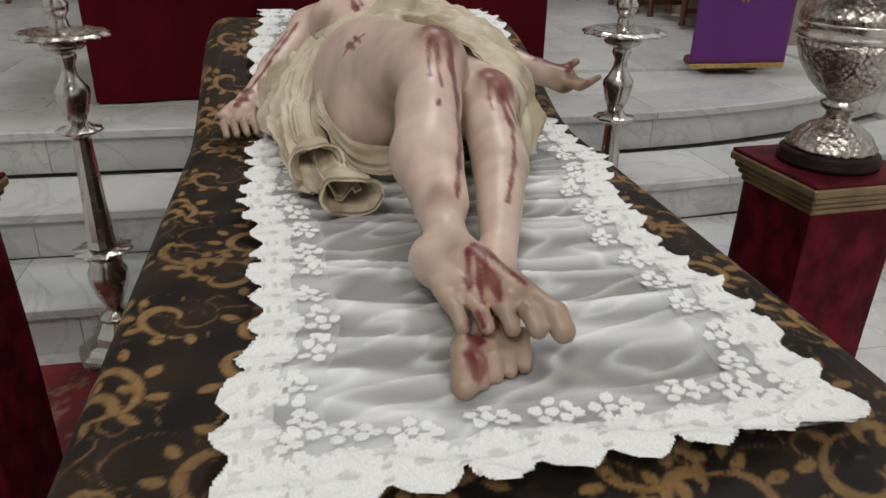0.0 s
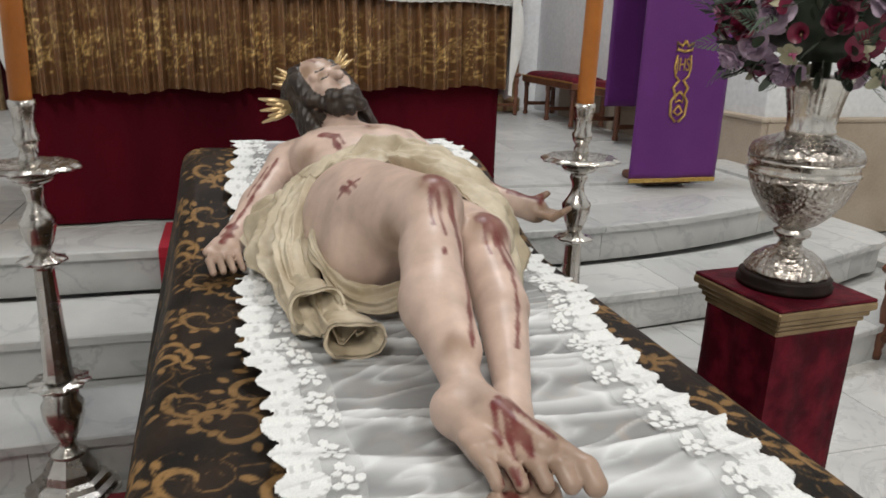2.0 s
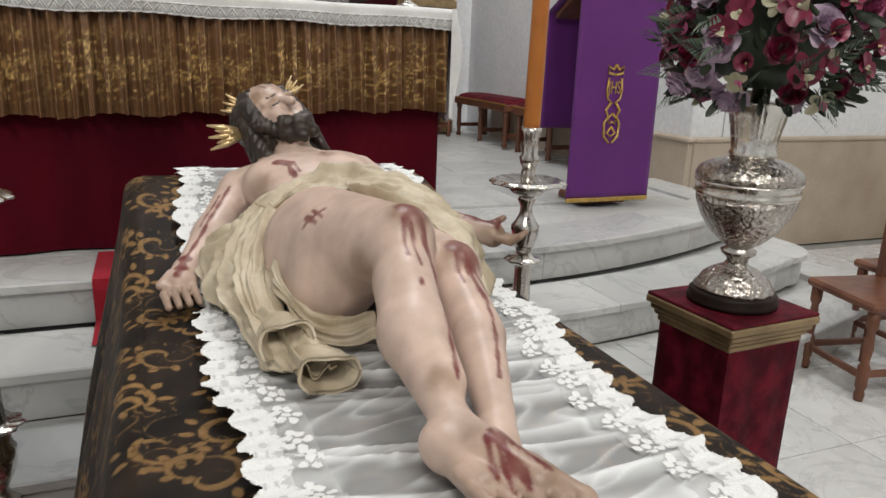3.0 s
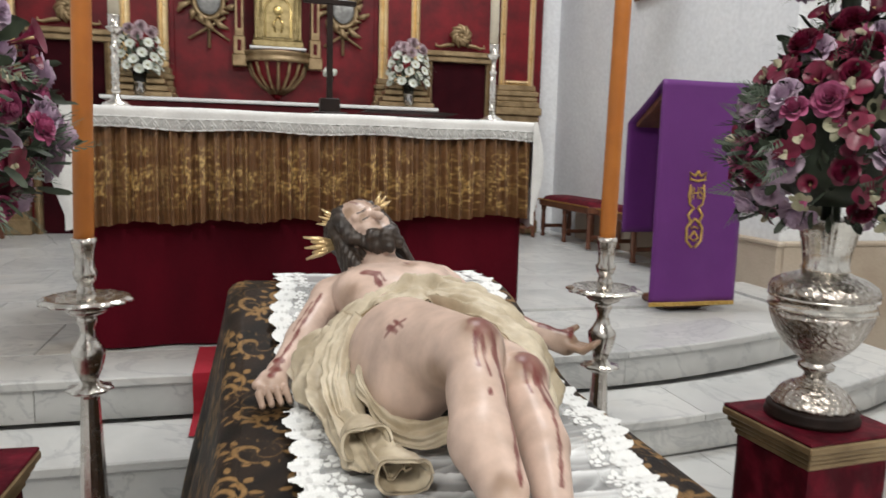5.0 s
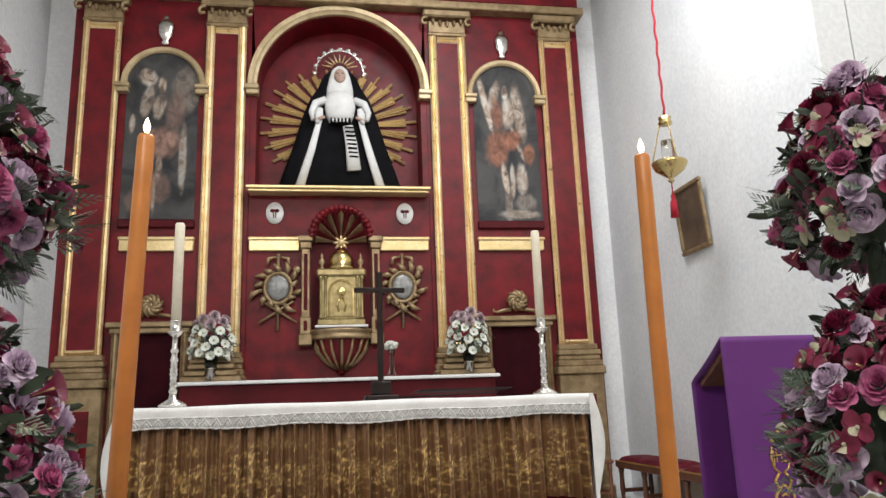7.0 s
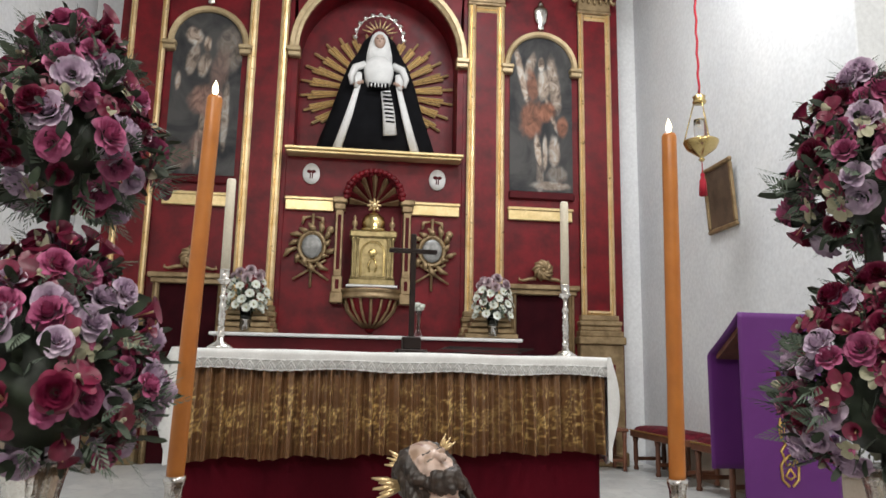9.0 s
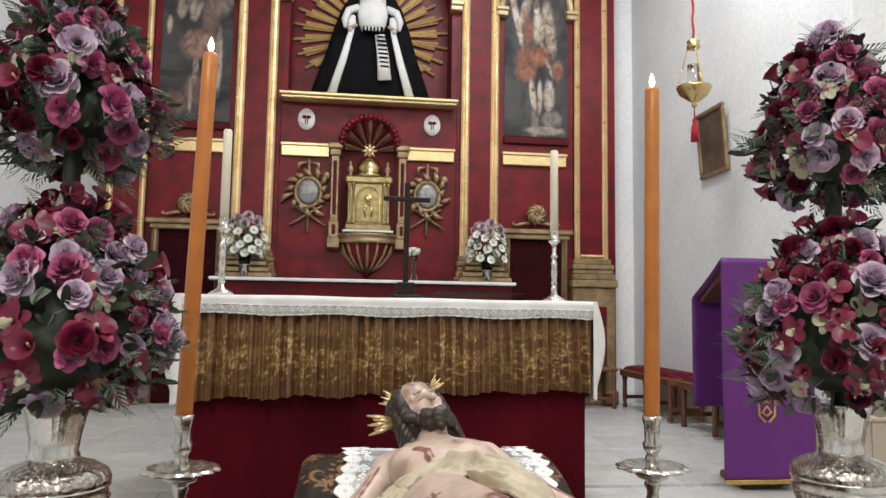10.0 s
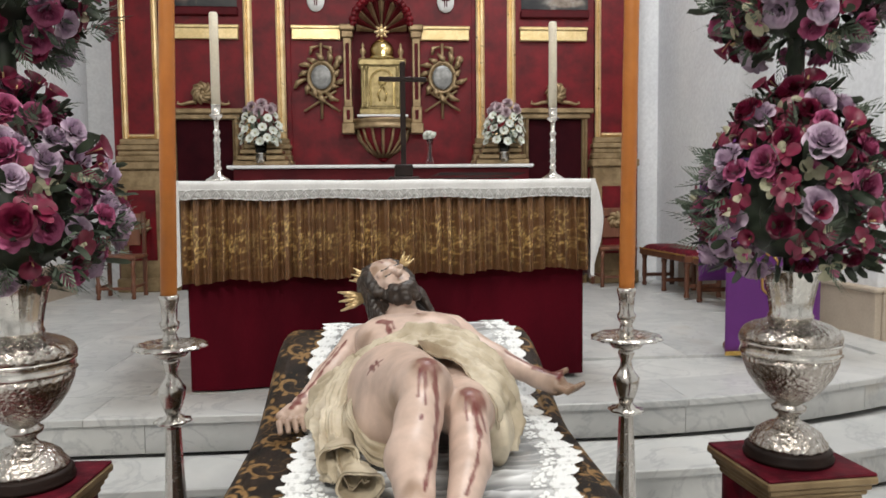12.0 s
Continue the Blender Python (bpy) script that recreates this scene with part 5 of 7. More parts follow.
def carve(prims, lo, hi, h):
    """A smooth closed skin round blended rounded rods and ellipsoids."""
    lo, hi = np.array(lo), np.array(hi)
    n = np.ceil((hi - lo) / h).astype(int) + 1
    F = np.full(n, 1.0)
    K = np.zeros(n, dtype=np.int8)
    D = np.full(n, 1.0)
    ax = [lo[k] + h * np.arange(n[k]) for k in range(3)]
    for kind, a, c, ra, rb, mi, k in prims:
        a, c = np.array(a, float), np.array(c, float)
        if kind == "rod":
            mn, mx = np.minimum(a, c) - max(ra, rb), np.maximum(a, c) + max(ra, rb)
        else:
            mn, mx = a - c, a + c
        pad = 0.05 + k
        i0 = np.clip(((mn - pad - lo) / h).astype(int), 0, n - 1)
        i1 = np.clip(((mx + pad - lo) / h).astype(int) + 2, 1, n)
        sl = tuple(slice(p, q) for p, q in zip(i0, i1))
        gx, gy, gz = np.meshgrid(*[ax[q][sl[q]] for q in range(3)], indexing="ij")
        if kind == "rod":
            w = c - a
            t = np.clip(((gx - a[0]) * w[0] + (gy - a[1]) * w[1] + (gz - a[2]) * w[2]) / max(w @ w, 1e-9), 0, 1)
            dd = np.sqrt((gx - a[0] - t * w[0]) ** 2 + (gy - a[1] - t * w[1]) ** 2 + (gz - a[2] - t * w[2]) ** 2) - (ra + (rb - ra) * t)
        else:
            k0 = np.sqrt(((gx - a[0]) / c[0]) ** 2 + ((gy - a[1]) / c[1]) ** 2 + ((gz - a[2]) / c[2]) ** 2)
            dd = (k0 - 1) * min(c) * (0.6 + 0.4 * k0)
        f = F[sl]
        hh = np.clip(0.5 + 0.5 * (f - dd) / k, 0, 1)
        F[sl] = f * (1 - hh) + dd * hh - k * hh * (1 - hh)
        near = dd < D[sl]
        D[sl] = np.where(near, dd, D[sl])
        K[sl] = np.where(near, mi, K[sl])
    inside = F < 0
    cor = [(i, j, k) for i in (0, 1) for j in (0, 1) for k in (0, 1)]

    def cut(o):
        return tuple(slice(q, n[e] - 1 + q) for e, q in enumerate(o))
    cnt = sum(inside[cut(o)].astype(int) for o in cor)
    cells = np.argwhere((cnt > 0) & (cnt < 8))
    acc, num = np.zeros((len(cells), 3)), np.zeros(len(cells))
    for o in cor:
        for e in range(3):
            if o[e]:
                continue
            p = cells + np.array(o)
            q = p.copy()
            q[:, e] += 1
            fa, fb = F[tuple(p.T)], F[tuple(q.T)]
            cross = (fa < 0) != (fb < 0)
            t = np.where(cross, fa / np.where(cross, fa - fb, 1), 0)
            pt = np.array(o, float)[None, :] + np.zeros((len(cells), 3))
            pt[:, e] += t
            acc += np.where(cross[:, None], pt, 0)
            num += cross
    pos = lo + h * (cells + acc / num[:, None])
    index = np.full(n, -1)
    index[tuple(cells.T)] = np.arange(len(cells))
    faces = []
    for e in range(3):
        a, c = (e + 1) % 3, (e + 2) % 3
        sa = [slice(None)] * 3
        sb2 = [slice(None)] * 3
        sa[e], sb2[e] = slice(0, -1), slice(1, None)
        ch = inside[tuple(sa)] != inside[tuple(sb2)]
        ed = np.argwhere(ch)
        ed = ed[(ed[:, a] > 0) & (ed[:, c] > 0)]
        sgn = inside[tuple(ed.T)]
        quad = []
        for da, dc in ((-1, -1), (0, -1), (0, 0), (-1, 0)):
            p = ed.copy()
            p[:, a] += da
            p[:, c] += dc
            quad.append(index[tuple(p.T)])
        quad = np.stack(quad, -1)
        quad[~sgn] = quad[~sgn][:, ::-1]
        faces.append(quad[(quad >= 0).all(1)])
    return pos, np.concatenate(faces), K[tuple(cells.T)]


def rod(a, c, ra, rb=None, mi=0, k=0.02):
    return ("rod", a, c, ra, ra if rb is None else rb, mi, k)


def egg(a, c, mi=0, k=0.025):
    return ("egg", a, c, 0, 0, mi, k)


SK, HR, CC = 0, 1, 2
HC = Vector((0.018, 2.120, 1.258))
HF = Vector((0.12, -0.60, 0.79)).normalized()
HU = Vector((-0.58, 0.74, 0.36))
HU = (HU - HF * HU.dot(HF)).normalized()
HRt = HF.cross(HU) * -1.0


def hp(r, u, f):
    """A place in the head's own directions: sideways, to the crown, out of the face."""
    return tuple(HC + HRt * r + HU * u + HF * f)


body = [
    # chest, ribs, belly and shoulders
    egg((0.065, 1.95, 1.105), (0.160, 0.16, 0.088)), egg((0.005, 1.955, 1.135), (0.085, 0.085, 0.052)), egg((0.135, 1.955, 1.145), (0.085, 0.085, 0.052)),
    egg((0.075, 1.80, 1.075), (0.140, 0.17, 0.080)), egg((0.07, 1.64, 1.05), (0.150, 0.12, 0.085)),
    rod((0.03, 2.045, 1.168), (-0.10, 2.04, 1.110), 0.020, 0.030), rod((0.085, 2.045, 1.172), (0.21, 2.035, 1.145), 0.020, 0.030),
    rod((-0.085, 2.025, 1.085), (-0.07, 2.02, 1.09), 0.058), rod((0.215, 2.02, 1.105), (0.19, 2.02, 1.11), 0.058),
    rod(hp(0, -0.05, -0.045), (0.062, 2.03, 1.125), 0.048, 0.060, SK, 0.018), rod(hp(0.03, -0.05, -0.02), (0.062, 2.035, 1.172), 0.014, 0.012, SK, 0.012),
    # head, features, beard and hair
    rod(hp(0, 0.045, -0.005), hp(0, -0.045, 0.012), 0.066, 0.052, SK, 0.012), egg(hp(0, 0.02, -0.02), (0.07, 0.075, 0.075), SK, 0.012),
    rod(hp(0, 0.014, 0.062), hp(0, -0.022, 0.082), 0.008, 0.012, SK, 0.008),
    rod(hp(-0.040, 0.024, 0.052), hp(-0.008, 0.022, 0.060), 0.011, 0.011, SK, 0.008), rod(hp(0.040, 0.024, 0.052), hp(0.008, 0.022, 0.060), 0.011, 0.011, SK, 0.008),
    egg(hp(-0.026, 0.006, 0.050), (0.012, 0.012, 0.012), SK, 0.004), egg(hp(0.026, 0.006, 0.050), (0.012, 0.012, 0.012), SK, 0.004),
    rod(hp(-0.036, -0.014, 0.042), hp(-0.026, -0.022, 0.046), 0.014, 0.012, SK, 0.010), rod(hp(0.036, -0.014, 0.042), hp(0.026, -0.022, 0.046), 0.014, 0.012, SK, 0.010),
    rod(hp(-0.034, -0.046, 0.040), hp(0.034, -0.046, 0.040), 0.019, 0.019, HR, 0.006), rod(hp(-0.012, -0.046, 0.060), hp(0.012, -0.046, 0.060), 0.0055, 0.0055, SK, 0.003),
    rod(hp(-0.010, -0.070, 0.040), hp(-0.018, -0.098, 0.036), 0.031, 0.016, HR, 0.007), rod(hp(0.010, -0.070, 0.040), hp(0.018, -0.098, 0.036), 0.031, 0.016, HR, 0.007),
    rod(hp(-0.056, -0.01, 0.010), hp(-0.032, -0.070, 0.022), 0.017, 0.020, HR, 0.008), rod(hp(0.056, -0.01, 0.010), hp(0.032, -0.070, 0.022), 0.017, 0.020, HR, 0.008),
    rod(hp(0, 0.05, -0.045), hp(0, -0.02, -0.055), 0.083, 0.072, HR, 0.008), rod(hp(-0.055, 0.068, -0.012), hp(0.055, 0.068, -0.012), 0.030, 0.030, HR, 0.008), rod(hp(-0.04, 0.080, 0.012), hp(0.04, 0.080, 0.012), 0.026, 0.026, HR, 0.008), rod(hp(-0.058, 0.062, 0.018), hp(-0.066, 0.0, 0.008), 0.020, 0.020, HR, 0.006), rod(hp(0.058, 0.062, 0.018), hp(0.066, 0.0, 0.008), 0.020, 0.020, HR, 0.006), rod(hp(-0.038, 0.026, 0.062), hp(-0.012, 0.022, 0.068), 0.004, 0.004, HR, 0.002), rod(hp(0.038, 0.026, 0.062), hp(0.012, 0.022, 0.068), 0.004, 0.004, HR, 0.002), rod(hp(-0.034, 0.003, 0.058), hp(-0.018, 0.002, 0.061), 0.003, 0.003, HR, 0.002), rod(hp(0.034, 0.003, 0.058), hp(0.018, 0.002, 0.061), 0.003, 0.003, HR, 0.002),
]
for sd in (-1, 1):
    for k in range(5):
        # locks beside the face and on the shoulders
        q = 0.012 * k
        body.append(rod(hp(sd * (0.068 + 0.2 * q), 0.05 - q, -0.018 - q), hp(sd * (0.084 + 0.1 * q), -0.045, -0.03 - 0.9 * q), 0.016, 0.017, HR, 0.005))
        body.append(rod(hp(sd * (0.084 + 0.1 * q), -0.045, -0.03 - 0.9 * q), hp(sd * (0.086 + 0.4 * q), -0.135 + 0.8 * q, -0.065 - q), 0.017, 0.008, HR, 0.005))
body += [
    # arms
    rod((-0.105, 2.02, 1.080), (-0.175, 1.885, 1.020), 0.048, 0.040), rod((-0.118, 1.985, 1.082), (-0.16, 1.91, 1.045), 0.034, 0.028, SK, 0.015), rod((-0.175, 1.89, 1.020), (-0.238, 1.775, 0.972), 0.041, 0.025), rod((-0.238, 1.775, 0.972), (-0.252, 1.715, 0.962), 0.026, 0.031),
    rod((0.235, 2.02, 1.100), (0.325, 1.93, 1.055), 0.047, 0.04), rod((0.325, 1.93, 1.055), (0.43, 1.815, 1.022), 0.039, 0.025), rod((0.43, 1.815, 1.022), (0.475, 1.768, 1.012), 0.027, 0.031),
    # thighs, knees, shins
    rod((0.020, 1.575, 1.060), (0.076, 1.315, 1.132), 0.122, 0.066, SK, 0.03), egg((0.005, 1.50, 1.02), (0.085, 0.12, 0.085), SK, 0.04),
    rod((0.185, 1.60, 1.025), (0.170, 1.31, 1.075), 0.095, 0.056, SK, 0.012),
    egg((0.079, 1.282, 1.152), (0.050, 0.050, 0.052), SK, 0.014), egg((0.171, 1.288, 1.086), (0.046, 0.048, 0.048), SK, 0.014),
    rod((0.078, 1.285, 1.138), (0.062, 1.215, 1.098), 0.050, 0.044, SK, 0.014), rod((0.062, 1.22, 1.092), (0.040, 1.115, 1.048), 0.046, 0.048, SK, 0.022), rod((0.064, 1.20, 1.105), (0.056, 1.02, 1.020), 0.030, 0.026, SK, 0.020), rod((0.040, 1.125, 1.050), (0.045, 0.955, 0.985), 0.046, 0.024, SK, 0.014),
    rod((0.170, 1.285, 1.070), (0.160, 1.15, 1.020), 0.043, 0.042, SK, 0.006), rod((0.160, 1.155, 1.020), (0.118, 0.985, 0.97), 0.041, 0.025, SK, 0.006),
    # upper foot
    egg((0.022, 0.92, 0.975), (0.030, 0.036, 0.032), SK, 0.015), rod((0.045, 0.955, 0.985), (0.060, 0.865, 0.990), 0.027, 0.024, SK, 0.012), rod((0.030, 0.90, 0.972), (0.032, 0.815, 0.975), 0.026, 0.020, SK, 0.012),
    rod((0.060, 0.868, 0.988), (0.088, 0.80, 0.985), 0.026, 0.022, SK, 0.012),
    # lower foot
    rod((0.110, 0.965, 0.962), (0.074, 0.81, 0.945), 0.028, 0.022, SK, 0.004), rod((0.092, 0.90, 0.946), (0.058, 0.778, 0.936), 0.025, 0.019, SK, 0.006),
]
for k in range(5):
    t = k / 4
    bx, by = 0.014 + 0.088 * t, 0.812 - 0.008 * t
    ln = 0.026 + 0.014 * t
    rt = 0.0085 + 0.005 * t ** 3
    tip = (bx + 0.010 + 0.014 * t, by - ln, 0.978)
    body.append(rod((bx - 0.004, by + 0.03, 0.985), (bx, by, 0.986), rt, rt, SK, 0.008))
    body.append(rod((bx, by, 0.986), tip, rt, rt * 0.95, SK, 0.003))
    body.append(rod(tip, (tip[0] + 0.004, tip[1] - 0.012 - 0.004 * t, 0.966), rt * 1.05, rt, SK, 0.003))
    bx = 0.098 - 0.070 * t
    by = 0.784 - 0.012 * t
    body.append(rod((bx, by, 0.944), (bx - 0.006, by - 0.026 - 0.012 * t, 0.940), rt, rt, SK, 0.003))
    body.append(rod((bx - 0.006, by - 0.026 - 0.012 * t, 0.940), (bx - 0.009, by - 0.040 - 0.016 * t, 0.930), rt * 1.05, rt, SK, 0.003))
for k in range(4):
    # half-closed fingers of both hands
    o = (k - 1.5) * 0.0145
    body.append(rod((-0.252 + o, 1.715, 0.965), (-0.256 + o * 1.3, 1.668 + o * 0.4, 0.962), 0.0095, 0.0085, SK, 0.003))
    body.append(rod((-0.256 + o * 1.3, 1.668 + o * 0.4, 0.962), (-0.248 + o * 1.35, 1.640 + o * 0.5, 0.944), 0.0085, 0.0072, SK, 0.003))
    body.append(rod((0.478 + o * 0.6, 1.765 + o * 0.7, 1.012), (0.508 + o * 0.8, 1.722 + o * 0.9, 1.008), 0.0095, 0.0085, SK, 0.003))
    body.append(rod((0.508 + o * 0.8, 1.722 + o * 0.9, 1.008), (0.520 + o * 0.8, 1.694 + o * 0.9, 1.028), 0.0085, 0.0070, SK, 0.003))
body.append(rod((0.465, 1.79, 1.025), (0.505, 1.775, 1.052), 0.012, 0.008, SK, 0.008))
body.append(rod((-0.268, 1.745, 0.975), (-0.290, 1.700, 0.968), 0.013, 0.010, SK, 0.008))
# mass of the stiffened loincloth under its folds
body += [egg((0.235, 1.59, 1.030), (0.080, 0.16, 0.105), CC), egg((0.245, 1.43, 0.995), (0.045, 0.10, 0.075), CC), egg((0.11, 1.74, 1.115), (0.12, 0.09, 0.050), CC), egg((-0.115, 1.58, 0.985), (0.045, 0.13, 0.045), CC), egg((-0.105, 1.38, 0.955), (0.035, 0.10, 0.030), CC), egg((-0.13, 1.75, 1.02), (0.045, 0.06, 0.05), CC)]
body = [(kd, (a[0], a[1] + 0.026 * float(sstep(1.02, 0.90, a[1])), a[2]), (c[0], c[1] + 0.026 * float(sstep(1.02, 0.90, c[1])), c[2]) if kd == "rod" else c, ra, rb, mi, k) for kd, a, c, ra, rb, mi, k in body]
pos, faces, kinds = carve(body, (-0.34, 0.64, 0.895), (0.64, 2.42, 1.39), 0.0043)
tri = pos[faces]
fn = np.cross(tri[:, 2] - tri[:, 0], tri[:, 3] - tri[:, 1])
vn = np.zeros_like(pos)
for k in range(4):
    np.add.at(vn, faces[:, k], fn)
vn /= np.linalg.norm(vn, axis=1)[:, None] + 1e-12
px, py = pos[:, 0], pos[:, 1]
pos += vn * (np.where(kinds == CC, 0.003, 0) * np.sin(px * 150 + 2 * np.sin(py * 14)))[:, None]
strand = np.sin(pos[:, 0] * 260 + 9 * np.sin(pos[:, 1] * 35)) + 0.6 * np.sin(pos[:, 1] * 310 + 6 * np.sin(pos[:, 2] * 60))
pos += vn * np.where(kinds == HR, 0.0013 * strand, 0)[:, None]
g = Geo().add(pos.tolist(), faces.tolist(), 0, True)
fk = kinds[faces]
g.m = [int(v) for v in np.where((fk == SK).sum(1) >= 2, SK, fk.max(1))]


def glide(p, n):
    """Resamples the first axis of an array along smooth curves."""
    t = np.linspace(0, len(p) - 1, n + 1)
    i = np.clip(t.astype(int), 0, len(p) - 2)
    f = (t - i).reshape((-1,) + (1,) * (p.ndim - 1))
    q = np.concatenate([2 * p[:1] - p[1:2], p, 2 * p[-1:] - p[-2:-1]])
    a, b0, c, d0 = q[i], q[i + 1], q[i + 2], q[i + 3]
    return 0.5 * (2 * b0 + (c - a) * f + (2 * a - 5 * b0 + 4 * c - d0) * f ** 2 + (3 * b0 - a - 3 * c + d0) * f ** 3)


def folded(g, guides, nu, nv, amp, pleats, seed, thick=0.006, mi=2, crumple=0.012):
    """A stiff folded cloth over guide curves, its pleats running along them."""
    p = glide(np.swapaxes(glide(np.swapaxes(np.array(guides, float), 0, 1), nv), 0, 1), nu)
    nrm = np.cross(np.gradient(p, axis=0), np.gradient(p, axis=1))
    nrm /= np.linalg.norm(nrm, axis=2)[:, :, None] + 1e-9
    if nrm[:, :, 2].mean() < 0:
        nrm = -nrm
    u, v = np.meshgrid(np.linspace(0, 1, nu + 1), np.linspace(0, 1, nv + 1), indexing="ij")
    ph = 2 * math.pi * pleats * (u + 0.11 * np.sin(4.5 * v + seed) + 0.04 * np.sin(11 * v + 2 * seed))
    w = 1 - 2 * np.abs(np.sin(0.5 * ph)) ** 0.75
    w = w * (0.55 + 0.45 * np.sin(7 * u + 5 * v + seed)) + 0.16 * np.sin(2.3 * ph + 6 * v + seed) + 0.5 * np.sin(9 * v + 5 * u + seed) * np.sin(6 * u + seed)
    rough = np.array([noise.noise(Vector(q) * 17 + Vector((seed, 0, 0))) + 0.5 * noise.noise(Vector(q) * 41) for q in p.reshape(-1, 3)]).reshape(u.shape)
    p = p + nrm * (amp * w + crumple * rough)[:, :, None]
    n = (nu + 1) * (nv + 1)
    vs = np.concatenate([p.reshape(-1, 3), (p - nrm * thick).reshape(-1, 3)])
    ix = np.arange(n).reshape(nu + 1, nv + 1)
    fs = np.stack([ix[:-1, :-1], ix[1:, :-1], ix[1:, 1:], ix[:-1, 1:]], -1).reshape(-1, 4)
    rim = np.concatenate([ix[:-1, 0], ix[-1, :-1], ix[:0:-1, -1], ix[0, :0:-1]])
    nx = np.roll(rim, -1)
    g.add(vs.tolist(), fs.tolist() + (fs[:, ::-1] + n).tolist() + np.stack([rim, nx, nx + n, rim + n], -1).tolist(), mi, True)


# loincloth: sweep over one hip, roll across the waist, fall beside the thigh, sling under it, bunch on the forearm
folded(g, [[(0.090, 1.625, 1.152), (0.170, 1.47, 1.158), (0.222, 1.375, 1.118), (0.246, 1.34, 1.045), (0.250, 1.345, 0.965)],
           [(0.085, 1.685, 1.166), (0.190, 1.56, 1.172), (0.262, 1.48, 1.120), (0.290, 1.43, 1.040), (0.288, 1.41, 0.955)],
           [(0.125, 1.72, 1.172), (0.215, 1.66, 1.174), (0.288, 1.60, 1.120), (0.322, 1.54, 1.040), (0.322, 1.50, 0.950)],
           [(0.135, 1.78, 1.160), (0.225, 1.76, 1.158), (0.302, 1.72, 1.100), (0.336, 1.68, 1.030), (0.338, 1.64, 0.950)]], 90, 70, 0.015, 4, 1.0)
folded(g, [[(-0.090, 1.665, 1.085), (-0.045, 1.69, 1.130), (0.050, 1.665, 1.158), (0.130, 1.635, 1.158), (0.215, 1.62, 1.165)],
           [(-0.095, 1.735, 1.085), (-0.040, 1.755, 1.138), (0.040, 1.785, 1.170), (0.120, 1.800, 1.174), (0.215, 1.765, 1.168)],
           [(-0.090, 1.790, 1.080), (-0.020, 1.815, 1.135), (0.050, 1.845, 1.160), (0.120, 1.855, 1.166), (0.205, 1.825, 1.160)]], 60, 90, 0.015, 3, 2.3, crumple=0.017)
folded(g, [[(-0.058, 1.655, 1.128), (-0.108, 1.56, 1.055), (-0.104, 1.43, 0.998), (-0.070, 1.31, 0.985), (-0.040, 1.235, 0.962)],
           [(-0.075, 1.700, 1.120), (-0.138, 1.60, 1.050), (-0.150, 1.46, 1.005), (-0.122, 1.34, 0.996), (-0.095, 1.225, 0.968)],
           [(-0.085, 1.750, 1.110), (-0.165, 1.68, 1.035), (-0.190, 1.55, 0.985), (-0.168, 1.42, 0.972), (-0.150, 1.30, 0.945)]], 70, 70, 0.014, 3, 0.4)
folded(g, [[(-0.050, 1.600, 1.130), (-0.088, 1.51, 1.060), (-0.062, 1.43, 1.005), (0.000, 1.385, 0.985), (0.055, 1.36, 1.000)],
           [(-0.060, 1.590, 1.105), (-0.092, 1.49, 1.035), (-0.062, 1.405, 0.985), (0.000, 1.360, 0.965), (0.055, 1.34, 0.980)],
           [(-0.070, 1.580, 1.080), (-0.090, 1.47, 1.010), (-0.060, 1.385, 0.962), (0.000, 1.345, 0.945), (0.055, 1.325, 0.960)]], 40, 50, 0.007, 2, 1.7)
folded(g, [[(-0.075, 1.80, 1.095), (-0.125, 1.785, 1.078), (-0.190, 1.770, 1.040), (-0.225, 1.735, 0.985)],
           [(-0.075, 1.74, 1.105), (-0.130, 1.715, 1.078), (-0.195, 1.695, 1.020), (-0.215, 1.660, 0.960)],
           [(-0.080, 1.68, 1.095), (-0.130, 1.650, 1.055), (-0.180, 1.625, 0.995), (-0.190, 1.590, 0.945)]], 50, 60, 0.015, 2.5, 3.1, crumple=0.016)
# rolled end of the cloth: two open funnels
for p0, p1, ra, rb in (((-0.110, 1.375, 0.985), (-0.108, 1.285, 0.990), (0.024, 0.020), (0.037, 0.030)), ((-0.070, 1.310, 0.962), (-0.056, 1.205, 0.962), (0.030, 0.016), (0.044, 0.024))):
    folded(g, [[(p0[0] + (p1[0] - p0[0]) * q + (ra[0] + (rb[0] - ra[0]) * q * q) * math.cos(j * math.pi / 5), p0[1] + (p1[1] - p0[1]) * q + 0.012 * q * math.sin(j * 1.9), p0[2] + (p1[2] - p0[2]) * q + (ra[1] + (rb[1] - ra[1]) * q * q) * math.sin(j * math.pi / 5)) for q in (0, 0.35, 0.7, 1.0)] for j in range(11)], 50, 24, 0.0035, 3, p0[0] * 40, crumple=0.006)
for q in range(15):
    # twisted cord at the waist
    t = q / 14
    g.ball((-0.092 + 0.058 * t, 1.685 - 0.012 * t, 1.094 + 0.046 * t), (0.0065, 0.008, 0.007), 6, 5, 3)
statue = solid("recumbent_statue", g, [SKIN, HAIR, CREAM_CLOTH, GOLD_DULL], "life-size painted wooden recumbent figure with cream loincloth", "statue", recalc=False)


up_face = sstep(-0.1, 0.25, vn[:, 2]) * (kinds == SK)


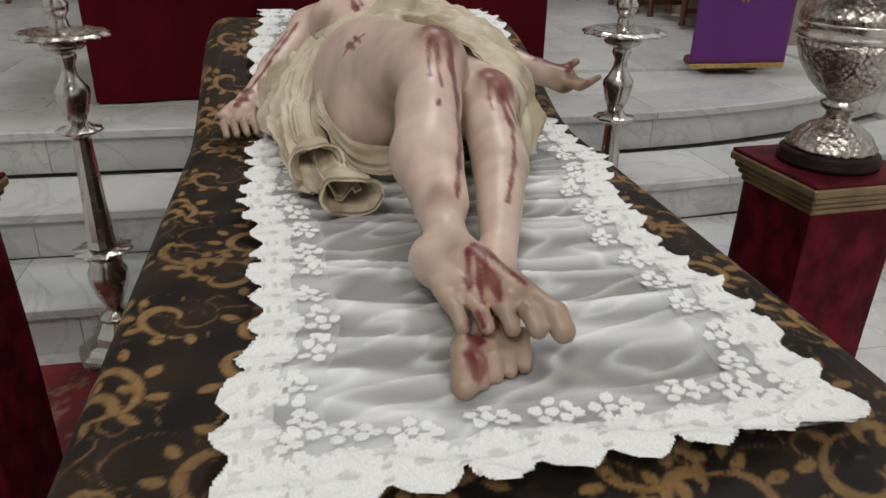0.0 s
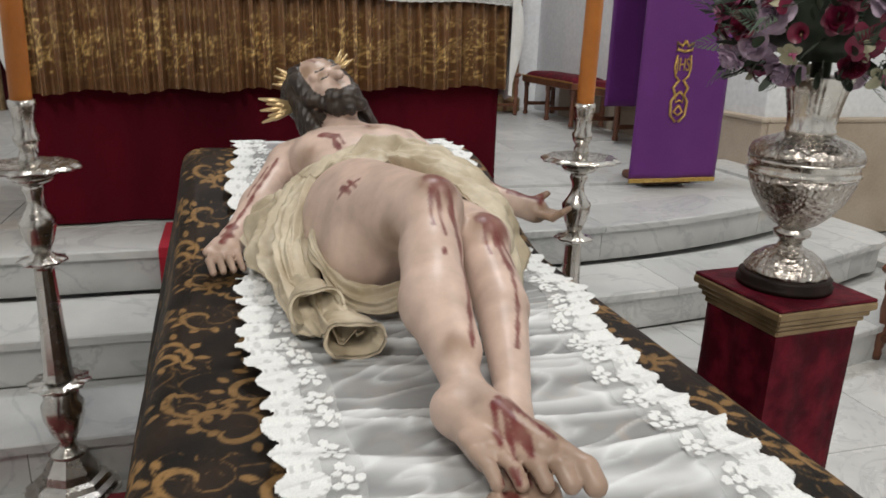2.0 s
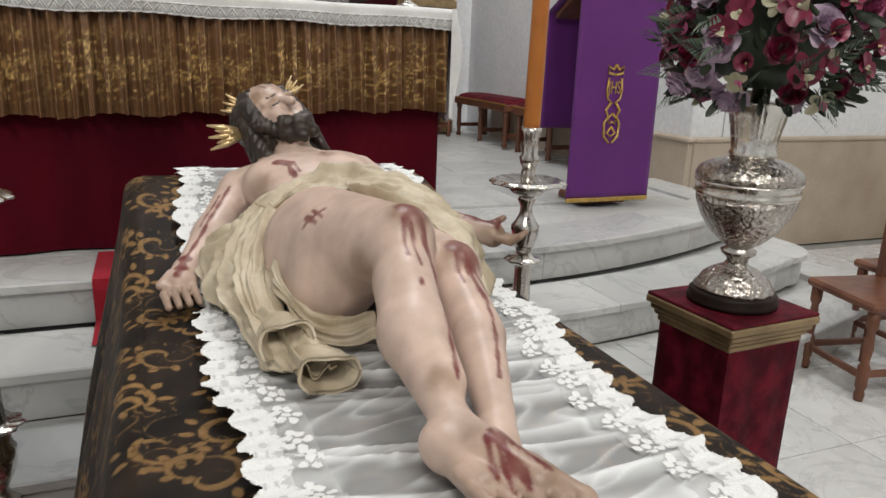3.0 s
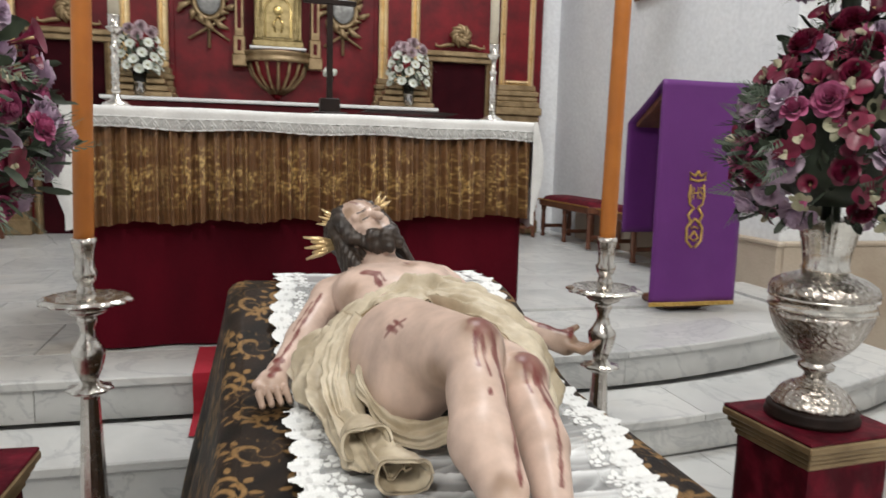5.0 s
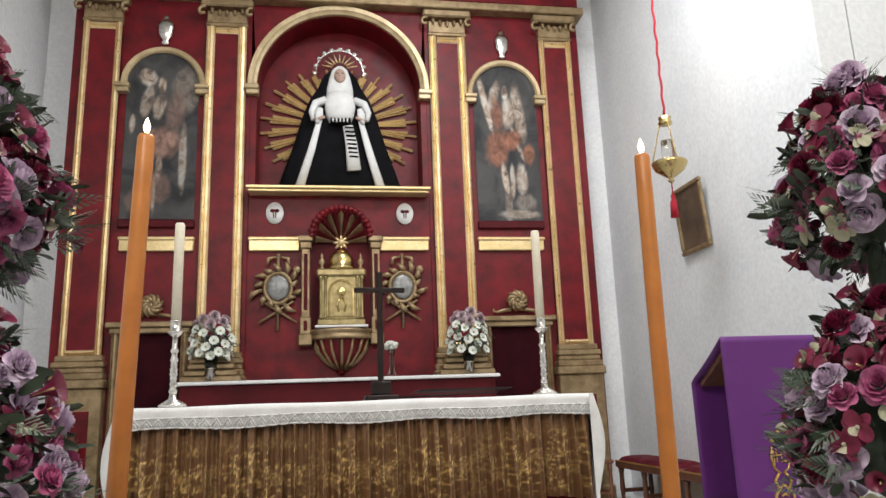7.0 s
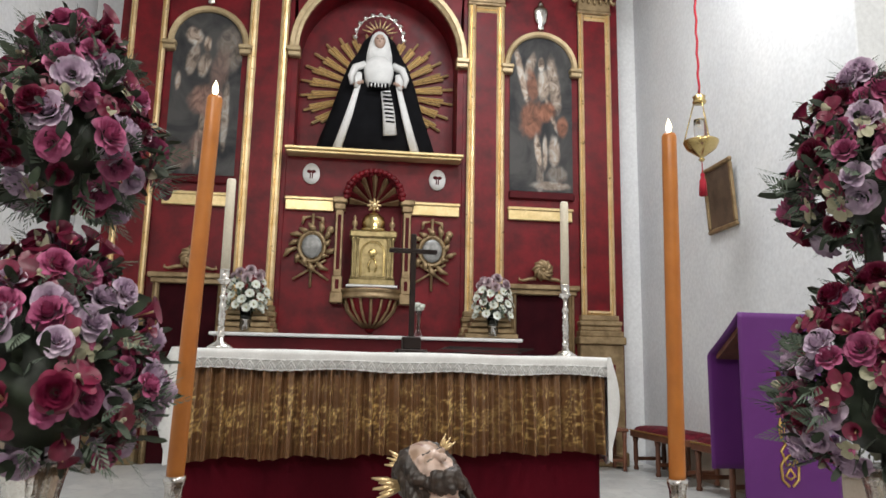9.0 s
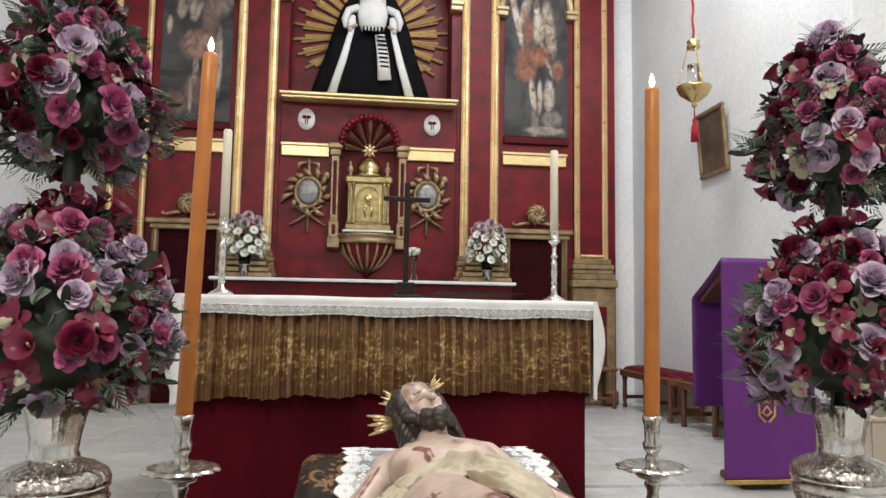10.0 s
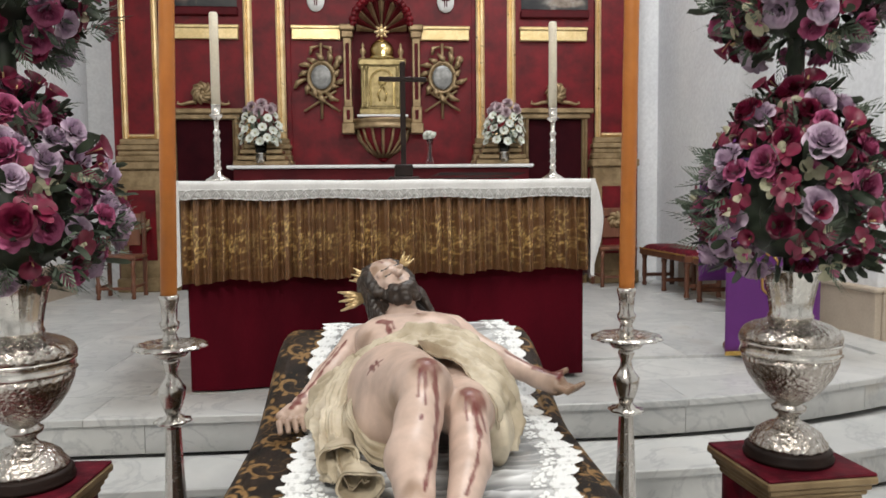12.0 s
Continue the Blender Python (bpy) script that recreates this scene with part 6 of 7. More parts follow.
def streak(path, w):
    """Coverage of a painted run, seen from above."""
    best = np.full(len(pos), 9.0)
    for p0, p1 in zip(path, path[1:]):
        a, wv = np.array(p0), np.array(p1) - np.array(p0)
        t = np.clip(((pos[:, :2] - a) @ wv) / (wv @ wv), 0, 1)
        best = np.minimum(best, np.linalg.norm(pos[:, :2] - a - t[:, None] * wv, axis=1))
    w = w * (0.8 + 0.3 * np.sin(py * 140 + px * 60))
    return sstep(w + 0.0022, w - 0.0015, best) * up_face


blood = np.zeros(len(pos))
knee = [((0.084, 1.262, 1.195), 0.021), ((0.178, 1.268, 1.13), 0.023)]
ragged = 0.006 * np.sin(pos[:, 0] * 210) * np.sin(pos[:, 1] * 170 + 1)
for c, r in knee:
    blood = np.maximum(blood, 0.85 * up_face * sstep(r + 0.009, r - 0.004, np.hypot(px - c[0], 0.8 * (py - c[1] - 0.004)) + ragged))
for path, w in ((((0.098, 1.255), (0.098, 1.19), (0.086, 1.10), (0.062, 1.00)), 0.0036), (((0.098, 1.25), (0.098, 1.19)), 0.0058), (((0.078, 1.25), (0.074, 1.18)), 0.0028), (((0.066, 1.25), (0.060, 1.20)), 0.0026), (((0.066, 1.155), (0.063, 1.145)), 0.003),
                (((0.180, 1.26), (0.184, 1.19), (0.168, 1.11), (0.138, 1.03)), 0.0034), (((0.178, 1.26), (0.182, 1.17)), 0.0062), (((0.192, 1.26), (0.196, 1.20)), 0.0032), (((0.162, 1.265), (0.160, 1.215)), 0.0028),
                (((0.060, 0.895), (0.066, 0.84), (0.070, 0.81)), 0.0065), (((0.052, 0.885), (0.040, 0.83)), 0.0050), (((0.070, 0.885), (0.096, 0.82)), 0.0050), (((0.06, 0.88), (0.052, 0.81)), 0.004),
                (((0.04, 0.79), (0.03, 0.745)), 0.012), (((-0.020, 1.905), (0.002, 1.880)), 0.0135), (((0.0, 1.88), (0.006, 1.835)), 0.008), (((0.012, 1.89), (0.020, 1.85)), 0.004), (((0.09, 1.96), (0.095, 1.93)), 0.003), (((0.15, 1.97), (0.152, 1.94)), 0.003),
                (((-0.040, 1.475), (-0.030, 1.435)), 0.0040), (((-0.046, 1.462), (-0.012, 1.445)), 0.0030), (((-0.028, 1.475), (-0.020, 1.430)), 0.0026), (((-0.125, 1.97), (-0.18, 1.87), (-0.238, 1.775)), 0.0048), (((-0.15, 1.95), (-0.20, 1.86)), 0.0026), (((-0.240, 1.77), (-0.254, 1.71)), 0.014),
                (((0.43, 1.815), (0.480, 1.76)), 0.017), (((0.35, 1.90), (0.43, 1.815)), 0.006), ((hp(0.02, 0.06, 0)[:2], hp(0.025, 0.03, 0)[:2]), 0.0025), ((hp(-0.02, 0.065, 0)[:2], hp(-0.024, 0.02, 0)[:2]), 0.0025)):
    blood = np.maximum(blood, streak(path, w))
extra = len(g.v) - len(pos)
give(statue.data, "blood", np.append(np.clip(0.95 * blood * (0.85 + 0.15 * np.sin(px * 160) * np.sin(py * 130)), 0, 1), np.zeros(extra)))
dirt_and_hollows = 0.6 * sstep(0.99, 0.80, pos[:, 1]) + 0.6 * sstep(1.74, 1.66, pos[:, 1]) * (pos[:, 0] < -0.2) + 0.8 * sstep(0.41, 0.49, pos[:, 0])
for c, r in knee:
    dirt_and_hollows += 0.6 * sstep(r + 0.030, r, np.linalg.norm(pos - np.array(c), axis=1))
dirt_and_hollows += 0.42 * sstep(2.06, 2.12, pos[:, 1])
# Eye sockets and mouth are darkened as shaded hollows; other spots are brown paint.
for c, r in ((hp(-0.026, 0.012, 0.056), 0.012), (hp(0.026, 0.012, 0.056), 0.012), (hp(0, -0.032, 0.065), 0.010), (hp(-0.04, 0.055, 0.04), 0.018), (hp(0.04, 0.055, 0.04), 0.018), ((0.012, 1.300, 1.100), 0.030), ((-0.04, 1.99, 1.17), 0.035), ((0.10, 1.93, 1.19), 0.022), ((-0.075, 1.87, 1.13), 0.04), ((0.045, 1.01, 1.03), 0.02)):
    dirt_and_hollows += 0.55 * sstep(r * 1.5, r * 0.5, np.linalg.norm(pos - np.array(c), axis=1) + 0.4 * ragged)
sm = np.sin(px * 37 + 2 * np.sin(py * 19)) * np.sin(py * 43 + 3 * np.sin(px * 29)) + 0.6 * np.sin(px * 91 + py * 77) * np.sin(py * 113 - px * 67)
dirt_and_hollows += 0.16 * np.clip(sm, 0, 1)
give(statue.data, "dirt_and_hollows", np.append(np.clip(dirt_and_hollows, 0, 0.85), np.zeros(extra)))

for m, sz in ((Matrix.Translation((-0.075, 2.135, 1.222)) @ Matrix.Rotation(radians(-97), 4, "Y"), 0.74), (Matrix.Translation((-0.062, 2.150, 1.282)) @ Matrix.Rotation(radians(-72), 4, "Y"), 0.52), (Matrix.Translation((0.045, 2.165, 1.318)) @ Matrix.Rotation(radians(38), 4, "Y"), 0.46)):
    g = Geo()
    for k in range(5):
        o = (k - 2) * 0.014
        ln = 0.085 if k % 2 else 0.11
        g.tube([(o * 0.5, 0, 0.0), (o, -0.004, ln * 0.5), (o * 1.5, 0, ln)], [0.006, 0.011, 0.003], 6)
    for k in range(4):
        g.ball(((k - 1.5) * 0.013, -0.006, 0.03 + 0.01 * (k % 2)), 0.008, 6, 5)
    ob = solid("halo_ray", g, GOLD, "small gilded fan-shaped ray fixed at the figure's head", "halo ray", "gilded rays at the head")
    ob.matrix_world = m @ Matrix.Diagonal((sz, sz, sz, 1))

# ---- tall candlesticks before the steps ----


def scallop_wob(n, amp):
    return lambda a, i, z: 1 + amp * math.cos(n * a)


def floor_candle(x, y, lean, burnt):
    c = thing("floor_candlestick", (x, y, 0.0), "tall silver floor candlestick holding a lit amber candle", "candlestick", "candlesticks beside the bier")
    def zm(prof):
        """Heights of the turned sections along the stick."""
        return [(r, float(np.interp(z, [0, 0.27, 0.48, 0.885, 1.11, 1.285, 3.285], [0, 0.165, 0.385, 0.765, 1.035, 1.215, 3.215]))) for r, z in prof]
    g = Geo()
    g.lathe(zm([(0.14, 0.0), (0.14, 0.03), (0.12, 0.035), (0.135, 0.06), (0.115, 0.075), (0.105, 0.10), (0.085, 0.11), (0.078, 0.15), (0.06, 0.20), (0.05, 0.23)]), 8, smooth=False)
    part("base", g, SILVER_PLAIN, c, "stepped octagonal silver base")
    part("lower_knop", Geo().lathe(zm([(0.05, 0.23), (0.056, 0.24), (0.05, 0.255), (0.03, 0.27), (0.024, 0.29), (0.045, 0.33), (0.058, 0.37), (0.06, 0.41), (0.048, 0.43), (0.05, 0.45), (0.036, 0.46)]), 20), SILVER_PLAIN, c)
    part("lower_collar", Geo().lathe(zm([(0.03, 0.455), (0.05, 0.462), (0.083, 0.478), (0.083, 0.484), (0.05, 0.482), (0.03, 0.50)]), 40, wob=scallop_wob(10, 0.08)), SILVER, c, "leaf-edged collar")
    part("shaft", Geo().lathe(zm([(0.045, 0.495), (0.042, 0.51), (0.040, 0.52), (0.027, 0.86), (0.031, 0.87)]), 12, smooth=False), SILVER_PLAIN, c, "plain faceted tapering shaft")
    part("middle_collar", Geo().lathe(zm([(0.026, 0.865), (0.04, 0.872), (0.062, 0.885), (0.062, 0.89), (0.035, 0.895), (0.022, 0.91)]), 40, wob=scallop_wob(9, 0.07)), SILVER, c)
    part("upper_knop", Geo().lathe(zm([(0.022, 0.905), (0.036, 0.935), (0.046, 0.965), (0.048, 0.985), (0.034, 1.0), (0.022, 1.02), (0.02, 1.04), (0.03, 1.06), (0.024, 1.075)]), 20), SILVER_PLAIN, c)
    part("under_dish", Geo().lathe(zm([(0.024, 1.07), (0.05, 1.078), (0.06, 1.088), (0.04, 1.094), (0.02, 1.10)]), 24), SILVER_PLAIN, c)
    g = Geo()
    g.lathe(zm([(0.02, 1.095), (0.07, 1.098), (0.108, 1.112), (0.122, 1.106), (0.122, 1.111), (0.105, 1.120), (0.06, 1.108), (0.02, 1.11)]), 60, wob=lambda a, i, z: 1 + (0.13 * abs(math.cos(6 * a)) - 0.06 if 0 < i < 7 else 0))
    part("drip_pan", g, SILVER, c, "wide drip pan with a scalloped edge")
    part("socket", Geo().lathe(zm([(0.02, 1.105), (0.028, 1.12), (0.024, 1.145), (0.02, 1.155), (0.03, 1.17), (0.034, 1.19), (0.026, 1.20), (0.028, 1.25), (0.034, 1.27), (0.034, 1.285), (0.02, 1.286)]), 20), SILVER_PLAIN, c)
    H = burnt + 0.07
    cd = part("candle", Geo().lathe(zm([(0.0275, 1.28)] + [(0.0275 - 0.0015 * k / 8 + 0.0006 * (k % 2), 1.30 + (H - 1.31) * k / 8) for k in range(9)] + [(0.022, H), (0.004, H - 0.006)]), 20, m=Matrix.Translation((0, 0, 1.21)) @ Matrix.Rotation(lean, 4, "Y") @ Matrix.Translation((0, 0, -1.21))), WAX_ORANGE, c, "slightly leaning amber wax candle")
    tipx = math.sin(lean) * (H - 1.28)
    part("wick", Geo().tube([(tipx, 0, H - 0.08), (tipx, 0, H - 0.058)], 0.002, 5), BLACK_CLOTH, cd)
    part("flame", Geo().lathe(zm([(0.003, H + 0.004), (0.0095, H + 0.016), (0.011, H + 0.026), (0.007, H + 0.042), (0.001, H + 0.058)]), 12, m=Matrix.Translation((tipx, 0, 0))), FLAME, cd, "small bright flame")


floor_candle(-0.765, 2.37, 0.026, 2.47)
floor_candle(0.865, 2.325, 0.012, 2.42)

# ---- pedestals, urns and flowers ----


def pedestal(x, y, turn):
    p = thing("pedestal", (x, y, 0), "velvet-covered crimson pedestal with a gilt moulded top", "pedestal", "pedestals for the urns")
    p.rotation_euler = (0, 0, turn)
    p.scale = (0.9, 0.9, 1.0)
    g = Geo()

    def wrap(u, v):
        q = u * 4
        k = min(int(q), 3)
        f = q - k
        cs = [(-1, -1), (1, -1), (1, 1), (-1, 1), (-1, -1)]
        w = 0.128 + 0.010 * (1 - v) + 0.003 * math.sin(u * 60 + v * 5)
        return (cs[k][0] + (cs[k + 1][0] - cs[k][0]) * f) * w, (cs[k][1] + (cs[k + 1][1] - cs[k][1]) * f) * w, 0.004 + 0.80 * v
    g.grid(64, 10, wrap)
    part("velvet_cover", g, CRUSHED, p, "crushed crimson velvet")
    g = Geo()
    for z0, z1, w in ((0.795, 0.812, 0.134), (0.812, 0.826, 0.142), (0.826, 0.842, 0.150), (0.842, 0.862, 0.160)):
        g.box(-w, -w, z0, w, w, z1, 0.004)
    part("gilt_moulding", g, GOLD_DULL, p, "stepped gilt moulding")
    part("top", Geo().box(-0.158, -0.158, 0.862, 0.158, 0.158, 0.870, 0.003), CRUSHED, p, "velvet-lined top")
    return p


def urn(x, y, z, turn):
    u = thing("flower_urn", (x, y, z), "embossed silver urn on a round dark wooden base", "urn", "urns on the pedestals")
    u.rotation_euler = (0, 0, turn)
    u.scale = (0.88, 0.88, 0.87)
    part("wooden_base", Geo().lathe([(0.12, 0.0), (0.122, 0.012), (0.114, 0.02), (0.118, 0.03), (0.108, 0.038)], 36), WOOD_BLACK, u, "dark turned wood")
    part("foot", Geo().lathe([(0.106, 0.038), (0.106, 0.048), (0.098, 0.056), (0.088, 0.075), (0.062, 0.095), (0.034, 0.108), (0.028, 0.12)], 48, wob=lambda a, i, zz: 1 + 0.012 * math.cos(16 * a)), SILVER_CHASED, u)
    part("stem", Geo().lathe([(0.028, 0.118), (0.03, 0.13), (0.045, 0.14), (0.047, 0.152), (0.034, 0.16), (0.034, 0.165)], 32), SILVER_PLAIN, u)
    part("bowl", Geo().lathe([(0.034, 0.163), (0.055, 0.175), (0.085, 0.205), (0.112, 0.245), (0.128, 0.285), (0.131, 0.305)], 64, wob=lambda a, i, zz: 1 + 0.02 * math.cos(20 * a) * (1 - i / 6)), SILVER_CHASED, u, "fluted embossed bowl")
    part("band", Geo().lathe([(0.131, 0.305), (0.138, 0.312), (0.134, 0.318), (0.132, 0.335), (0.138, 0.342), (0.136, 0.348)], 48), SILVER, u)
    part("shoulder", Geo().lathe([(0.136, 0.348), (0.137, 0.36), (0.128, 0.38), (0.105, 0.395), (0.075, 0.405), (0.06, 0.412)], 64, wob=lambda a, i, zz: 1 + 0.015 * math.cos(14 * a)), SILVER_CHASED, u, "embossed leafy shoulder")
    part("neck", Geo().lathe([(0.058, 0.410), (0.062, 0.42), (0.056, 0.43), (0.060, 0.47), (0.070, 0.52), (0.078, 0.545), (0.083, 0.55), (0.083, 0.557), (0.06, 0.556)], 64, wob=lambda a, i, zz: 1 + (0.035 * math.cos(24 * a) if 2 < i < 6 else 0)), SILVER, u, "fluted flaring neck")
    return u


def petal(g, w, ln, cup, curl, m, mi=0, nu=4, nv=4):
    def fn(u, v):
        a = (u - 0.5) * 2
        wid = w * math.sin(math.pi * min(0.10 + 0.66 * v, 1)) ** 0.75
        return a * wid, ln * v - 0.15 * ln * a * a * v, cup * (a * a) * wid + curl * v * v
    g.grid(nu, nv, fn, mi, True, m)


def rose_mesh(name, material, size):
    g = Geo()
    r = random.Random(len(name))
    for layer, (n, tilt, ln, w) in enumerate(((3, 98, 0.62, 0.20), (4, 92, 0.64, 0.30), (5, 84, 0.64, 0.42), (6, 72, 0.66, 0.50), (6, 54, 0.66, 0.56), (6, 30, 0.60, 0.56))):
        for k in range(n):
            a = 2 * math.pi * k / n + layer * 0.7 + r.uniform(-0.15, 0.15)
            rr = 0.07 + 0.075 * layer
            m = Matrix.Rotation(a, 4, "Z") @ Matrix.Translation((0, rr, 0.34 - 0.075 * layer)) @ Matrix.Rotation(radians(tilt), 4, "X")
            petal(g, w, ln, 0.55, -0.10 - 0.035 * layer, m)
    g.ball((0, 0, 0.52), (0.13, 0.13, 0.22), 8, 6)
    g.v = [(x * size, y * size, z * size) for x, y, z in g.v]
    return g.mesh(name, material, recalc=False)


def orchid_mesh(name, material, lip, size):
    g = Geo()
    for a in (90, 215, 325):
        petal(g, 0.30, 0.95, 0.25, -0.12, Matrix.Rotation(radians(a - 90), 4, "Z") @ Matrix.Rotation(radians(12), 4, "X"))
    for a in (15, 165):
        petal(g, 0.46, 0.95, 0.25, -0.1, Matrix.Rotation(radians(a - 90), 4, "Z") @ Matrix.Translation((0, 0, 0.05)) @ Matrix.Rotation(radians(16), 4, "X"))
    petal(g, 0.28, 0.55, -0.9, 0.22, Matrix.Rotation(radians(180), 4, "Z") @ Matrix.Translation((0, 0, 0.14)) @ Matrix.Rotation(radians(25), 4, "X"), 1)
    g.ball((0, 0, 0.2), 0.12, 8, 6, 1)
    g.v = [(x * size, y * size, z * size) for x, y, z in g.v]
    return g.mesh(name, [material, lip], recalc=False)


def calla_mesh(name, material, size):
    g = Geo()

    def fn(u, v):
        a = 2 * math.pi * u * 0.92
        rr = 0.06 + 0.42 * v ** 2.2 * (1.0 + 0.5 * math.cos(a - 3.0))
        return rr * math.cos(a), rr * math.sin(a), 1.0 * v - 0.12 * v ** 6
    g.grid(14, 7, fn)
    g.tube([(0, 0, 0.1), (0, 0, 0.75)], [0.06, 0.04], 6, 1)
    g.v = [(x * size, y * size, z * size) for x, y, z in g.v]
    return g.mesh(name, [material, GOLD_PALE], recalc=False)


ROSES = [rose_mesh("lilac_rose", LILAC, 0.040), rose_mesh("magenta_carnation", MAGENTA, 0.035), rose_mesh("burgundy_rose", BURGUNDY, 0.034)]
ORCHID = orchid_mesh("burgundy_orchid", BURGUNDY, CREAM_PETAL, 0.043)
PALE_ORCHID = orchid_mesh("pale_orchid", CREAM_PETAL, MAGENTA, 0.034)
CALLA = calla_mesh("calla_lily", BURGUNDY, 0.052)
BLOOMS = [("rose", ROSES[0], 0.17), ("carnation", ROSES[1], 0.22), ("rose", ROSES[2], 0.11), ("orchid", ORCHID, 0.28), ("pale_orchid", PALE_ORCHID, 0.12), ("calla_lily", CALLA, 0.10)]


def tier_radius(t, lower):
    """Outline of a tier, t from bottom to top."""
    if lower:
        return 0.245 * (1 - (max(0.0, t - 0.22) / 0.80) ** 1.7) ** 0.6 if t > 0.22 else 0.245 * (0.55 + 0.45 * math.sin(t / 0.22 * math.pi / 2))
    return 0.208 * (1 - (max(0.0, t - 0.25) / 0.79) ** 1.3) ** 0.75 if t > 0.25 else 0.208 * (0.5 + 0.5 * math.sin(t / 0.25 * math.pi / 2))


def arrangement(x, y, z, turn, seed):
    r = random.Random(seed)
    f = thing("flower_arrangement", (x, y, z), "two-tier arrangement of burgundy orchids, lilac roses and ferns", "flowers", "flowers in the urns")
    f.rotation_euler = (0, 0, turn)
    f.scale = (0.93, 0.93, 1.0)
    leaves, ferns = Geo(), Geo()
    core = Geo()
    core.tube([(0, 0, -0.06), (0, 0, 0.92)], 0.022, 8)
    part("stem", core, LEAF, f, "dark leafy centre stem")
    for lower, zb, h, n in ((True, 0.0, 0.45, 168), (False, 0.535, 0.42, 146)):
        fill = Geo()
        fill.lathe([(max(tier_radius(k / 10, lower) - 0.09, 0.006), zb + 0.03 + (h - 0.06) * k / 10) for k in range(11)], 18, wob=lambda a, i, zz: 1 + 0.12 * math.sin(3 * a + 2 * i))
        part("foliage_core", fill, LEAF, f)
        for k in range(n):
            t = (k + 0.5) / n
            t = t ** 0.85
            a = k * 2.39996 + r.uniform(-0.25, 0.25)
            rr = tier_radius(t, lower) + r.uniform(-0.055, 0.018)
            dz = (tier_radius(min(t + 0.04, 1.0), lower) - tier_radius(max(t - 0.04, 0), lower)) / (0.08 * h)
            nrm = Vector((math.cos(a), math.sin(a), -dz * 0.8 + r.uniform(-0.3, 0.3))).normalized()
            p = Vector((rr * math.cos(a), rr * math.sin(a), zb + h * t))
            q = r.random()
            acc = 0
            for nm, me, w in BLOOMS:
                acc += w
                if q <= acc:
                    break
            s = r.uniform(0.8, 1.2)
            m = Matrix.Translation(p) @ nrm.to_track_quat("Z", "Y").to_matrix().to_4x4() @ Matrix.Rotation(r.uniform(0, 6.28), 4, "Z") @ Matrix.Rotation(r.uniform(-0.35, 0.35), 4, "X") @ Matrix.Diagonal((s, s, s, 1))
            part(nm, me, None, f, m=m)
        for k in range(620):
            t = r.random()
            a = r.uniform(0, 6.28)
            rr = tier_radius(t, lower) + r.uniform(-0.08, 0.01)
            out = Vector((math.cos(a), math.sin(a), r.uniform(-0.6, 0.7) - (0.7 if t < 0.12 else 0))).normalized()
            p = Vector((rr * math.cos(a), rr * math.sin(a), zb + h * t))
            q = out.to_track_quat("Y", "Z").to_matrix().to_4x4()
            m = Matrix.Translation(p) @ q @ Matrix.Rotation(r.uniform(0, 6.28), 4, "Y")
            if k % 4:
                petal(leaves, r.uniform(0.006, 0.011), r.uniform(0.035, 0.065), 0.3, r.uniform(-0.02, 0.02), m, 0, 2, 3)
            else:
                ln = r.uniform(0.05, 0.09)
                for j in range(7):
                    v = j / 6
                    for sd in (-1, 1):
                        ferns.add([(0, ln * v, 0), (sd * 0.022 * (1.1 - v), ln * v + 0.018, 0.004), (sd * 0.018 * (1.1 - v), ln * v + 0.026, 0.006)], [(0, 1, 2)], 0, False, m)
                ferns.add([(-0.001, 0, 0), (0.001, 0, 0), (0, ln, 0)], [(0, 1, 2)], 0, False, m)
    part("leaves", leaves, LEAF, f, recalc=False)["kind"] = "stuff"
    part("fern", ferns, FERN, f, recalc=False)["kind"] = "stuff"
    return f


for x, y, turn, seed in ((1.02, 1.525, 0.07, 4), (-0.868, 1.55, -0.05, 9)):
    pedestal(x, y, turn)
    urn(x, y, 0.871, turn)
    arrangement(x, y, 1.355, turn, seed)

# ---- lectern ----
le = thing("lectern", (2.36, 4.28, FL), "lectern covered by a purple cloth with gold emblem", "lectern")
part("post", Geo().box(-0.08, -0.10, 0.05, 0.10, 0.04, 1.20, 0.01), WOOD_BROWN, le, "brown wooden post")
part("foot", Geo().box(-0.15, -0.18, 0.0, 0.20, 0.10, 0.05, 0.012), WOOD_BROWN, le)
g = Geo()


def drape(u, v):
    x = -0.295 + 0.60 * u
    if v < 0.6:
        q = v / 0.6
        return x, -0.25 + 0.006 * math.sin(u * 9 + 1) * (1 - q), 0.05 + 1.36 * q
    if v < 0.78:
        q = (v - 0.6) / 0.18
        return x, -0.25 + 0.40 * q, 1.41 - 0.24 * q - 0.01 * math.sin(q * math.pi)
    q = (v - 0.78) / 0.22
    return x, 0.15 + 0.01 * math.sin(u * 8), 1.17 - 0.72 * q


g.grid(18, 60, drape)
dp = part("purple_cloth", g, PURPLE, le, "smooth purple satin cloth", recalc=False)
sol = dp.modifiers.new("thick", "SOLIDIFY")
sol.thickness = 0.006
part("reading_board", Geo().box(-0.25, -0.20, -0.02, 0.25, 0.20, 0.010, 0.004, m=Matrix.Translation((0, -0.05, 1.255)) @ Matrix.Rotation(radians(-31), 4, "X")), WOOD_BROWN, le)
part("gold_fringe", Geo().box(-0.297, -0.258, 0.03, 0.307, -0.242, 0.056, 0.003), GOLD_THREAD, le, "gold braid hem")
cu = bpy.data.curves.new("monogram", "FONT")
cu.body, cu.size, cu.extrude, cu.align_x = "JHS", 0.085, 0.002, "CENTER"
tmp = bpy.data.objects.new("tmp", cu)
scene.collection.objects.link(tmp)
bpy.context.view_layer.update()
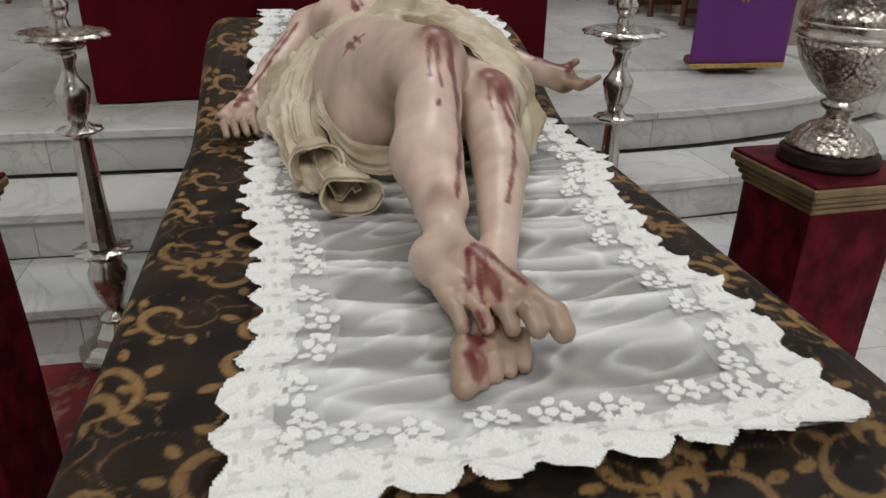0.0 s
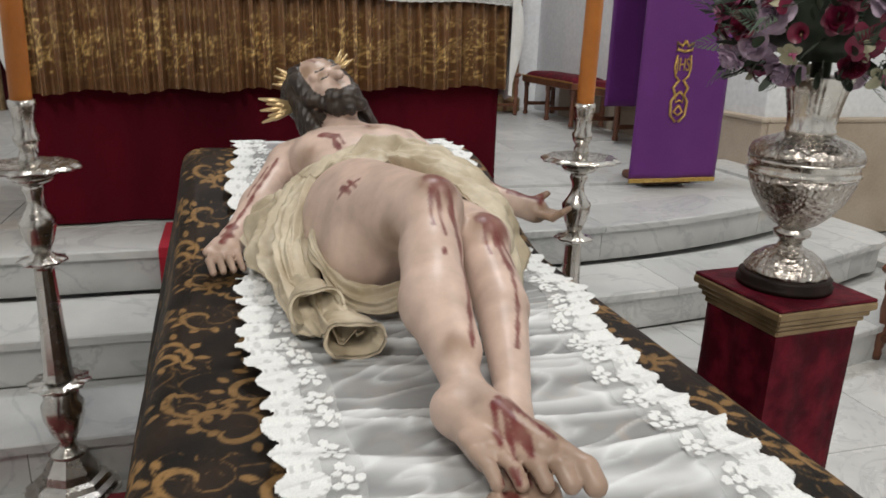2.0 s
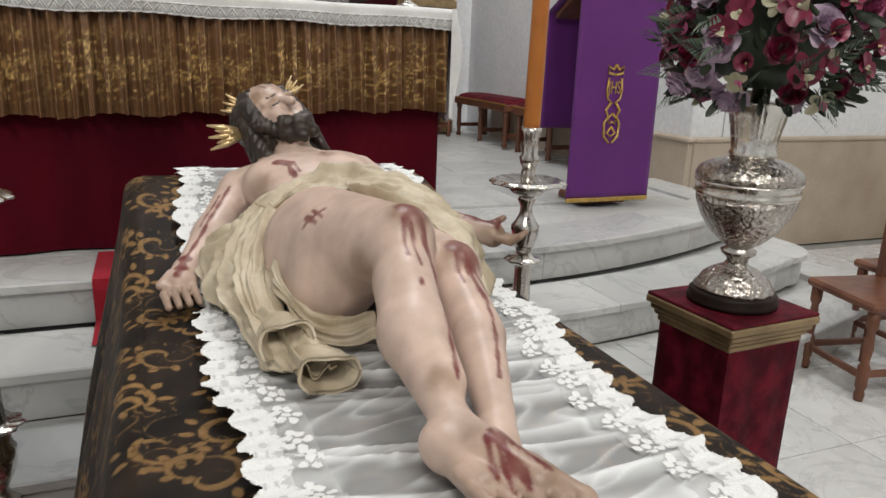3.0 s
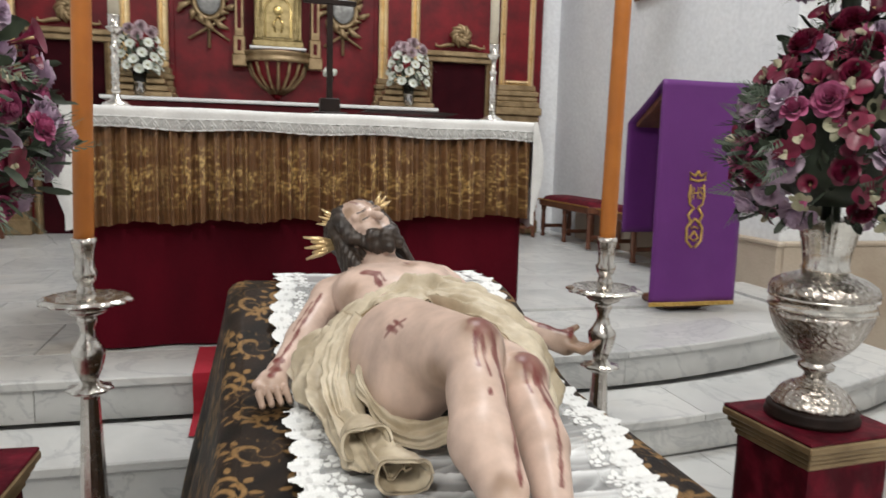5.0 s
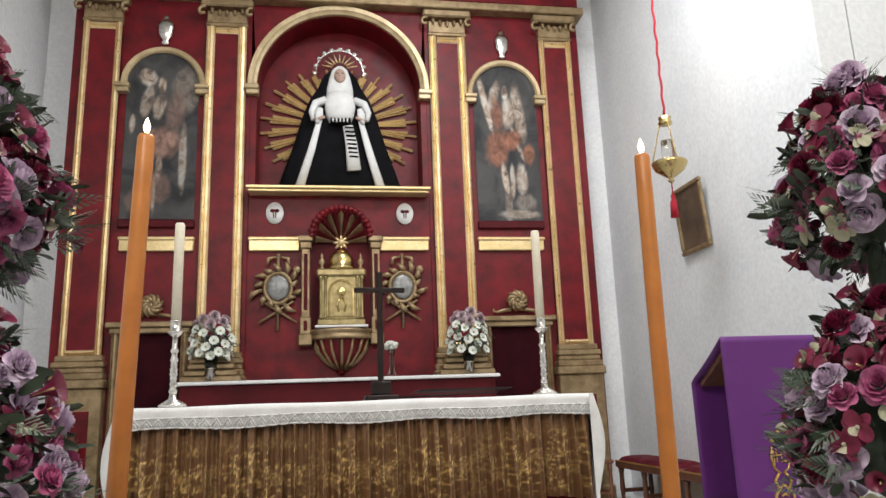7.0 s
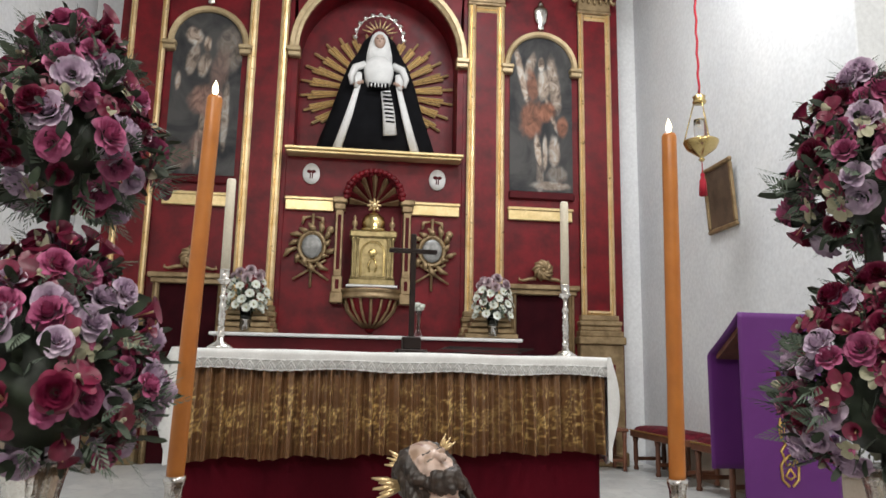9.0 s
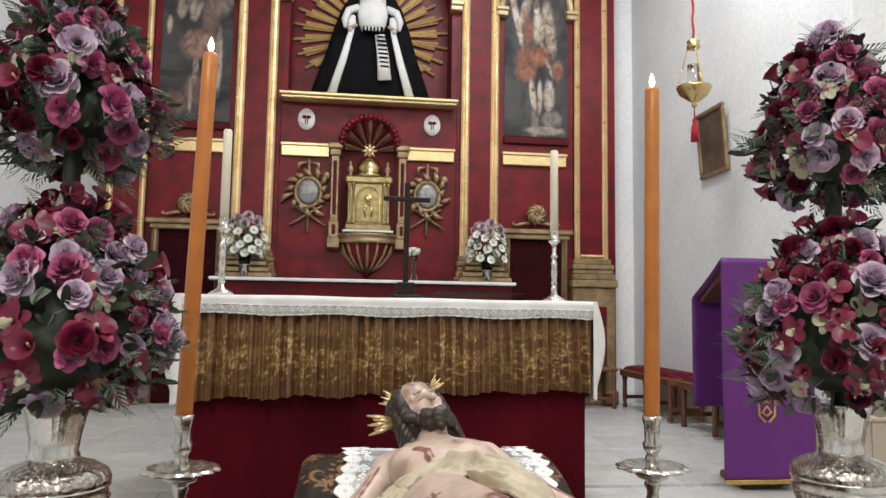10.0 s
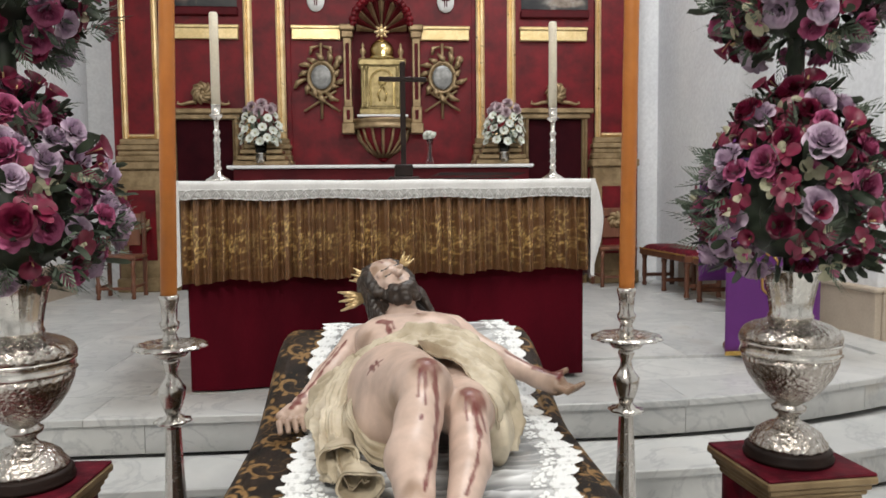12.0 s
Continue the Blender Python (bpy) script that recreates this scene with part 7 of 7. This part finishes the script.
me = bpy.data.meshes.new_from_object(tmp.evaluated_get(bpy.context.evaluated_depsgraph_get()))
bpy.data.objects.remove(tmp)
me.materials.clear()
me.materials.append(GOLD_THREAD)
part("monogram", me, None, le, "gold embroidered letters", m=Matrix.Translation((-0.02, -0.258, 0.70)) @ Matrix.Rotation(radians(90), 4, "X") @ Matrix.Diagonal((0.75, 1.25, 1, 1)))
for s in (-1, 1):
    for pts, rr in ((((0.01, 0.40), (0.05, 0.44), (0.055, 0.52), (0.03, 0.56), (0.05, 0.60), (0.02, 0.64)), 0.0085), (((0.0, 0.50), (0.03, 0.46), (0.0, 0.44)), 0.007), (((0.0, 0.58), (0.03, 0.55), (0.022, 0.515), (0.0, 0.53)), 0.007), (((0.0, 0.81), (0.05, 0.82), (0.055, 0.86), (0.02, 0.84), (0.0, 0.87)), 0.0085), (((0.01, 0.64), (0.045, 0.67), (0.055, 0.72), (0.045, 0.79)), 0.006)):
        part("embroidered_scroll", Geo().tube([(-0.02 + s * x, -0.258, z) for x, z in pts], rr, 6), GOLD_THREAD, le, "gold embroidery")

# ---- bench along the chancel wall ----


def upholstered_seat(name, x0, y0, x1, y1, label, group=""):
    b = thing(name, ((x0 + x1) / 2, (y0 + y1) / 2, FL), label, "bench", group)
    w, d = (x1 - x0) / 2, (y1 - y0) / 2
    part("seat_frame", Geo().box(-w, -d, 0.36, w, d, 0.43, 0.008), WOOD_BROWN, b)
    g = Geo()
    g.grid(10, 24, lambda u, v: ((2 * u - 1) * (w - 0.01), (2 * v - 1) * (d - 0.01), 0.428 + 0.06 * (1 - (2 * u - 1) ** 6) * (1 - (2 * v - 1) ** 20)))
    part("cushion", g, CRUSHED, b, "red velvet cushion", recalc=False)
    part("braid", Geo().box(-w - 0.004, -d - 0.004, 0.425, -w + 0.004, d + 0.004, 0.44, 0.002), GOLD_THREAD, b, "gold nailed braid")
    nl = max(2, int(d * 2 / 0.55) + 1)
    for k in range(nl):
        y = -d + 0.05 + (2 * d - 0.1) * k / (nl - 1)
        for sx in (-1, 1):
            part("leg", Geo().lathe([(0.026, 0.0), (0.03, 0.02), (0.02, 0.05), (0.028, 0.12), (0.024, 0.30), (0.032, 0.32), (0.034, 0.37)], 10, m=Matrix.Translation((sx * (w - 0.045), y, 0))), WOOD_BROWN, b)
        part("stretcher", Geo().box(-w + 0.05, y - 0.015, 0.10, w - 0.05, y + 0.015, 0.14, 0.005), WOOD_BROWN, b)
    return b


upholstered_seat("bench", 2.95, 6.75, 3.37, 8.05, "long wooden bench with a red velvet cushion", "benches by the wall")
upholstered_seat("bench", 2.95, 5.25, 3.37, 6.55, "long wooden bench with a red velvet cushion", "benches by the wall")


def chair(x, y, z, turn, label):
    c = thing("chair", (x, y, z), label, "chair", "wooden chairs")
    c.rotation_euler = (0, 0, turn)
    part("seat", Geo().box(-0.22, -0.21, 0.42, 0.22, 0.21, 0.46, 0.012), WOOD_BROWN, c)
    for sx in (-1, 1):
        part("leg", Geo().lathe([(0.02, 0.0), (0.024, 0.03), (0.018, 0.05), (0.026, 0.07), (0.026, 0.16), (0.016, 0.18), (0.024, 0.25), (0.016, 0.33), (0.026, 0.35), (0.026, 0.43)], 12, m=Matrix.Translation((sx * 0.18, -0.17, 0))), WOOD_BROWN, c)
        part("back_post", Geo().box(sx * 0.19 - 0.02, 0.16, 0.0, sx * 0.19 + 0.02, 0.20, 0.92, 0.006), WOOD_BROWN, c)
        part("stretcher", Geo().box(sx * 0.18 - 0.012, -0.16, 0.11, sx * 0.18 + 0.012, 0.17, 0.14, 0.004), WOOD_BROWN, c)
    part("stretcher", Geo().box(-0.17, -0.182, 0.10, 0.17, -0.158, 0.13, 0.004), WOOD_BROWN, c)
    part("top_rail", Geo().box(-0.19, 0.165, 0.80, 0.19, 0.195, 0.90, 0.01), WOOD_BROWN, c)
    part("back_panel", Geo().box(-0.15, 0.17, 0.55, 0.15, 0.19, 0.78, 0.008), WOOD_BROWN, c)


chair(2.78, 2.42, 0.0, radians(-100), "brown wooden chair with turned legs on the nave floor")
chair(3.33, 2.62, 0.0, radians(-95), "brown wooden chair with turned legs on the nave floor")
chair(2.62, 8.0, FL, radians(0), "dark wooden chair beside the altarpiece")
chair(-2.85, 7.75, FL, radians(0), "dark wooden chair beside the altarpiece")

# ---- sanctuary lamp and icon ----
la = thing("sanctuary_lamp", (2.90, 6.0, 3.62), "hanging brass sanctuary lamp on a red cord", "lamp")
part("bowl", Geo().lathe([(0.012, -0.10), (0.03, -0.08), (0.015, -0.06), (0.06, -0.03), (0.13, 0.02), (0.155, 0.07), (0.16, 0.09), (0.15, 0.10), (0.12, 0.095)], 28), BRASS, la, "polished brass bowl")
part("glass", Geo().lathe([(0.045, 0.09), (0.06, 0.12), (0.06, 0.30), (0.055, 0.30)], 16), GLASS, la)
for k in range(3):
    a = 2 * math.pi * k / 3 + 0.5
    g = Geo()
    for j in range(16):
        t = j / 15
        rr = 0.15 * (1 - t) + 0.05 * t
        g.ball((rr * math.cos(a), rr * math.sin(a), 0.10 + 0.37 * t), (0.008, 0.008, 0.014), 6, 5)
    part("chain", g, BRASS, la)
part("crown", Geo().lathe([(0.055, 0.46), (0.065, 0.48), (0.05, 0.50), (0.06, 0.53), (0.03, 0.55), (0.01, 0.57)], 18), BRASS, la)
g = Geo()
g.tube([(0.006 * math.sin(k * 1.9), 0.006 * math.cos(k * 1.9), 0.56 + (8.2 - 3.62 - 0.56) * k / 60) for k in range(61)], 0.012, 6)
part("cord", g, RUNNER, la, "twisted red cord")
part("tassel", Geo().lathe([(0.006, -0.42), (0.038, -0.42), (0.03, -0.28), (0.016, -0.25), (0.022, -0.22), (0.006, -0.20), (0.005, -0.10)], 16, wob=scallop_wob(12, 0.06)), RUNNER, la, "red silk tassel")
ic = thing("framed_icon", (3.40, 6.62, 3.02), "small dark icon in a slim gilt frame, tilted forward", "picture frame")
ic.rotation_euler = (0, radians(-4), 0)
part("canvas", Geo().box(0.02, -0.23, 0.03, 0.03, 0.23, 0.66, 0.001), CANVAS_C, ic, "dark brown painted panel")
for a, c in (((-0.28, 0.0), (0.28, 0.045)), ((-0.28, 0.645), (0.28, 0.69))):
    part("frame_bar", Geo().box(-0.002, a[0], a[1], 0.035, c[0], c[1], 0.01), GOLD_DULL, ic)
for s in (-1, 1):
    part("frame_bar", Geo().box(0.0, s * 0.255 - 0.024, 0.046, 0.033, s * 0.255 + 0.024, 0.644, 0.01), GOLD_DULL, ic)

# ---- small things on the altars ----


def posy(x, y, z, seed):
    r = random.Random(seed)
    v = thing("flower_vase", (x, y, z), "glass vase of white daisies and pale pink blooms", "flowers", "flower vases on the rear altar")
    part("glass", Geo().lathe([(0.06, 0.0), (0.065, 0.01), (0.058, 0.12), (0.075, 0.26), (0.07, 0.26), (0.05, 0.02)], 18), GLASS, v)
    g = Geo()
    for k in range(120):
        a, q = r.uniform(0, 6.28), r.uniform(0.05, 0.28)
        petal(g, 0.014, r.uniform(0.07, 0.13), 0.3, -0.02, Matrix.Translation((q * math.cos(a) * 0.8, q * math.sin(a) * 0.6, r.uniform(0.22, 0.50))) @ Matrix.Rotation(a - math.pi / 2, 4, "Z") @ Matrix.Rotation(r.uniform(-0.5, 1.2), 4, "X"), 0, 2, 2)
    for k in range(14):
        g.tube([(r.uniform(-0.03, 0.03), r.uniform(-0.03, 0.03), 0.02), (r.uniform(-0.1, 0.1), r.uniform(-0.1, 0.1), 0.4)], 0.004, 4)
    part("greenery", g, FERN, v, "green leaves and stems", recalc=False)
    for k in range(46):
        t = k / 45
        a = k * 2.4
        q = 0.24 * math.sqrt(max(0.05, 1 - (t - 0.35) ** 2 * 2.0)) * r.uniform(0.75, 1.0)
        pt = Vector((q * math.cos(a), q * math.sin(a) * 0.7 - 0.02, 0.28 + 0.40 * t - 0.1 * (q / 0.24) ** 2))
        nrm = Vector((math.cos(a), math.sin(a) - 0.5, 0.5)).normalized()
        me = DAISY if t < 0.8 else PINK
        part("daisy" if t < 0.8 else "pink_bloom", me, None, v, m=Matrix.Translation(pt) @ nrm.to_track_quat("Z", "Y").to_matrix().to_4x4() @ Matrix.Diagonal((1, 1, 1, 1)) @ Matrix.Rotation(a, 4, "Z"))


g = Geo()
for k in range(9):
    petal(g, 0.018, 0.052, 0.3, 0.008, Matrix.Rotation(2 * math.pi * k / 9, 4, "Z"), 0, 2, 2)
g.ball((0, 0, 0.006), 0.014, 8, 5, 1)
DAISY = g.mesh("daisy", [WHITE_PETAL, CREAM_PETAL], recalc=False)
PINK = rose_mesh("pink_bloom", PINK_PETAL, 0.055)
posy(XC - 1.33, 7.86, 1.955, 2)
posy(XC + 1.35, 7.86, 1.955, 6)

cx = on_altar(thing("altar_cross", (0.10, 4.0, 1.655), "plain dark wooden cross standing on the altar", "cross"))
part("base", Geo().box(-0.085, -0.06, 0, 0.085, 0.06, 0.028, 0.006).box(-0.05, -0.04, 0.028, 0.05, 0.04, 0.10, 0.006), WOOD_BLACK, cx)
part("upright", Geo().box(-0.015, -0.012, 0.06, 0.015, 0.012, 0.700, 0.003), WOOD_BLACK, cx)
part("crossbar", Geo().box(-0.135, -0.014, 0.585, 0.135, 0.014, 0.611, 0.003), WOOD_BLACK, cx)
bv = thing("bud_vase", (0.488, 7.85, 1.946), "slim glass vase with white flowers on the rear altar", "vase")
bv.scale = (1.5, 1.5, 1.4)
part("glass", Geo().lathe([(0.028, 0), (0.03, 0.01), (0.018, 0.05), (0.016, 0.13), (0.026, 0.20), (0.022, 0.20)], 14), GLASS, bv)
g = Geo()
for k in range(13):
    a = k * 2.4
    q = 0.036 * math.sqrt(k / 13)
    g.ball((1.2 * q * math.cos(a), q * math.sin(a), 0.235 + 0.018 * math.cos(k * 1.7)), 0.018, 8, 6)
part("white_flower", g, WHITE_PETAL, bv, "one full white bloom")
part("stem", Geo().tube([(0, 0, 0.02), (0, 0, 0.23)], 0.004, 6), LEAF, bv)
pf = on_altar(thing("palm_frond", (0.45, 4.05, 1.66), "dark dry palm frond lying on the altar", "palm"))
g = Geo()
for k in range(26):
    v = k / 25
    for s in (-1, 1):
        g.add([(-0.2 + 0.5 * v, 0, 0.02), (-0.2 + 0.5 * v + 0.07, s * 0.06 * (1.1 - v), 0.05), (-0.2 + 0.5 * v + 0.08, s * 0.05 * (1.1 - v), 0.045)], [(0, 1, 2)])
g.tube([(-0.25, 0, 0.01), (0.3, 0, 0.02)], 0.006, 6)
part("frond", g, WOOD_BLACK, pf, recalc=False)

# wall lamp
wl = thing("wall_lamp", (3.40, 5.25, 5.6), "small lit lamp bracketed on the white wall", "lamp")
part("bracket", Geo().tube([(0.05, 0, 0), (-0.05, 0, 0.02), (-0.1, 0, -0.02)], 0.012, 8), BRASS, wl)
part("bulb", Geo().ball((-0.11, 0, 0.05), (0.035, 0.035, 0.05)), FIXTURE, wl)

# ---- carpets and floor pieces ----
g = Geo()
prof = [(3.6, 0.544), (3.30, 0.544), (3.192, 0.542), (3.185, 0.50), (3.195, 0.42), (3.19, 0.37), (2.95, 0.364)]
g.grid(12, len(prof) - 1, lambda u, v: (-0.545 + 1.1 * u, prof[round(v * (len(prof) - 1))][0], prof[round(v * (len(prof) - 1))][1] + 0.004), smooth=False)
solid("carpet_runner", g, RUNNER, "plain red carpet hanging over the top step", "carpet", recalc=False)
NU, NV = 150, 170
U, V = np.meshgrid(np.linspace(0, 1, NU + 1), np.linspace(0, 1, NV + 1))
X, Y = -1.75 + 1.9 * U, 0.2 + 2.12 * V
vs = np.stack([X, Y, 0.010 + 0 * X], -1).reshape(-1, 3)
idx = np.arange((NU + 1) * (NV + 1)).reshape(NV + 1, NU + 1)
fs = np.stack([idx[:-1, :-1], idx[:-1, 1:], idx[1:, 1:], idx[1:, :-1]], -1).reshape(-1, 4)
rug = solid("rug", Geo().add(vs.tolist(), fs.tolist(), 0, False), RUG, "worn red rug with cream and dark floral pattern", "rug", recalc=False)
edge = np.minimum(np.minimum(X + 1.75, 0.15 - X), np.minimum(Y - 0.2, 2.32 - Y)).ravel()
inner = (edge > 0.05)
give(rug.data, "cream", inner * ornament(X.ravel(), Y.ravel(), 0.16, 0.33, scroll_points(0.16, 0.33, 31, 8), 0.006))
give(rug.data, "blue", inner * ornament(X.ravel() + 0.08, Y.ravel() + 0.1, 0.16, 0.33, scroll_points(0.16, 0.33, 37, 7), 0.006) * 0.8)

# floor tiles of the nave, each a slab of its own
tile = Geo().box(-0.298, -0.298, -0.012, 0.298, 0.298, 0.0, 0.002).mesh("tile", FLOOR_TILE)
rest = Geo()
for i in range(-10, 10):
    for j in range(-13, 8):
        x, y = 0.6 * i + 0.12, 0.6 * j - 0.1
        if -3.2 <= x <= 5.6 and -2.6 < y <= 4.2:
            part("tile", tile, None, floor_ob, m=Matrix.Translation((x, y, -0.001)))
        elif abs(x) < 5.7 and y > -7.7:
            rest.box(x - 0.298, y - 0.298, -0.013, x + 0.298, y + 0.298, -0.001, 0.002)
part("outer_tiles", rest, FLOOR_TILE, floor_ob)["kind"] = "stuff"
